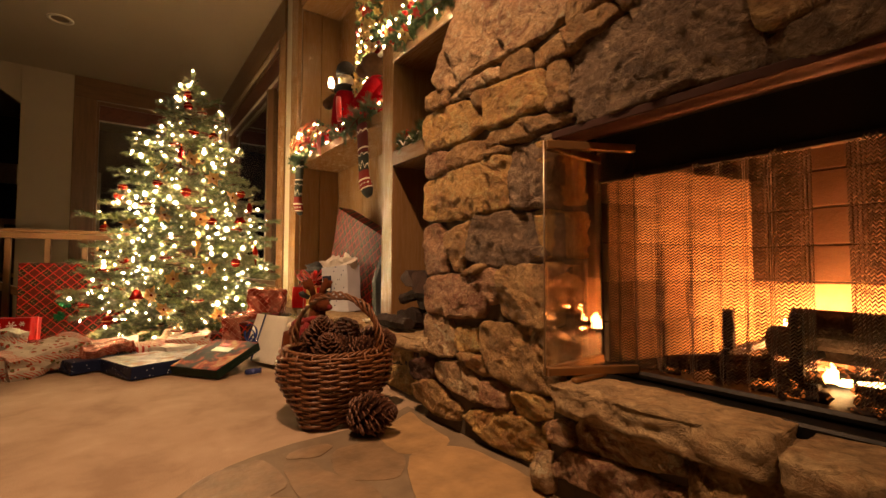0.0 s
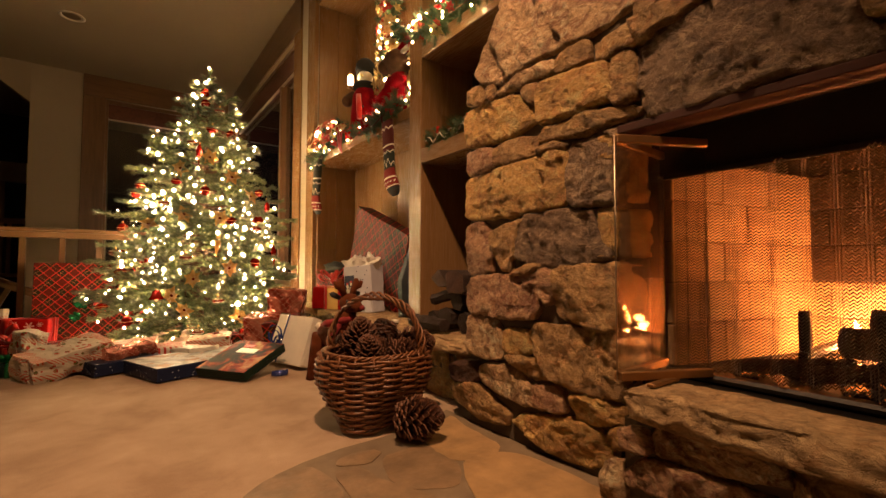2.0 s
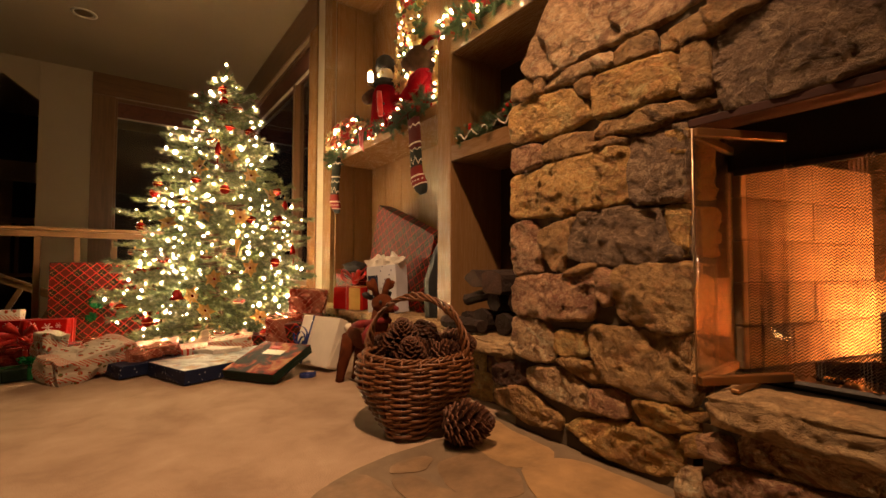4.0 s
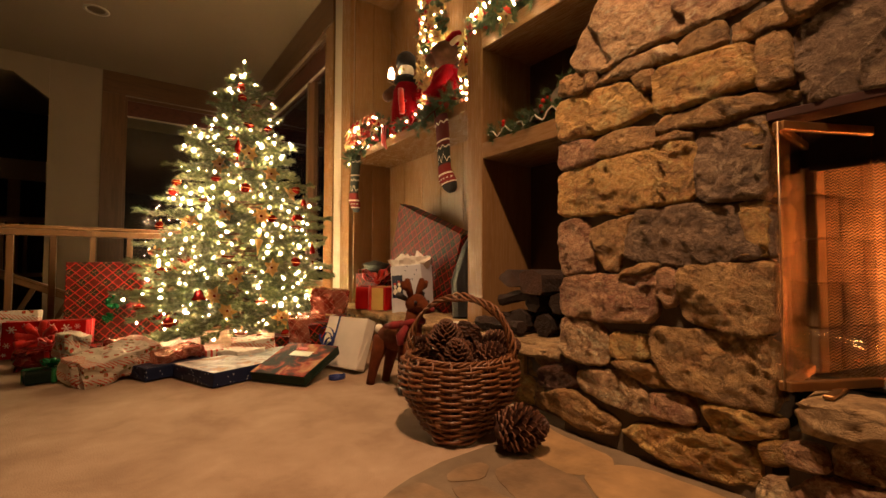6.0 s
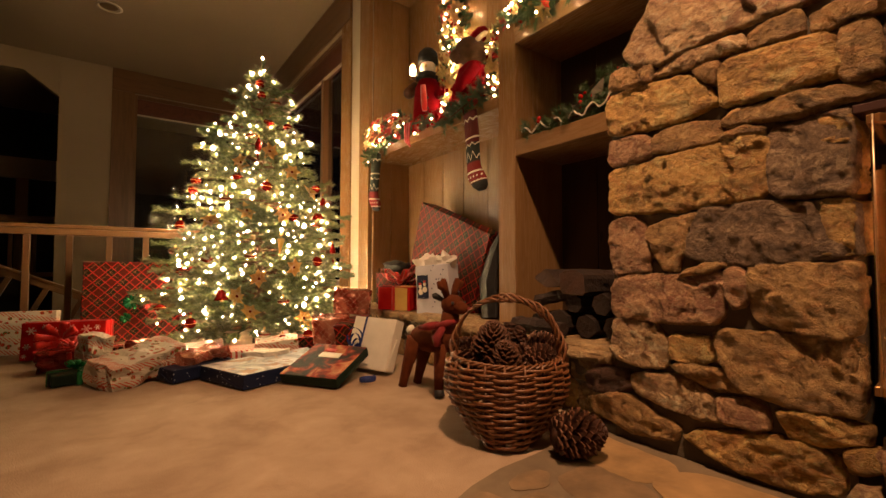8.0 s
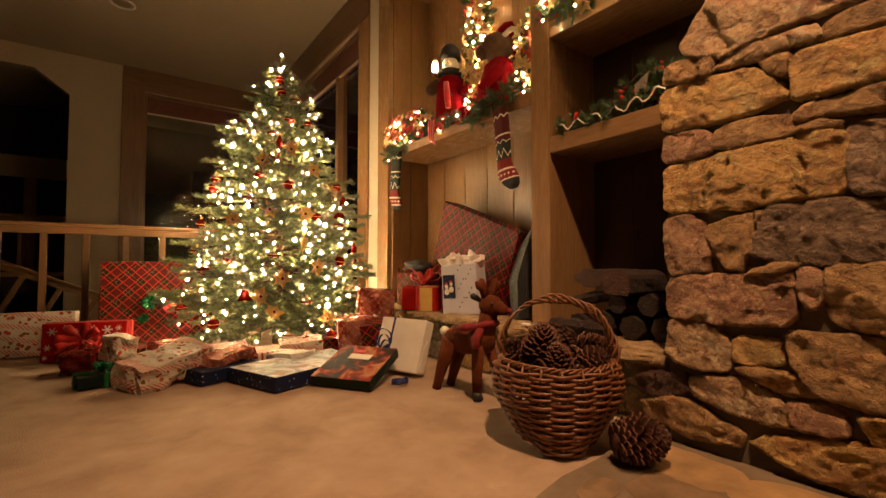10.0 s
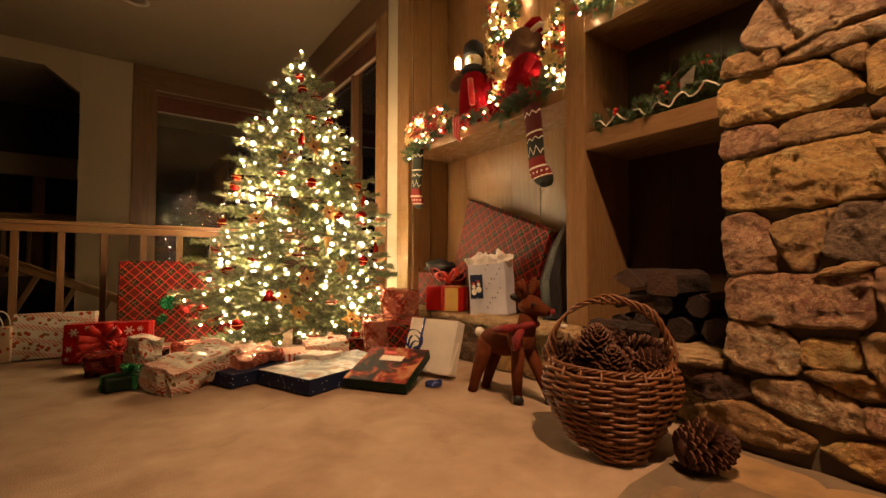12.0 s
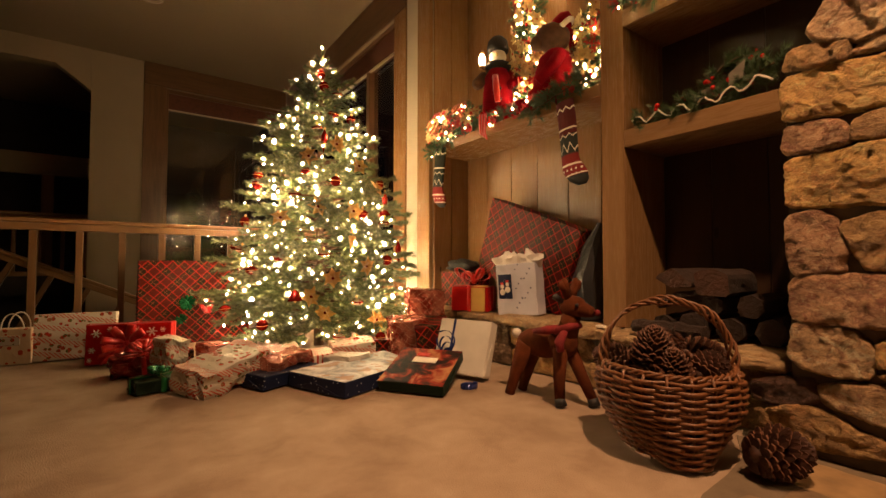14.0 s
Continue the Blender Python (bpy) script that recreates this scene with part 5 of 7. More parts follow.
def pine_cone(length, width, seed, count=230):
    """Stiff woody scales set in spirals, standing open round a tapering core, each with a thick pale-edged tip."""
    rnd = random.Random(seed)
    s = S().lathe([(0.001, 0), (0.16 * width, 0.06 * length), (0.20 * width, 0.45 * length), (0.10 * width, 0.85 * length), (0.001, 0.95 * length)], M_CONE, 8)
    for k in range(count):
        f = (k + 0.5) / count
        a = k * 2.39996 + rnd.uniform(-0.05, 0.05)
        r = 0.5 * width * min(1.0, 0.60 + 1.5 * f) * (1 - max(0.0, f - 0.38) ** 1.5 * 1.45) * rnd.uniform(0.95, 1.06)
        wide = 0.135 * width * (1.3 - 0.7 * f)
        thick = 0.0048 * (1.15 - 0.5 * f)
        tilt = -4 + 80 * f + rnd.uniform(-5, 5)
        scale = [(0.10 * width, -wide * 0.30, 0), (0.10 * width, wide * 0.30, 0), (r * 0.80, wide * 0.55, 0), (r * 0.97, wide * 0.34, 0.002), (r * 1.04, 0, 0.004), (r * 0.97, -wide * 0.34, 0.002), (r * 0.80, -wide * 0.55, 0)]
        n = len(scale)
        grow = (0.25, 0.25, 0.9, 1.2, 1.3, 1.2, 0.9)
        scale += [(x * (0.99 if g > 1 else 1.0), y * 0.85, h + thick * g) for (x, y, h), g in zip(scale, grow)]
        m = pose(0, 0, length * (0.05 + 0.80 * f), 0, 0, math.degrees(a)) @ pose(0, 0, 0, 0, -tilt, 0)
        s.take(scale, [tuple(range(n))[::-1], tuple(range(n, 2 * n)), (0, 1, 1 + n, n), (1, 2, 2 + n, 1 + n), (6, 0, n, 6 + n)], M_CONE, False, m)
        rim = [scale[i] for i in (2, 3, 4, 5, 6, 2 + n, 3 + n, 4 + n, 5 + n, 6 + n)]
        s.take(rim, [(i, i + 1, i + 6, i + 5) for i in range(4)], M_CONE_TIP, False, m)
    return s.mesh("pine_cone")


cones = [pine_cone(0.19, 0.165, 1), pine_cone(0.16, 0.145, 2)]
for data, m in ((cones[0], pose(0.620, 1.442, 0.080, 0, 88, -31)), (cones[0], pose(0.643, 1.748, 0.235, 6, -8, 20)), (cones[1], pose(0.708, 1.628, 0.25, 78, 10, 80)),
                (cones[0], pose(0.798, 1.748, 0.27, 78, 26, 40)), (cones[1], pose(0.788, 1.648, 0.25, -75, 40, 60)), (cones[1], pose(0.678, 1.828, 0.24, 70, 0, 200)),
                (cones[1], pose(0.753, 1.728, 0.39, 168, 20, 250)), (cones[1], pose(0.653, 1.688, 0.2, 8, -12, 10)), (cones[0], pose(0.698, 1.728, 0.09, 80, 0, 30)),
                (cones[0], pose(0.758, 1.828, 0.12, 80, 0, 130)), (cones[1], pose(0.718, 1.688, 0.10, 75, 0, 300))):
    ob = tagged(new("pine_cone", data), "large brown open pine cone", "pine cone", "pine cones")
    ob.matrix_world = m

# Plush reindeer.
M_PLUSH = mottled("rust_plush", (0.115, 0.030, 0.010), 0.95, spread=0.3, scale=18, fine=260, bump=0.8, distance=0.006, Specular_IOR_Level=0.15)
M_SCARF = mottled("red_scarf", (0.20, 0.012, 0.014), 0.85, spread=0.3, scale=30, fine=200, bump=0.6)
M_FLEECE = mottled("white_fleece", (0.78, 0.72, 0.62), 0.95, spread=0.1, scale=30, fine=160, bump=0.8)
M_INK = mottled("black_felt", (0.02, 0.018, 0.018), 0.6, spread=0.2)
deer = S()
deer.ball((0, 0.10, 0.255), (0.062, 0.135, 0.068), M_PLUSH, 12, 16)
deer.ball((0, -0.01, 0.275), (0.062, 0.070, 0.075), M_PLUSH, 12, 16)
deer.tube([(0, -0.02, 0.29), (0, -0.045, 0.35), (0, -0.055, 0.40)], [0.055, 0.045, 0.042], M_PLUSH, 12)
deer.ball((0, -0.065, 0.435), (0.050, 0.062, 0.050), M_PLUSH, 12, 16)
deer.tube([(0, -0.085, 0.432), (0, -0.135, 0.420), (0, -0.160, 0.415)], [0.040, 0.028, 0.020], M_PLUSH, 12)
deer.ball((0, -0.178, 0.417), 0.014, M_SCARF, 8, 10)
for s in (-1, 1):
    deer.tube([(s * 0.022, -0.05, 0.47), (s * 0.034, -0.048, 0.505), (s * 0.05, -0.05, 0.535), (s * 0.045, -0.05, 0.56)], [0.016, 0.018, 0.022, 0.010], M_PLUSH, 8)
    deer.tube([(s * 0.036, -0.048, 0.51), (s * 0.066, -0.05, 0.522), (s * 0.08, -0.05, 0.545)], [0.016, 0.016, 0.010], M_PLUSH, 8)
    deer.tube([(s * 0.038, -0.03, 0.46), (s * 0.075, -0.02, 0.48), (s * 0.09, -0.02, 0.485)], [0.012, 0.016, 0.004], M_INK, 8)
    deer.ball((s * 0.040, -0.105, 0.447), 0.008, M_INK, 6, 8)
    deer.tube([(s * 0.035, -0.02, 0.25), (s * 0.046, -0.05 - 0.03 * s, 0.12), (s * 0.052, -0.075 - 0.05 * s, 0.03)], [0.034, 0.026, 0.022], M_PLUSH, 10)
    deer.tube([(s * 0.052, -0.073 - 0.05 * s, 0.034), (s * 0.053, -0.085 - 0.05 * s, 0.001)], [0.023, 0.026], M_INK, 10)
    deer.tube([(s * 0.040, 0.16, 0.25), (s * 0.048, 0.21, 0.12), (s * 0.05, 0.245, 0.02), (s * 0.05, 0.25, 0.001)], [0.046, 0.030, 0.022, 0.024], M_PLUSH, 10)
deer.ball((0, 0.245, 0.285), 0.024, M_FLEECE, 8, 10, wobble=0.2)
deer.tube([(0.055 * math.cos(a), -0.028 + 0.055 * math.sin(a), 0.335 - 0.02 * math.sin(a)) for a in [k * 0.449 for k in range(14)]], 0.017, M_SCARF, 8, True)
deer.tube([(-0.05, -0.05, 0.33), (-0.085, -0.045, 0.285), (-0.09, -0.055, 0.245)], [0.016, 0.022, 0.016], M_SCARF, 8)
deer.tube([(-0.045, -0.02, 0.34), (-0.078, 0.02, 0.33), (-0.062, 0.10, 0.315)], [0.016, 0.02, 0.012], M_SCARF, 8)
deer.thing("plush_reindeer", "rust-brown plush reindeer in a red scarf, on the carpet", "toy", m=pose(0.775, 2.245, 0, 0, 0, 8))


# ---- wrapping papers ----
def paper(name, kind, rough=0.35, size=1.0):
    n = Nodes(name)
    x, y, z = n.axes()
    across, up = n.math("ADD", x, y), z
    crumple = n.noise(14.0, 3.0)

    def lines(value, pitch, share):
        return n.math("LESS_THAN", n.math("FRACT", n.math("DIVIDE", value, pitch * size)), share)

    u, v = n.math("ADD", across, up), n.math("SUBTRACT", across, up)
    if kind == "plaid":
        wide = n.math("ADD", lines(u, 0.16, 0.5), lines(v, 0.16, 0.5))
        tone = n.ramp(n.math("MULTIPLY", wide, 0.5), (0.2, (0.020, 0.016, 0.007)), (0.5, (0.048, 0.011, 0.006)), (0.9, (0.080, 0.009, 0.006)))
        tone = n.mix(n.math("MAXIMUM", lines(u, 0.08, 0.095), lines(v, 0.08, 0.095)), tone, (0.40, 0.022, 0.016))
        fine = n.math("MAXIMUM", lines(n.math("ADD", u, 0.045), 0.16, 0.016), lines(n.math("ADD", v, 0.045), 0.16, 0.016))
        tone = n.mix(fine, tone, (0.30, 0.13, 0.06))
    elif kind == "santa":
        tone = n.ramp(n.noise(8.0), (0.3, (0.50, 0.45, 0.37)), (0.7, (0.60, 0.55, 0.46)))
        row = n.math("FRACT", n.math("DIVIDE", n.math("ADD", up, n.math("MULTIPLY", x, 0.2)), 0.085 * size))
        candy = n.math("MULTIPLY", n.math("LESS_THAN", row, 0.34), lines(u, 0.020, 0.42))
        tone = n.mix(candy, tone, (0.52, 0.12, 0.08))
        motif = n.cells(30.0 / size)
        dots = n.math("MULTIPLY", n.math("LESS_THAN", motif[0], 0.36), n.math("GREATER_THAN", row, 0.42))
        spot = n.ramp(n.noise(40.0 / size, 2.0), (0.44, (0.13, 0.13, 0.045)), (0.50, (0.42, 0.035, 0.025)), (0.60, (0.46, 0.05, 0.03)), (0.64, (0.30, 0.16, 0.07)))
        tone = n.mix(dots, tone, spot)
    elif kind == "stripes":
        tone = n.mix(lines(n.math("ADD", across, n.math("MULTIPLY", up, 0.15)), 0.034, 0.42), (0.75, 0.68, 0.58), (0.52, 0.06, 0.04))
    elif kind == "dots":
        tone = n.mix(n.math("LESS_THAN", n.cells(26.0 / size)[0], 0.30), (0.66, 0.52, 0.36), (0.48, 0.08, 0.05))
    elif kind == "snow":
        tone = n.ramp(n.noise(6.0), (0.3, (0.34, 0.008, 0.008)), (0.7, (0.42, 0.013, 0.012)))
    elif kind == "navy":
        tone = n.mix(n.math("LESS_THAN", n.cells(42.0)[0], 0.13), (0.012, 0.018, 0.05), (0.5, 0.52, 0.55))
    elif kind == "foil":
        tone = n.ramp(n.noise(5.0, 3.0, 0.5, None, 1.5), (0.35, (0.30, 0.04, 0.025)), (0.6, (0.60, 0.25, 0.17)))
        tone = n.mix(n.math("MAXIMUM", lines(u, 0.05, 0.05), lines(v, 0.05, 0.05)), tone, (0.70, 0.42, 0.30))
    elif kind == "snow_scene":
        tone = n.ramp(n.noise(7.0, 4.0, 0.6, None, 1.2), (0.33, (0.10, 0.11, 0.14)), (0.46, (0.30, 0.31, 0.33)), (0.6, (0.50, 0.51, 0.53)))
        tone = n.mix(n.math("MULTIPLY", n.math("GREATER_THAN", n.noise(11.0, 3.0), 0.58), 0.8), tone, (0.26, 0.13, 0.06))
    elif kind == "hearth_scene":
        tone = n.ramp(n.noise(10.0, 3.0, 0.55, None, 0.8), (0.42, (0.012, 0.006, 0.005)), (0.50, (0.060, 0.011, 0.007)), (0.58, (0.26, 0.026, 0.011)), (0.70, (0.42, 0.20, 0.09)))
    else:
        tone = n.ramp(n.noise(8.0), (0.3, tuple(0.85 * c for c in kind)), (0.7, kind))
    n.bump(crumple, 0.25, 0.006)
    return n.finish(tone, n.math("MULTIPLY_ADD", crumple, 0.25, rough - 0.1), 0.5 if kind == "foil" else 0.0, Specular_IOR_Level=0.5 if kind == "foil" else 0.12)


P_PLAID = paper("plaid_paper", "plaid", 0.45)
P_SANTA = paper("white_red_paper", "santa")
P_STRIPE = paper("striped_paper", "stripes")
P_DOTS = paper("dotted_paper", "dots", 0.5)
P_SNOW = paper("red_paper", "snow", 0.3)
P_NAVY = paper("navy_paper", "navy", 0.4)
P_FOIL = paper("red_foil", "foil", 0.22)
P_SCENE = paper("snow_print", "snow_scene", 0.36)
P_HEARTH = paper("hearth_print", "hearth_scene", 0.55)
P_WHITE = paper("white_card", (0.72, 0.68, 0.60), 0.35)
P_GREEN = paper("dark_green_paper", (0.010, 0.024, 0.016), 0.4)
P_GOLD = paper("gold_paper", (0.62, 0.40, 0.12), 0.25)
P_LILAC = paper("pale_blue_paper", (0.58, 0.58, 0.66), 0.4)
M_RIBBON_RED = mottled("red_ribbon", (0.58, 0.02, 0.015), 0.3, spread=0.2, scale=20, Sheen_Weight=0.2)
M_RIBBON_GREEN = mottled("green_foil_ribbon", (0.02, 0.20, 0.07), 0.2, 0.5, spread=0.25, scale=20)
M_RIBBON_BLUE = mottled("blue_foil_ribbon", (0.03, 0.05, 0.22), 0.2, 0.4, spread=0.25, scale=20)
M_TISSUE = mottled("white_tissue", (0.82, 0.78, 0.72), 0.8, spread=0.08, scale=20, bump=0.4)


def wrapped(size, material, seed=0, top=None, slack=0.006, cut=5):
    """A wrapped box, its base at z = 0: soft edges, slightly bulging and dented paper, folded flaps at the ends."""
    bm = bmesh.new()
    bmesh.ops.create_cube(bm, size=1.0)
    bmesh.ops.scale(bm, vec=size, verts=bm.verts)
    bmesh.ops.bevel(bm, geom=bm.edges[:], offset=min(0.006, 0.2 * min(size)), segments=2, affect="EDGES", profile=0.6)
    bmesh.ops.subdivide_edges(bm, edges=[e for e in bm.edges if e.calc_length() > 0.05], cuts=cut, use_grid_fill=True)
    for v in bm.verts:
        p = Vector(v.co) * 16 + Vector((seed * 7.7, 0, seed))
        v.co += slack * Vector((noise.noise(p), noise.noise(p + Vector((9, 0, 0))), 0.6 * noise.noise(p + Vector((0, 9, 0)))))
        if slack > 0.012:
            p = Vector(v.co) * 45 + Vector((seed, 3, 0))
            v.co += 0.4 * slack * Vector((abs(noise.noise(p)), abs(noise.noise(p + Vector((9, 0, 0)))), 0.8 * abs(noise.noise(p + Vector((0, 9, 0)))))) - Vector((0.1, 0.1, 0.1)) * slack
        v.co.z += size[2] / 2
    low = min(v.co.z for v in bm.verts)
    for v in bm.verts:
        v.co.z -= low
    s = S()
    bm.verts.index_update()
    verts = [v.co[:] for v in bm.verts]
    upper = [[v.index for v in f.verts] for f in bm.faces if f.normal.z > 0.9]
    others = [[v.index for v in f.verts] for f in bm.faces if f.normal.z <= 0.9]
    s.take(verts, others + ([] if top else upper), material)
    if top:
        s.take(verts, upper, top)
    bm.free()
    return s


def band(shape, points, width, material, thick=0.0012):
    """A flat ribbon along points; width is a vector across it."""
    width = Vector(width) / 2
    pts = [Vector(p) for p in points]
    verts, faces = [], []
    for i, p in enumerate(pts):
        way = (pts[min(i + 1, len(pts) - 1)] - pts[max(i - 1, 0)]).normalized()
        up = way.cross(width).normalized() * thick
        verts += [p - width + up, p + width + up, p + width - up, p - width - up]
    for i in range(len(pts) - 1):
        a = 4 * i
        faces += [(a + j, a + (j + 1) % 4, a + 4 + (j + 1) % 4, a + 4 + j) for j in range(4)]
    return shape.take(verts, faces, material, True)


def ribbon_loops(parent, material, r, loops, width, seed):
    rnd = random.Random(seed)
    for k in range(loops):
        a, rise = 2 * math.pi * k / loops + rnd.uniform(-0.2, 0.2), rnd.uniform(0.25, 0.95)
        out = Vector((math.cos(a), math.sin(a), 0))
        pts = [out * (r * (0.05 + 0.95 * math.sin(t) ** 1.1)) + Vector((0, 0, r * (0.3 + rise * 0.9 * math.sin(t) - 0.42 * math.cos(t) * math.sin(t)))) for t in [math.pi * i / 9 for i in range(10)]]
        band(S(), pts, out.cross(Vector((0, 0, 1))) * width, material).part("ribbon_loop", parent)


def foil_bow(label, material, r, loops, width, seed, m):
    """A stuck-on foil bow: each loop of ribbon is a part."""
    ob = base("gift_bow", m, label, "bow", "foil bows")
    S().ball((0, 0, r * 0.35), (r * 0.22, r * 0.22, r * 0.25), material, 6, 8).part("knot", ob)
    ribbon_loops(ob, material, r, loops, width, seed)


GIFTS = "wrapped presents round the tree"


def gift(name, label, size, material, m, seed, top=None, ribbon=None, ribbon_label="", slack=0.006, rosette=0.0):
    ob = base(name, m, label, "present", GIFTS)
    wrapped(size, material, seed, top, slack, 9 if slack > 0.012 else 5).part("wrapping" if name != "gift_box" else "box", ob)
    w, d, h = size
    for sgn in (-1, 1):
        S().take([(sgn * (w / 2 + 0.004), -d * 0.42, 0.01), (sgn * (w / 2 + 0.004), d * 0.42, 0.01), (sgn * (w / 2 + 0.006), 0, h * 0.62), (sgn * (w / 2 + 0.001), -d * 0.42, 0.01), (sgn * (w / 2 + 0.001), d * 0.42, 0.01), (sgn * (w / 2 + 0.001), 0, h * 0.62)],
                  [(0, 1, 2), (5, 4, 3), (0, 2, 5, 3), (1, 4, 5, 2), (0, 3, 4, 1)], material).part("folded_end", ob)
    if ribbon:
        e = 0.007
        loop_x = [(0, -d / 2 - e, 0.0), (0, -d / 2 - e, h + e), (0, d / 2 + e, h + e), (0, d / 2 + e, 0.0)]
        loop_y = [(-w / 2 - e, 0, 0.0), (-w / 2 - e, 0, h + e), (w / 2 + e, 0, h + e), (w / 2 + e, 0, 0.0)]
        s = S()
        for a, b in zip(loop_x, loop_x[1:]):
            band(s, (a, b), (0.024, 0, 0), ribbon)
        s.part("ribbon", ob, ribbon_label)
        s = S()
        for a, b in zip(loop_y, loop_y[1:]):
            band(s, (a, b), (0, 0.024, 0), ribbon)
        s.part("ribbon", ob, ribbon_label)
    if rosette:
        knot = S().ball((0, 0, rosette * 0.35), (rosette * 0.22, rosette * 0.22, rosette * 0.25), ribbon, 6, 8).part("bow", ob, ribbon_label, pose(0, 0, h + 0.004))
        ribbon_loops(knot, ribbon, rosette, 8, 0.022, seed)
    return ob


# Round the foot of the tree, from the railing side to the hearth side.
bag = base("gift_bag", pose(-1.375, 4.74, 0, 0, 0, -12), "paper gift bag with dots and white twine handles", "present", GIFTS)
wrapped((0.185, 0.10, 0.22), P_DOTS, 3, slack=0.004).part("bag", bag)
for yy in (-0.045, 0.045):
    S().tube([(0.055 * math.cos(a), yy * (1 + 0.3 * math.sin(a)), 0.215 + 0.10 * math.sin(a)) for a in [math.pi * k / 12 for k in range(13)]], 0.004, M_WHITE_STRIPE, 6).part("handle", bag, "white twine handle")
S().box((-0.02, -0.056, 0.15), (0.12, 0.006, 0.06), P_SANTA, 0.002).part("tag", bag, "printed paper tag")
gift("gift", "long box in white and red Santa-print paper", (0.42, 0.12, 0.295), P_SANTA, pose(-1.075, 4.72, 0, -5, 0, -6), 4)
red = gift("gift", "red box printed with white snowflakes, red ribbon", (0.45, 0.18, 0.24), P_SNOW, pose(-0.78, 4.40, 0, -4, 0, -14), 5, None, M_RIBBON_RED, "glossy red ribbon", 0.006)


def snowflake(parent, m, r):
    s = S()
    for k in range(3):
        turn = m @ pose(0, 0, 0, 0, 60 * k, 0)
        s.box((0, 0, 0), (2 * r, 0.002, 0.16 * r), M_WHITE_STRIPE, 0, turn)
        for sgn in (-1, 1):
            for tilt in (-50, 50):
                s.box((0, 0, 0.14 * r), (0.10 * r, 0.0018, 0.4 * r), M_WHITE_STRIPE, 0, turn @ pose(sgn * 0.58 * r, 0, 0, 0, tilt + (0 if sgn > 0 else 180), 0))
    s.part("snowflake", parent, "white printed snowflake")


for x, z, r in ((-0.17, 0.19, 0.026), (-0.19, 0.09, 0.020), (-0.10, 0.215, 0.016), (-0.05, 0.19, 0.018), (0.04, 0.205, 0.020), (0.12, 0.19, 0.030), (0.18, 0.20, 0.018), (0.155, 0.15, 0.015), (-0.09, 0.12, 0.018), (-0.2, 0.03, 0.014)):
    snowflake(red, pose(x, -0.0965, z), r)
knot = S().ball((0, 0, 0.03), (0.022, 0.022, 0.02), M_RIBBON_RED, 8, 10).part("bow", red, "big loose glossy red bow", pose(0.0, -0.095, 0.12, 80, 0, 0))
ribbon_loops(knot, M_RIBBON_RED, 0.115, 9, 0.042, 51)
for k in range(4):
    tail = [(0.03 * i * (1 if k % 2 else -1) + 0.01 * k, -0.12 - 0.012 * math.sin(1.1 * i + k), 0.12 - 0.016 * i - 0.01 * k + 0.012 * math.sin(1.7 * i + k)) for i in range(6)]
    band(S(), tail, (0.006, 0.004, 0.03), M_RIBBON_RED).part("ribbon_tail", red)
gift("gift", "small dark plaid package with red ribbon", (0.26, 0.16, 0.10), P_PLAID, pose(-0.62, 4.02, 0, 0, 0, 10), 6, None, M_RIBBON_RED, "red ribbon", 0.012)
gift("gift", "flat dark green box with green foil ribbon", (0.23, 0.16, 0.062), P_GREEN, pose(-0.685, 3.56, 0, 0, 0, 12), 7, None, M_RIBBON_GREEN, "green foil ribbon", 0.006, 0.05)
gift("gift", "bulky package in white and red Santa print, corner torn", (0.40, 0.21, 0.13), P_SANTA, pose(-0.41, 3.41, 0.022, 10, -9, 30), 8, slack=0.026)
gift("gift", "small crumpled package in white print paper", (0.13, 0.12, 0.14), P_SANTA, pose(-0.63, 3.80, 0.07, 8, 5, 30), 9, slack=0.022)
big = gift("gift", "big upright box in red and green plaid paper", (0.78, 0.14, 0.645), P_PLAID, pose(-0.36, 4.985, 0, -3, 0, 0), 10)
foil_bow("shiny green foil bow on the plaid box", M_RIBBON_GREEN, 0.058, 14, 0.02, 3, pose(-0.43, 4.892, 0.325, 90, 0, 0))
foil_bow("shiny red foil bow on the plaid box", M_RIBBON_RED, 0.055, 12, 0.02, 4, pose(-0.31, 4.885, 0.29, 90, 0, 20))
foil_bow("small green foil bow on the plaid box", M_RIBBON_GREEN, 0.04, 10, 0.016, 5, pose(-0.47, 4.888, 0.20, 90, 0, 0))
gift("gift", "red plaid box half under the tree", (0.34, 0.22, 0.11), P_PLAID, pose(-0.30, 3.72, 0, 0, 0, 8), 11)
gift("gift", "red and white striped box under the tree", (0.26, 0.20, 0.12), P_STRIPE, pose(-0.08, 3.68, 0.0, 3, -4, -8), 12)
gift("gift", "flat navy box dotted with white stars", (0.36, 0.22, 0.07), P_NAVY, pose(-0.15, 3.36, 0, 0, 0, 22), 13)
gift("gift", "crumpled gold and red cellophane package on the navy box", (0.24, 0.14, 0.06), P_FOIL, pose(-0.12, 3.38, 0.072, 4, -6, 24), 14, slack=0.03)
gift("gift_box", "navy star box with a snowy scene printed on the lid", (0.385, 0.40, 0.078), P_NAVY, pose(0.105, 3.105, 0, 0, 0, 21), 15, P_SCENE, slack=0.002)
gift("gift_box", "white printed box lying under the tree", (0.30, 0.24, 0.07), P_WHITE, pose(0.38, 3.28, 0, 4, 0, 10), 16, P_SCENE, slack=0.003)
book = gift("gift_box", "dark green box with a fireside scene printed on the lid", (0.34, 0.34, 0.055), P_GREEN, pose(0.42, 2.84, 0.056, 18, 0, -55), 17, P_HEARTH, slack=0.002)
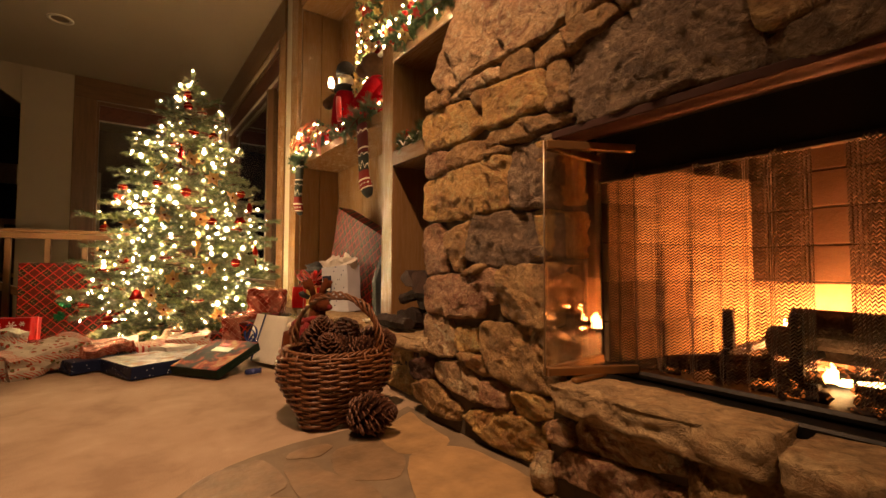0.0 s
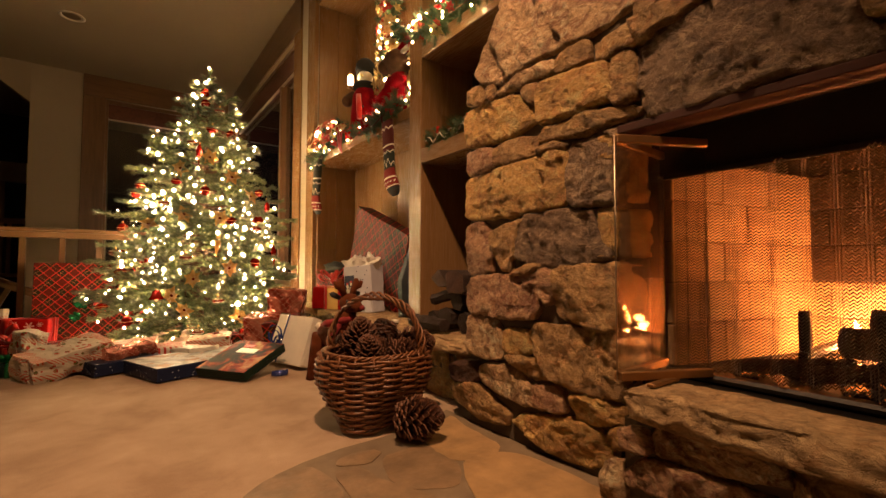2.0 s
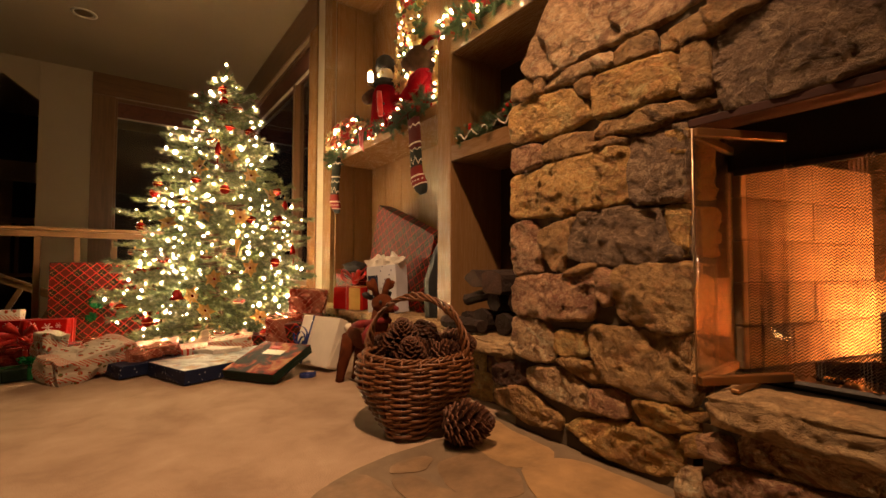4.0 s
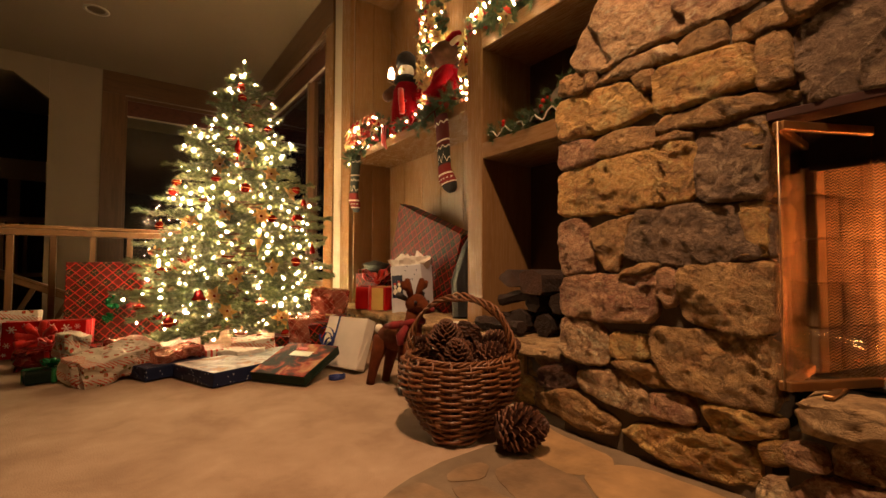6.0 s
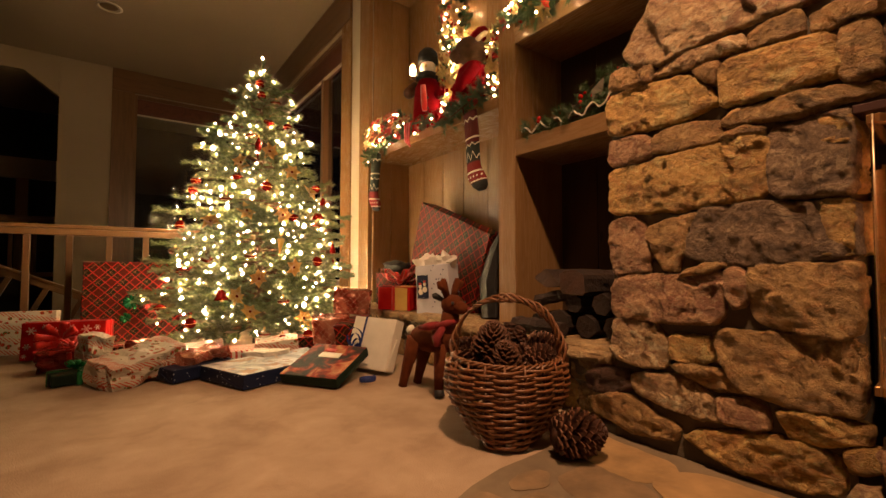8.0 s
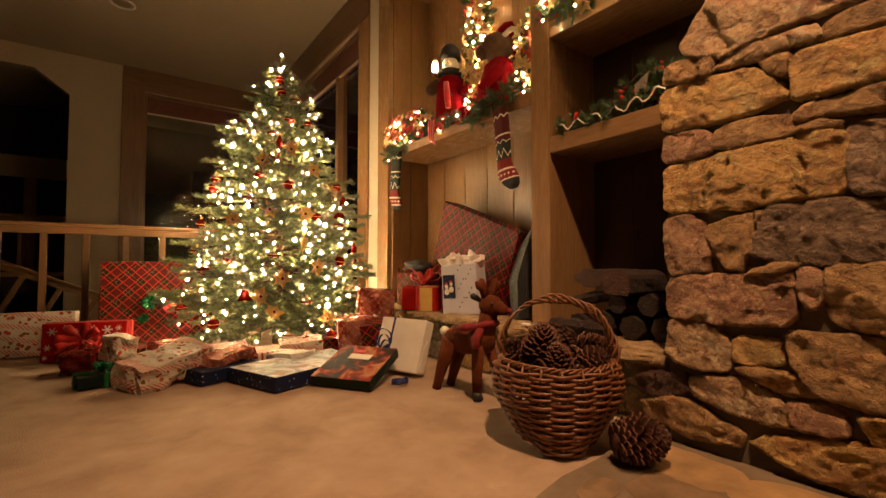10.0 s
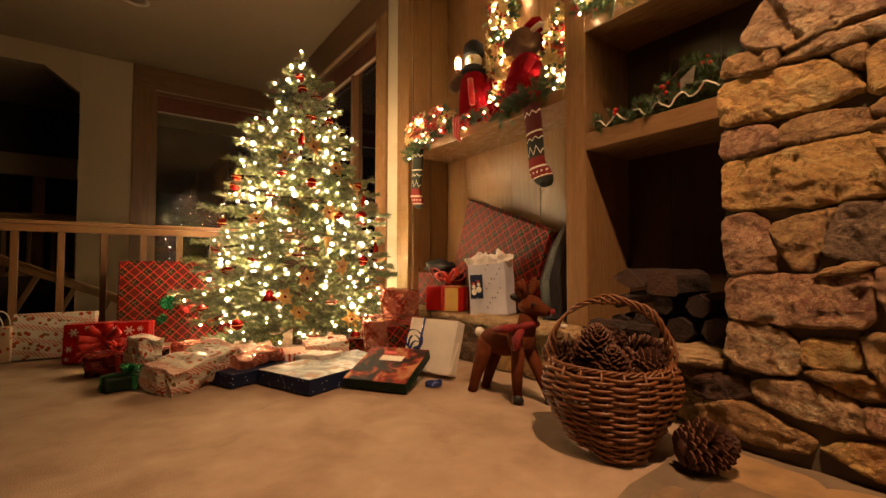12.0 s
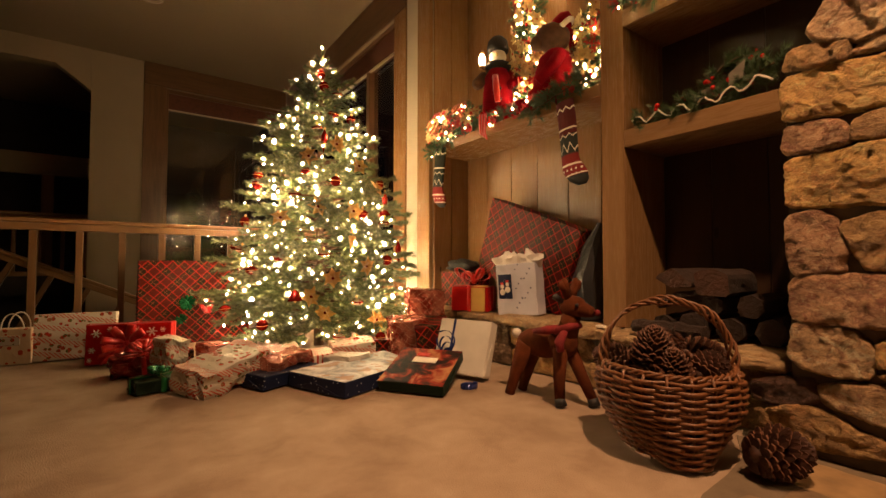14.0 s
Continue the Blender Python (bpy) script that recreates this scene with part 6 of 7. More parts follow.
S().box((0.0, 0.05, 0.0565), (0.13, 0.05, 0.003), M_WHITE_STRIPE, 0.001).part("printed_panel", book, "pale panel printed on the lid")
S().box((-0.03, 0.105, 0.0563), (0.07, 0.03, 0.003), M_RIBBON_RED, 0.001).part("printed_panel", book, "red shape printed on the lid")
white = gift("gift_box", "white card box with blue foil ribbon, leaning on the ledge", (0.33, 0.075, 0.30), P_WHITE, pose(0.676, 2.863, 0.0145, -20, 0, -70), 18, slack=0.002)
band(S(), [(-0.065, -0.040, 0.0), (-0.065, -0.041, 0.30)], (0.014, 0, 0), M_RIBBON_BLUE).part("ribbon", white, "blue foil ribbon")
curls = S()
for k in range(4):
    r = 0.03 + 0.008 * k
    band(curls, [(-0.065 + r * math.cos(a * 1.0 + k), -0.075 - 0.012 * k + 0.02 * math.sin(a * 0.7), 0.10 + 0.02 * k + r * math.sin(a + k)) for a in [0.35 * i for i in range(17)]], (0.004, 0.012, 0), M_RIBBON_BLUE)
band(curls, [(-0.065, -0.06, 0.13), (-0.07, -0.09, 0.08), (-0.06, -0.10, 0.03), (-0.065, -0.09, 0.006)], (0.014, 0.004, 0), M_RIBBON_BLUE)
curls.part("bow", white, "curled blue foil ribbon")
coil = S()
band(coil, [(0.045 * math.cos(a), 0.038 * math.sin(a), 0.008 + 0.0012 * a) for a in [0.42 * i for i in range(32)]], (0, 0, 0.014), M_RIBBON_BLUE, 0.0015)
coil.thing("ribbon_coil", "coil of blue foil ribbon on the carpet", "ribbon", m=pose(0.575, 2.655, 0.0))
gift("gift", "candy-striped box pushed under the lowest boughs", (0.30, 0.22, 0.10), P_STRIPE, pose(0.10, 3.52, 0, 0, 3, 14), 31)
gift("gift", "white printed parcel under the lowest boughs", (0.26, 0.20, 0.13), P_SANTA, pose(0.36, 3.56, 0, 2, -5, -12), 32, slack=0.014)
gift("gift", "crumpled red foil parcel under the boughs", (0.24, 0.18, 0.12), P_FOIL, pose(-0.34, 3.98, 0, 3, 4, 20), 33, slack=0.024)
gift("gift", "red plaid parcel under the boughs", (0.26, 0.22, 0.12), P_PLAID, pose(0.58, 3.66, 0, 0, 0, -24), 34)
M_CELLO = mottled("dark_red_cellophane", (0.17, 0.010, 0.009), 0.16, 0.0, spread=0.4, scale=18, fine=50, bump=0.6, distance=0.01)
gift("gift", "crumpled dark red cellophane parcel with ribbon", (0.31, 0.20, 0.11), M_CELLO, pose(-0.72, 3.97, 0, 3, -4, -6), 35, None, M_RIBBON_RED, "red ribbon", 0.034, 0.06)
gift("gift", "white tissue parcel under the lowest boughs", (0.22, 0.18, 0.09), P_WHITE, pose(0.24, 3.36, 0.0, -3, 3, 30), 36, slack=0.02)
gift("gift", "dark red plaid box by the ledge", (0.22, 0.24, 0.24), P_PLAID, pose(0.80, 3.27, 0.02, 6, -8, -30), 19)
gift("gift", "red foil box by the tree", (0.24, 0.24, 0.27), P_FOIL, pose(0.70, 3.42, 0, 4, -6, -20), 20, slack=0.02)
gift("gift", "crinkled red foil package stacked on a box", (0.25, 0.20, 0.17), P_FOIL, pose(0.86, 3.50, 0.27, 3, 4, -24), 21, slack=0.022)

# ---- on the stone bench ----
BENCH = 0.30
gift("gift", "huge tilted box in red and green plaid paper on the ledge", (0.84, 0.12, 0.56), P_PLAID, pose(1.44, 3.16, 0.44, 0, 0, -90) @ pose(0, 0, 0, 0, 20, 0), 22)
golden = gift("gift", "red box with a wide gold band and big red bow", (0.27, 0.17, 0.165), P_SNOW, pose(1.16, 3.32, BENCH, 0, 0, -62), 23, None, M_RIBBON_RED, "red ribbon", 0.006, 0.14)
S().box((0.065, -0.089, 0.083), (0.10, 0.004, 0.16), P_GOLD, 0.001).part("gold_band", golden, "wide gold paper band")
S().box((0.065, 0.0, 0.170), (0.10, 0.17, 0.004), P_GOLD, 0.001).part("gold_band", golden, "wide gold paper band")
gift("gift", "dark plaid box behind the gold one", (0.30, 0.22, 0.26), P_PLAID, pose(1.32, 3.62, BENCH, 0, 0, -80), 24)
sack = base("gift_bag", pose(1.235, 2.93, BENCH, 0, -4, -72), "pale blue gift bag with a snowman picture and white tissue", "present", GIFTS)
wrapped((0.275, 0.12, 0.325), P_LILAC, 25, slack=0.005).part("bag", sack)
rnd = random.Random(9)
for k in range(16):
    x, h = rnd.uniform(-0.12, 0.12), rnd.uniform(0.36, 0.43)
    S().tube([(x, rnd.uniform(-0.03, 0.03), 0.31), (x + rnd.uniform(-0.02, 0.02), rnd.uniform(-0.03, 0.03), 0.36), (x + rnd.uniform(-0.03, 0.03), rnd.uniform(-0.03, 0.03), h)], [0.03, 0.045, 0.006], M_TISSUE, 7, smooth=False).part("tissue", sack, "crumpled white tissue paper")
S().box((-0.075, -0.064, 0.185), (0.095, 0.003, 0.155), P_NAVY, 0.001).part("picture", sack, "blue printed picture")
snowman = S()
for x, z, r in ((-0.095, 0.15, 0.02), (-0.095, 0.185, 0.014), (-0.058, 0.165, 0.02), (-0.058, 0.20, 0.013)):
    snowman.ball((x, -0.0655, z), (r, 0.002, r), M_FLEECE, 8, 12)
snowman.box((-0.095, -0.0665, 0.205), (0.02, 0.003, 0.014), M_RIBBON_RED, 0)
snowman.box((-0.058, -0.0665, 0.218), (0.02, 0.003, 0.014), M_RIBBON_RED, 0)
snowman.part("printed_snowman", sack, "printed white snowmen in red hats")
for k in range(14):
    S().ball((0.0 + 0.02 * (k % 6), -0.063, 0.05 + 0.02 * k + 0.01 * (k % 3)), (0.005, 0.002, 0.005), M_RIBBON_BLUE, 5, 8).part("printed_star", sack)
M_PLASTIC = mottled("black_plastic", (0.010, 0.010, 0.012), 0.45, spread=0.2, scale=14, bump=0.4, distance=0.01)
sackb = S().tube([(0, 0, 0.0), (0.02, 0.03, 0.22), (0.05, 0.0, 0.42), (0.07, -0.03, 0.56)], [0.09, 0.10, 0.075, 0.03], M_PLASTIC, 12, smooth=False)
sackb.thing("black_bag", "black plastic bag slumped against the shelf post", "bag", m=pose(1.36, 2.50, BENCH, 0, 0, 0))
S().ball((0, 0, 0.045), (0.11, 0.15, 0.05), M_PLASTIC, 12, 18, wobble=0.5).thing("dark_pouch", "dark crumpled pouch on a plaid box", "bag", m=pose(1.34, 3.66, BENCH + 0.262))
S().box((0, 0, 0.007), (0.03, 0.045, 0.014), M_WHITE_STRIPE, 0.003).thing("candle_holder", "small white dish on the ledge", "dish", m=pose(1.10, 2.26, BENCH + 0.006))

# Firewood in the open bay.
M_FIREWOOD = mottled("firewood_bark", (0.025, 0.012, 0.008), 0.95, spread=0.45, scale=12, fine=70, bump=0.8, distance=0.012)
for a, b, r in (((1.16, 1.56, 0.36), (1.56, 1.58, 0.36), 0.055), ((1.15, 1.70, 0.355), (1.55, 1.70, 0.355), 0.052), ((1.14, 1.84, 0.36), (1.55, 1.86, 0.36), 0.056),
                ((1.16, 1.98, 0.35), (1.55, 2.0, 0.35), 0.045), ((1.17, 1.63, 0.455), (1.55, 1.64, 0.455), 0.050), ((1.16, 1.77, 0.452), (1.55, 1.78, 0.452), 0.045),
                ((1.20, 2.02, 0.445), (1.22, 1.72, 0.52), 0.03), ((1.10, 2.08, 0.335), (1.08, 1.76, 0.345), 0.034)):
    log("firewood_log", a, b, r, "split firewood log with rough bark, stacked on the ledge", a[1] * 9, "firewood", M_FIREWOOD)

M_SPLIT = mottled("split_firewood", (0.060, 0.024, 0.013), 0.85, spread=0.35, scale=16, fine=80, bump=0.7, distance=0.01)


def billet(outline, x0, x1, m, label):
    """A split billet: a wedge-shaped end drawn out along the grain, its edges splintered."""
    ring = smooth_outline(outline, 22, 1, 0.9)
    s, n = S(), len(ring)
    verts = []
    for i in range(7):
        x = x0 + (x1 - x0) * i / 6
        verts += [(x, p.x * (1 + 0.05 * noise.noise(Vector((i * 0.8, k, 2)))) + 0.006 * noise.noise(Vector((k * 1.7, i * 0.5, 7))), p.y + 0.006 * noise.noise(Vector((i * 0.6, k * 1.3, 4)))) for k, p in enumerate(ring)]
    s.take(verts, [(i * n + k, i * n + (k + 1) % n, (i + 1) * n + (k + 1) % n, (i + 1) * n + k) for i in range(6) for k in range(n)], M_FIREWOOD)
    s.take(verts, [tuple(range(n))[::-1], tuple(range(6 * n, 7 * n))], M_SPLIT)
    s.thing("firewood_log", label, "log", "firewood", m=m)


billet([(-0.065, -0.055), (0.06, -0.05), (0.07, 0.045), (-0.01, 0.06), (-0.06, 0.035)], 0.0, 0.36, pose(1.14, 1.76, 0.545, 0, 0, 4), "thick split billet with a square end, on top of the pile")
billet([(-0.10, -0.01), (0.0, -0.045), (0.10, -0.02), (0.02, 0.045)], 0.0, 0.38, pose(1.17, 1.93, 0.56, 12, 0, -8), "flat wedge of split firewood on top of the pile")

# ---- on the shelves ----
SHELF = 1.60
M_BERRY = mottled("red_berry", (0.50, 0.015, 0.012), 0.25, spread=0.2)
M_POINSETTIA = mottled("red_silk_petal", (0.50, 0.035, 0.025), 0.55, spread=0.3, scale=30)
M_RAFFIA = mottled("gold_silk_petal", (0.66, 0.52, 0.22), 0.5, spread=0.3, scale=30)
garland_bulb = Shape().ball((0, 0, 0), (0.0048, 0.0048, 0.0070), M_SHELF_BULB, 5, 7).mesh("bulb")


def petals(shape, at, r, material, facing, rnd):
    """A small silk flower: six pointed petals round a bead."""
    turn = Vector(facing).to_track_quat("Z", "Y").to_matrix().to_4x4()
    m = Matrix.Translation(at) @ turn
    for k in range(6):
        a = 60 * k + rnd.uniform(-8, 8)
        leaf = [(0, 0, 0), (r * 0.45, r * 0.28, r * 0.12), (r, 0, r * 0.05), (r * 0.45, -r * 0.28, r * 0.12), (r * 0.5, 0, -0.004)]
        shape.take(leaf, [(0, 1, 4), (1, 2, 4), (2, 3, 4), (3, 0, 4), (0, 3, 2, 1)], material, False, m @ pose(0, 0, 0, 0, 0, a) @ pose(0, 0, 0, 0, -rnd.uniform(5, 30), 0))
    shape.ball(at, r * 0.14, M_GOLD_SHINE, 5, 7, None)


def garland(name, label, path, radius, seed, bulbs=0, flowers=0, berries=0, density=1100, gold=0):
    """Fir garland along a path, with its own lights, silk flowers and berries as parts."""
    rnd, rng = random.Random(seed), np.random.default_rng(seed)
    ob = base(name, label=label, category="garland")
    path = [Vector(p) for p in path]
    twigs = []
    lengths = [(b - a).length for a, b in zip(path, path[1:])]

    def point(f):
        want = f * sum(lengths)
        for a, b, w in zip(path, path[1:], lengths):
            if want <= w:
                return a + (b - a) * (want / w), (b - a) / w
            want -= w
        return path[-1], (path[-1] - path[-2]).normalized()

    count = int(sum(lengths) / 0.009)
    for k in range(count):
        p, way = point(k / count)
        out = Vector((rnd.gauss(0, 1), rnd.gauss(0, 1), rnd.gauss(0.15, 1)))
        out = (out - way * out.dot(way)).normalized()
        end = p + (out * rnd.uniform(0.6, 1.15) + way * rnd.uniform(-0.7, 0.7)) * radius
        twigs.append((np.array(p), np.array(end)))
    v, f = needles(twigs, rng, density, 0.042, 0.0038)
    tagged(joined("needles", v, f, M_GARLAND, ob), kind="stuff")
    S().tube(path, 0.005, M_TRUNK, 5).part("stem", ob)

    def outer(share=0.9):
        p, way = point(rnd.random())
        out = Vector((-abs(rnd.gauss(0.5, 0.6)), rnd.gauss(-0.3, 0.7), rnd.gauss(0.2, 0.7)))
        out = (out - way * out.dot(way)).normalized()
        return p + out * radius * share * rnd.uniform(0.7, 1.1), out

    for k in range(bulbs):
        b = new("bulb", garland_bulb)
        b.parent, b.location = ob, outer(0.95)[0]
    for k in range(flowers + gold):
        p, out = outer(0.85)
        s = S()
        petals(s, p, rnd.uniform(0.028, 0.045) if k < flowers else rnd.uniform(0.036, 0.062), M_POINSETTIA if k < flowers else M_RAFFIA, out, rnd)
        s.part("silk_flower", ob, "red silk poinsettia" if k < flowers else "gold silk flower")
    for k in range(berries):
        S().ball(outer(0.85)[0], rnd.uniform(0.008, 0.013), M_BERRY, 7, 9).part("berry", ob, "glossy red berry")
    return ob


garland("fir_garland", "lit fir garland with red flowers draped along the shelf", [(1.27, 3.92, 1.63), (1.22, 3.82, 1.62), (1.23, 3.6, 1.65), (1.24, 3.3, 1.64), (1.235, 2.9, 1.625), (1.24, 2.6, 1.64), (1.27, 2.37, 1.65)], 0.052, 31, 10, 30, 30, 900)
garland("fir_garland", "dark fir sprig over the hanging stocking", [(1.20, 2.82, 1.57), (1.185, 2.62, 1.60), (1.22, 2.42, 1.66)], 0.075, 37, 0, 0, 0, 1300)
garland("fir_garland", "dark fir sprig at the end of the shelf", [(1.21, 3.94, 1.55), (1.18, 3.82, 1.545), (1.19, 3.62, 1.58)], 0.07, 38, 4, 2, 0, 1300)
garland("fir_garland", "bushy lit mound of fir, red flowers and bows on the shelf", [(1.26, 3.90, 1.66), (1.27, 3.70, 1.74), (1.29, 3.55, 1.72), (1.32, 3.46, 1.66)], 0.130, 32, 24, 30, 12, 1200, 24)
garland("lit_wreath_tree", "slim lit tree of fir, red and gold flowers on the shelf", [(1.555, 3.17, 1.605), (1.555, 3.17, 2.0), (1.555, 3.16, 2.4), (1.56, 3.15, 2.75), (1.57, 3.15, 2.97)], 0.125, 33, 62, 40, 24, 1300, 80)
garland("fir_garland", "lit fir sprig with gold flowers by the post", [(1.49, 2.60, 1.62), (1.49, 2.60, 1.85), (1.50, 2.59, 2.05), (1.51, 2.57, 2.22)], 0.105, 34, 34, 16, 8, 1200, 34)
garland("fir_garland", "lit fir garland along the upper shelf", [(1.20, 2.18, 1.955), (1.18, 2.0, 1.95), (1.19, 1.8, 1.95), (1.22, 1.62, 1.97)], 0.09, 35, 18, 8, 6, 1300, 6)
garland("fir_garland", "unlit fir garland with red berries on the lower shelf", [(1.27, 2.17, 1.335), (1.26, 2.0, 1.345), (1.27, 1.8, 1.35), (1.28, 1.66, 1.40), (1.30, 1.55, 1.46)], 0.058, 36, 0, 0, 9)
garland("fir_wreath", "small dark fir wreath with red berries standing on the shelf", [(1.36 + 0.03 * math.sin(a), 1.74 + 0.10 * math.cos(a), 1.455 + 0.10 * math.sin(a)) for a in [0.524 * k for k in range(13)]], 0.045, 39, 0, 0, 9)
cord = S().tube([(1.235, 2.16 - 0.60 * k / 40, 1.345 + 0.02 * math.sin(k * 0.9) + 0.0022 * max(0, k - 24) + 0.004 * math.sin(k * 2.3)) for k in range(41)], 0.0042, M_WHITE_STRIPE, 6)
cord.thing("white_cord", "loose white cord trailing over the shelf garland", "cord")
M_GREY_LEAF = mottled("grey_felt_leaf", (0.16, 0.14, 0.105), 0.8, spread=0.25, scale=20)
for y, z, turn in ((1.72, 1.43, 30), (1.88, 1.40, 60)):
    leaf = S().take([(0, 0, 0), (0.03, 0.0, 0.05), (0.0, 0.0, 0.12), (-0.03, 0, 0.05), (0, 0.012, 0.06)], [(0, 1, 4), (1, 2, 4), (2, 3, 4), (3, 0, 4), (0, 3, 2, 1)], M_GREY_LEAF)
    leaf.thing("felt_leaf", "grey felt leaf tucked into the garland", "leaf", m=pose(1.245, y, z - 0.05, 0, turn, -80))
ribbon = S()
for k in range(3):
    band(ribbon, [(1.165 - 0.008 * k, 3.20 + 0.02 * k, 1.66), (1.15, 3.185 + 0.03 * k, 1.60), (1.155, 3.20 + 0.022 * k, 1.53), (1.15, 3.17 + 0.025 * k, 1.47 + 0.02 * k)], (0.004, 0.026, 0.004), M_RIBBON_RED)
ribbon.thing("red_ribbon", "red ribbon hanging from the shelf garland", "ribbon")

# Stuffed figures.
M_COAT = mottled("red_felt", (0.22, 0.003, 0.010), 0.95, spread=0.2, scale=14, fine=220, bump=0.5, Specular_IOR_Level=0.1)
M_BROWN = mottled("brown_plush", (0.085, 0.042, 0.02), 0.95, spread=0.3, scale=20, fine=240, bump=0.7)
M_FUR = mottled("black_fur", (0.012, 0.010, 0.009), 0.9, spread=0.3, scale=30, fine=200, bump=0.8)
left = S()
left.lathe([(0.001, 0.0), (0.105, 0.0), (0.118, 0.06), (0.115, 0.26), (0.102, 0.42), (0.06, 0.50), (0.02, 0.53)], M_COAT, 20)
left.ball((0, 0, 0.580), (0.064, 0.064, 0.064), M_FLEECE, 12, 16)
left.lathe([(0.070, 0.618), (0.080, 0.622), (0.083, 0.65), (0.075, 0.70), (0.045, 0.733), (0.001, 0.745)], M_FUR, 18)
left.tube([(-0.10, 0.02, 0.45), (-0.15, -0.03, 0.38), (-0.12, -0.10, 0.36)], [0.045, 0.045, 0.035], M_BROWN, 10)
left.tube([(0.10, 0.02, 0.45), (0.15, -0.03, 0.36), (0.10, -0.10, 0.33)], [0.045, 0.045, 0.035], M_COAT, 10)
left.tube([(-0.01, -0.115, 0.40), (0.0, -0.125, 0.30), (0.01, -0.135, 0.20)], [0.02, 0.024, 0.02], M_RIBBON_RED, 8)
left.tube([(0.075 * math.cos(a), 0.075 * math.sin(a), 0.505) for a in [k * 0.524 for k in range(12)]], 0.028, M_FUR, 8, True)
for z in (0.14, 0.22, 0.30):
    left.ball((0.03, -0.128 + 0.02 * z, z), 0.010, M_INK, 6, 8)
left.ball((0, -0.066, 0.575), (0.012, 0.03, 0.012), M_RAFFIA, 6, 8)
left.thing("stuffed_snowman", "stuffed snowman in a red coat and black fur hat", "figure", m=pose(1.43, 3.36, SHELF + 0.002, 0, 0, -48))
lantern = base("lantern", pose(1.325, 3.42, SHELF + 0.50) @ Matrix.Scale(0.9, 4), "small lit lantern held up by the snowman", "lantern")
S().lathe([(0.001, 0.0), (0.03, 0.0), (0.03, 0.012), (0.001, 0.014)], M_BRASS, 12).part("foot", lantern)
S().lathe([(0.012, 0.0145), (0.023, 0.03), (0.027, 0.07), (0.02, 0.105), (0.008, 0.115)], M_GLOBE, 12).part("globe", lantern, "glowing warm globe")
S().lathe([(0.018, 0.116), (0.026, 0.12), (0.004, 0.15)], M_BRASS, 12).part("cap", lantern)
S().tube([(0.0, 0.0, 0.0), (0.03, -0.03, -0.03), (0.07, -0.08, -0.05)], 0.006, M_BROWN, 6).part("stem", lantern)
right = S()
right.lathe([(0.001, 0.0), (0.15, 0.0), (0.165, 0.08), (0.15, 0.24), (0.11, 0.38), (0.06, 0.43), (0.02, 0.45)], M_COAT, 20)
right.ball((0.0, -0.02, 0.52), (0.098, 0.115, 0.098), M_BROWN, 14, 18)
right.ball((0.0, -0.12, 0.485), (0.055, 0.05, 0.05), M_BROWN, 10, 14)
right.tube([(0, 0.03, 0.575), (0.0, 0.045, 0.63), (0.0, 0.06, 0.66), (0.01, 0.09, 0.68)], [0.082, 0.062, 0.045, 0.02], M_COAT, 14)
right.tube([(0.0, 0.085, 0.56), (0.01, 0.115, 0.50), (0.01, 0.12, 0.44), (0.01, 0.115, 0.41)], [0.028, 0.036, 0.032, 0.012], M_COAT, 10)
right.tube([(0.092 * math.cos(a), 0.05 + 0.05 * math.sin(a), 0.585 + 0.04 * math.sin(a)) for a in [k * 0.524 for k in range(12)]], 0.018, M_FLEECE, 8, True)
for s in (-1, 1):
    right.tube([(s * 0.07, -0.08, 0.06), (s * 0.08, -0.20, 0.05), (s * 0.085, -0.27, 0.03)], [0.05, 0.045, 0.04], M_COAT, 10)
    right.tube([(s * 0.11, 0.0, 0.36), (s * 0.15, -0.06, 0.26), (s * 0.12, -0.14, 0.18)], [0.045, 0.042, 0.035], M_COAT, 10)
right.thing("stuffed_bear", "stuffed brown bear in a red coat and santa hat", "figure", m=pose(1.46, 2.83, SHELF + 0.002, 0, 0, -128))


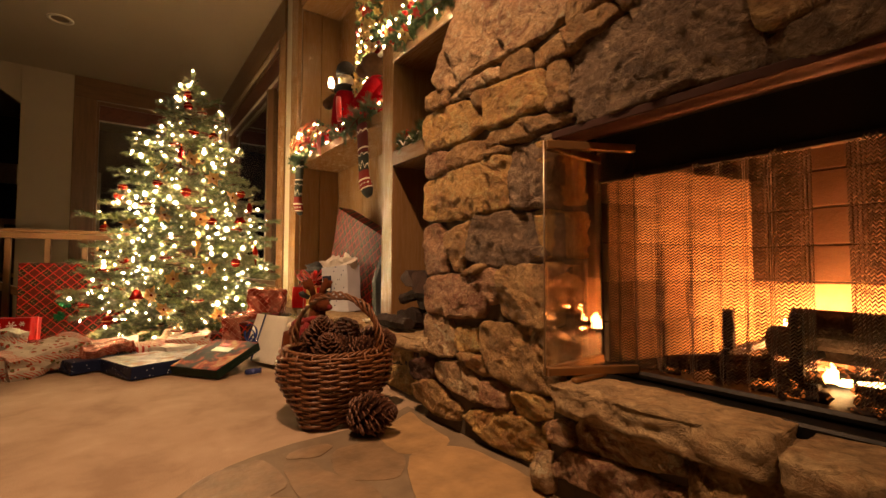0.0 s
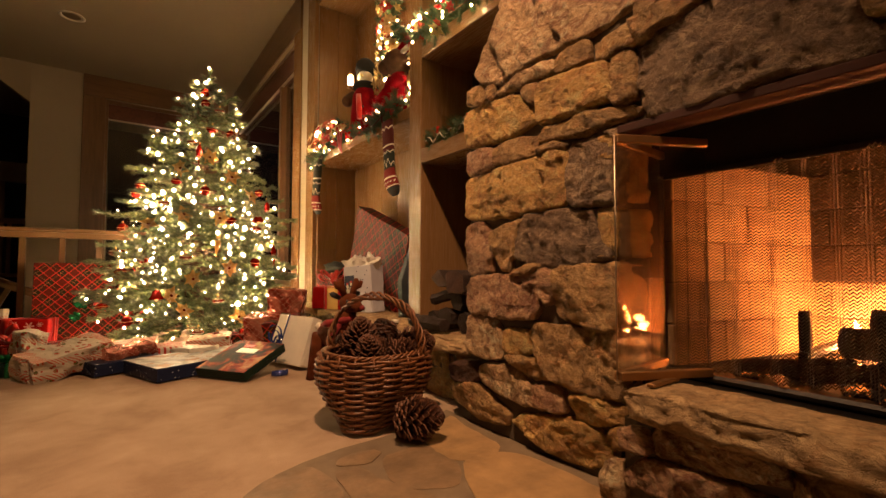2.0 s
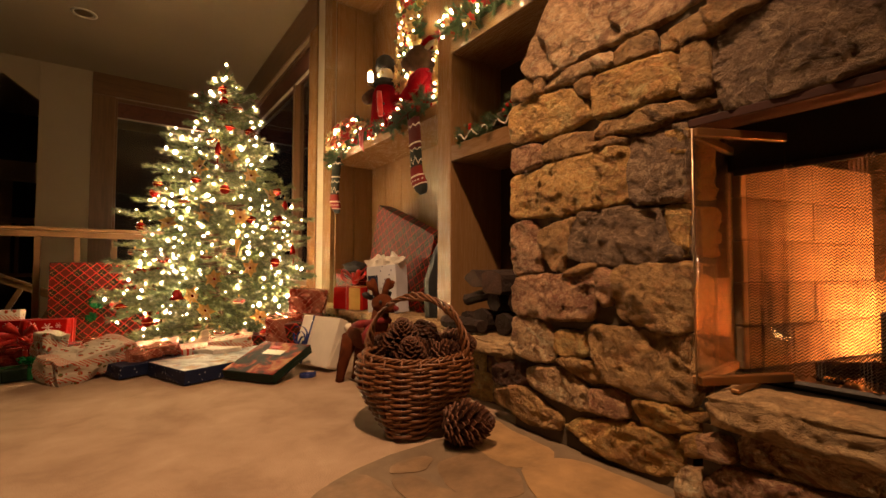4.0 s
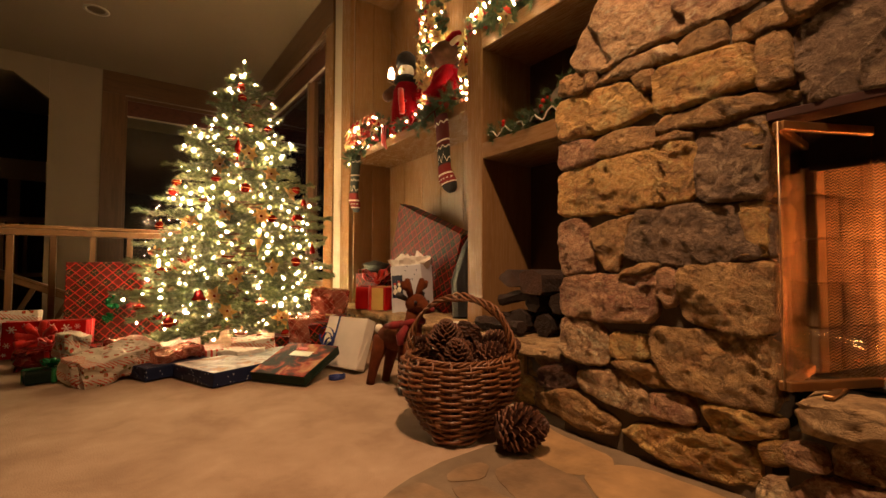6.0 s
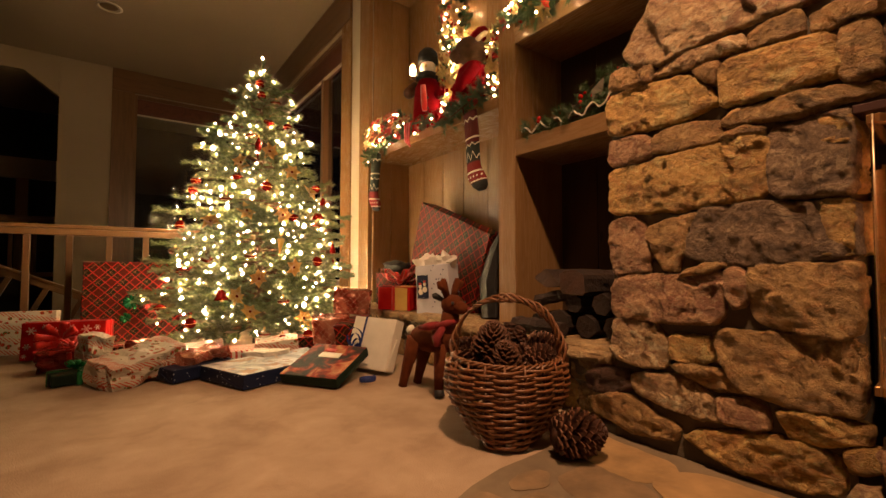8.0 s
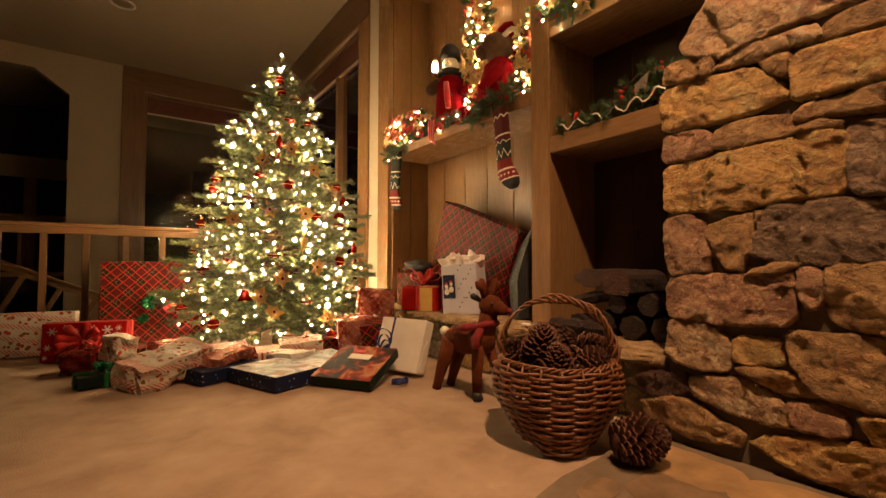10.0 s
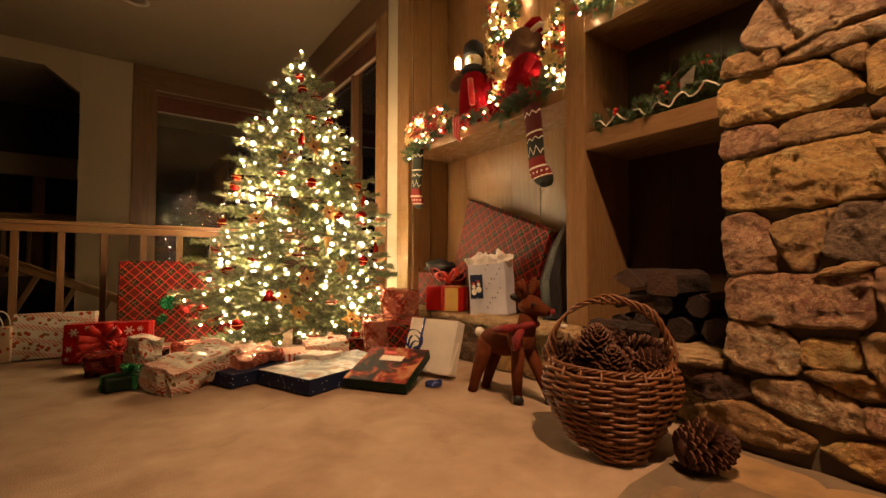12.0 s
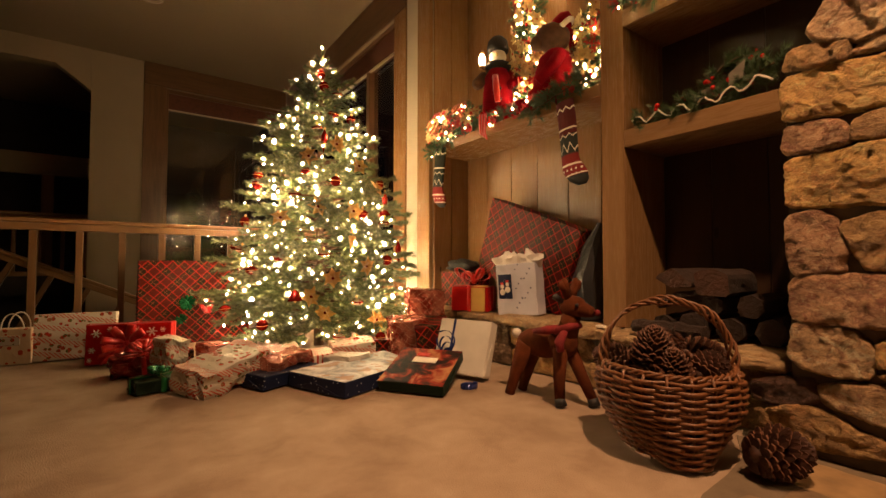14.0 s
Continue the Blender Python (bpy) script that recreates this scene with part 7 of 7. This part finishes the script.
# Stockings.
def stocking_material(name, high, low):
    n = Nodes(name)
    x, y, z = n.axes()
    tooth = n.math("PINGPONG", n.math("DIVIDE", y, 0.022), 1.0)
    tone = n.ramp(n.math("DIVIDE", n.math("ADD", z, 0.5), 0.5), (0.0, (0.02, 0.022, 0.02)), (0.115, (0.02, 0.022, 0.02)), (0.12, low), (0.36, low), (0.385, (0.02, 0.03, 0.022)), (0.6, (0.02, 0.03, 0.022)), (0.605, high), (1.0, high))
    for at, swing, thick in ((-0.06, 0.022, 0.010), (-0.165, 0.0, 0.010), (-0.215, 0.020, 0.007), (-0.30, 0.05, 0.010), (-0.375, 0.0, 0.012), (-0.435, 0.0, 0.006)):
        level = n.math("SUBTRACT", n.math("SUBTRACT", z, at), n.math("MULTIPLY", tooth, swing))
        tone = n.mix(n.math("LESS_THAN", n.math("ABSOLUTE", level), thick / 2), tone, (0.72, 0.64, 0.50))
    dots = n.math("LESS_THAN", n.math("ADD", n.math("ABSOLUTE", n.math("SUBTRACT", n.math("FRACT", n.math("DIVIDE", y, 0.03)), 0.5)), n.math("ABSOLUTE", n.math("SUBTRACT", n.math("FRACT", n.math("DIVIDE", z, 0.03)), 0.5))), 0.26)
    low = n.math("MULTIPLY", dots, n.math("LESS_THAN", n.math("ABSOLUTE", n.math("ADD", z, 0.405)), 0.03))
    tone = n.mix(low, tone, (0.72, 0.64, 0.50))
    knit = n.add("ShaderNodeTexWave")
    n.put(n.place, knit.inputs["Vector"])
    knit.inputs["Scale"].default_value, knit.inputs["Distortion"].default_value = 130.0, 2.0
    n.bump(knit.outputs[1], 0.5, 0.004)
    return n.finish(tone, 0.95)


M_KNIT = stocking_material("fair_isle_knit", (0.095, 0.012, 0.012), (0.20, 0.014, 0.012))
M_KNIT_GREEN = stocking_material("green_fair_isle_knit", (0.028, 0.035, 0.022), (0.20, 0.014, 0.012))


def stocking(label, m, size=1.0, knit=M_KNIT):
    ob = base("stocking", m, label, "stocking", "stockings on the shelf")
    pts = [(0, 0, 0.0), (0, 0.003, -0.10), (0, 0.0, -0.22), (0, -0.004, -0.33), (0, 0.0, -0.385), (0, 0.028, -0.425), (0, 0.062, -0.462), (0, 0.088, -0.485)]
    s = S().tube([tuple(size * c for c in p) for p in pts], [size * r for r in (0.060, 0.060, 0.058, 0.057, 0.064, 0.062, 0.05, 0.02)], knit, 18, m=Matrix.Diagonal((0.42, 1, 1, 1)))
    s.part("sock", ob, "red, black and white patterned knit")
    S().tube([(0, -0.05 * size, 0.0), (0, -0.062 * size, 0.03), (0.01, -0.05 * size, 0.055), (0.012, -0.045 * size, 0.02)], 0.004, M_KNIT, 6).part("loop", ob)
    return ob


stocking("Fair Isle knit Christmas stocking hanging from the shelf", pose(1.195, 2.55, 1.55, 7, 0, 180))
stocking("green and red knit Christmas stocking at the end of the shelf", pose(1.185, 3.76, 1.545, -5, 0, 190), 0.95, M_KNIT_GREEN)
# Curled ribbons and netting in the shelf mound.
M_COPPER_NET = mottled("copper_net_ribbon", (0.42, 0.12, 0.045), 0.4, 0.5, spread=0.3, scale=60, fine=300, bump=0.6)
rnd = random.Random(77)
for k in range(16):
    y, z = rnd.uniform(3.45, 3.88), rnd.uniform(1.64, 1.82)
    s = S()
    r, deep = rnd.uniform(0.018, 0.040), rnd.uniform(1.13, 1.20)
    band(s, [(deep + 0.012 * math.sin(a), y + 0.006 * a + r * math.cos(a), z + r * math.sin(a)) for a in [0.5 * i for i in range(19)]], (0.018, 0.004, 0.006), M_COPPER_NET if k % 4 else M_RIBBON_RED)
    s.thing("ribbon_curl", "curl of copper net ribbon on the garland" if k % 4 else "curl of red ribbon on the garland", "ribbon", "ribbon curls on the shelf")
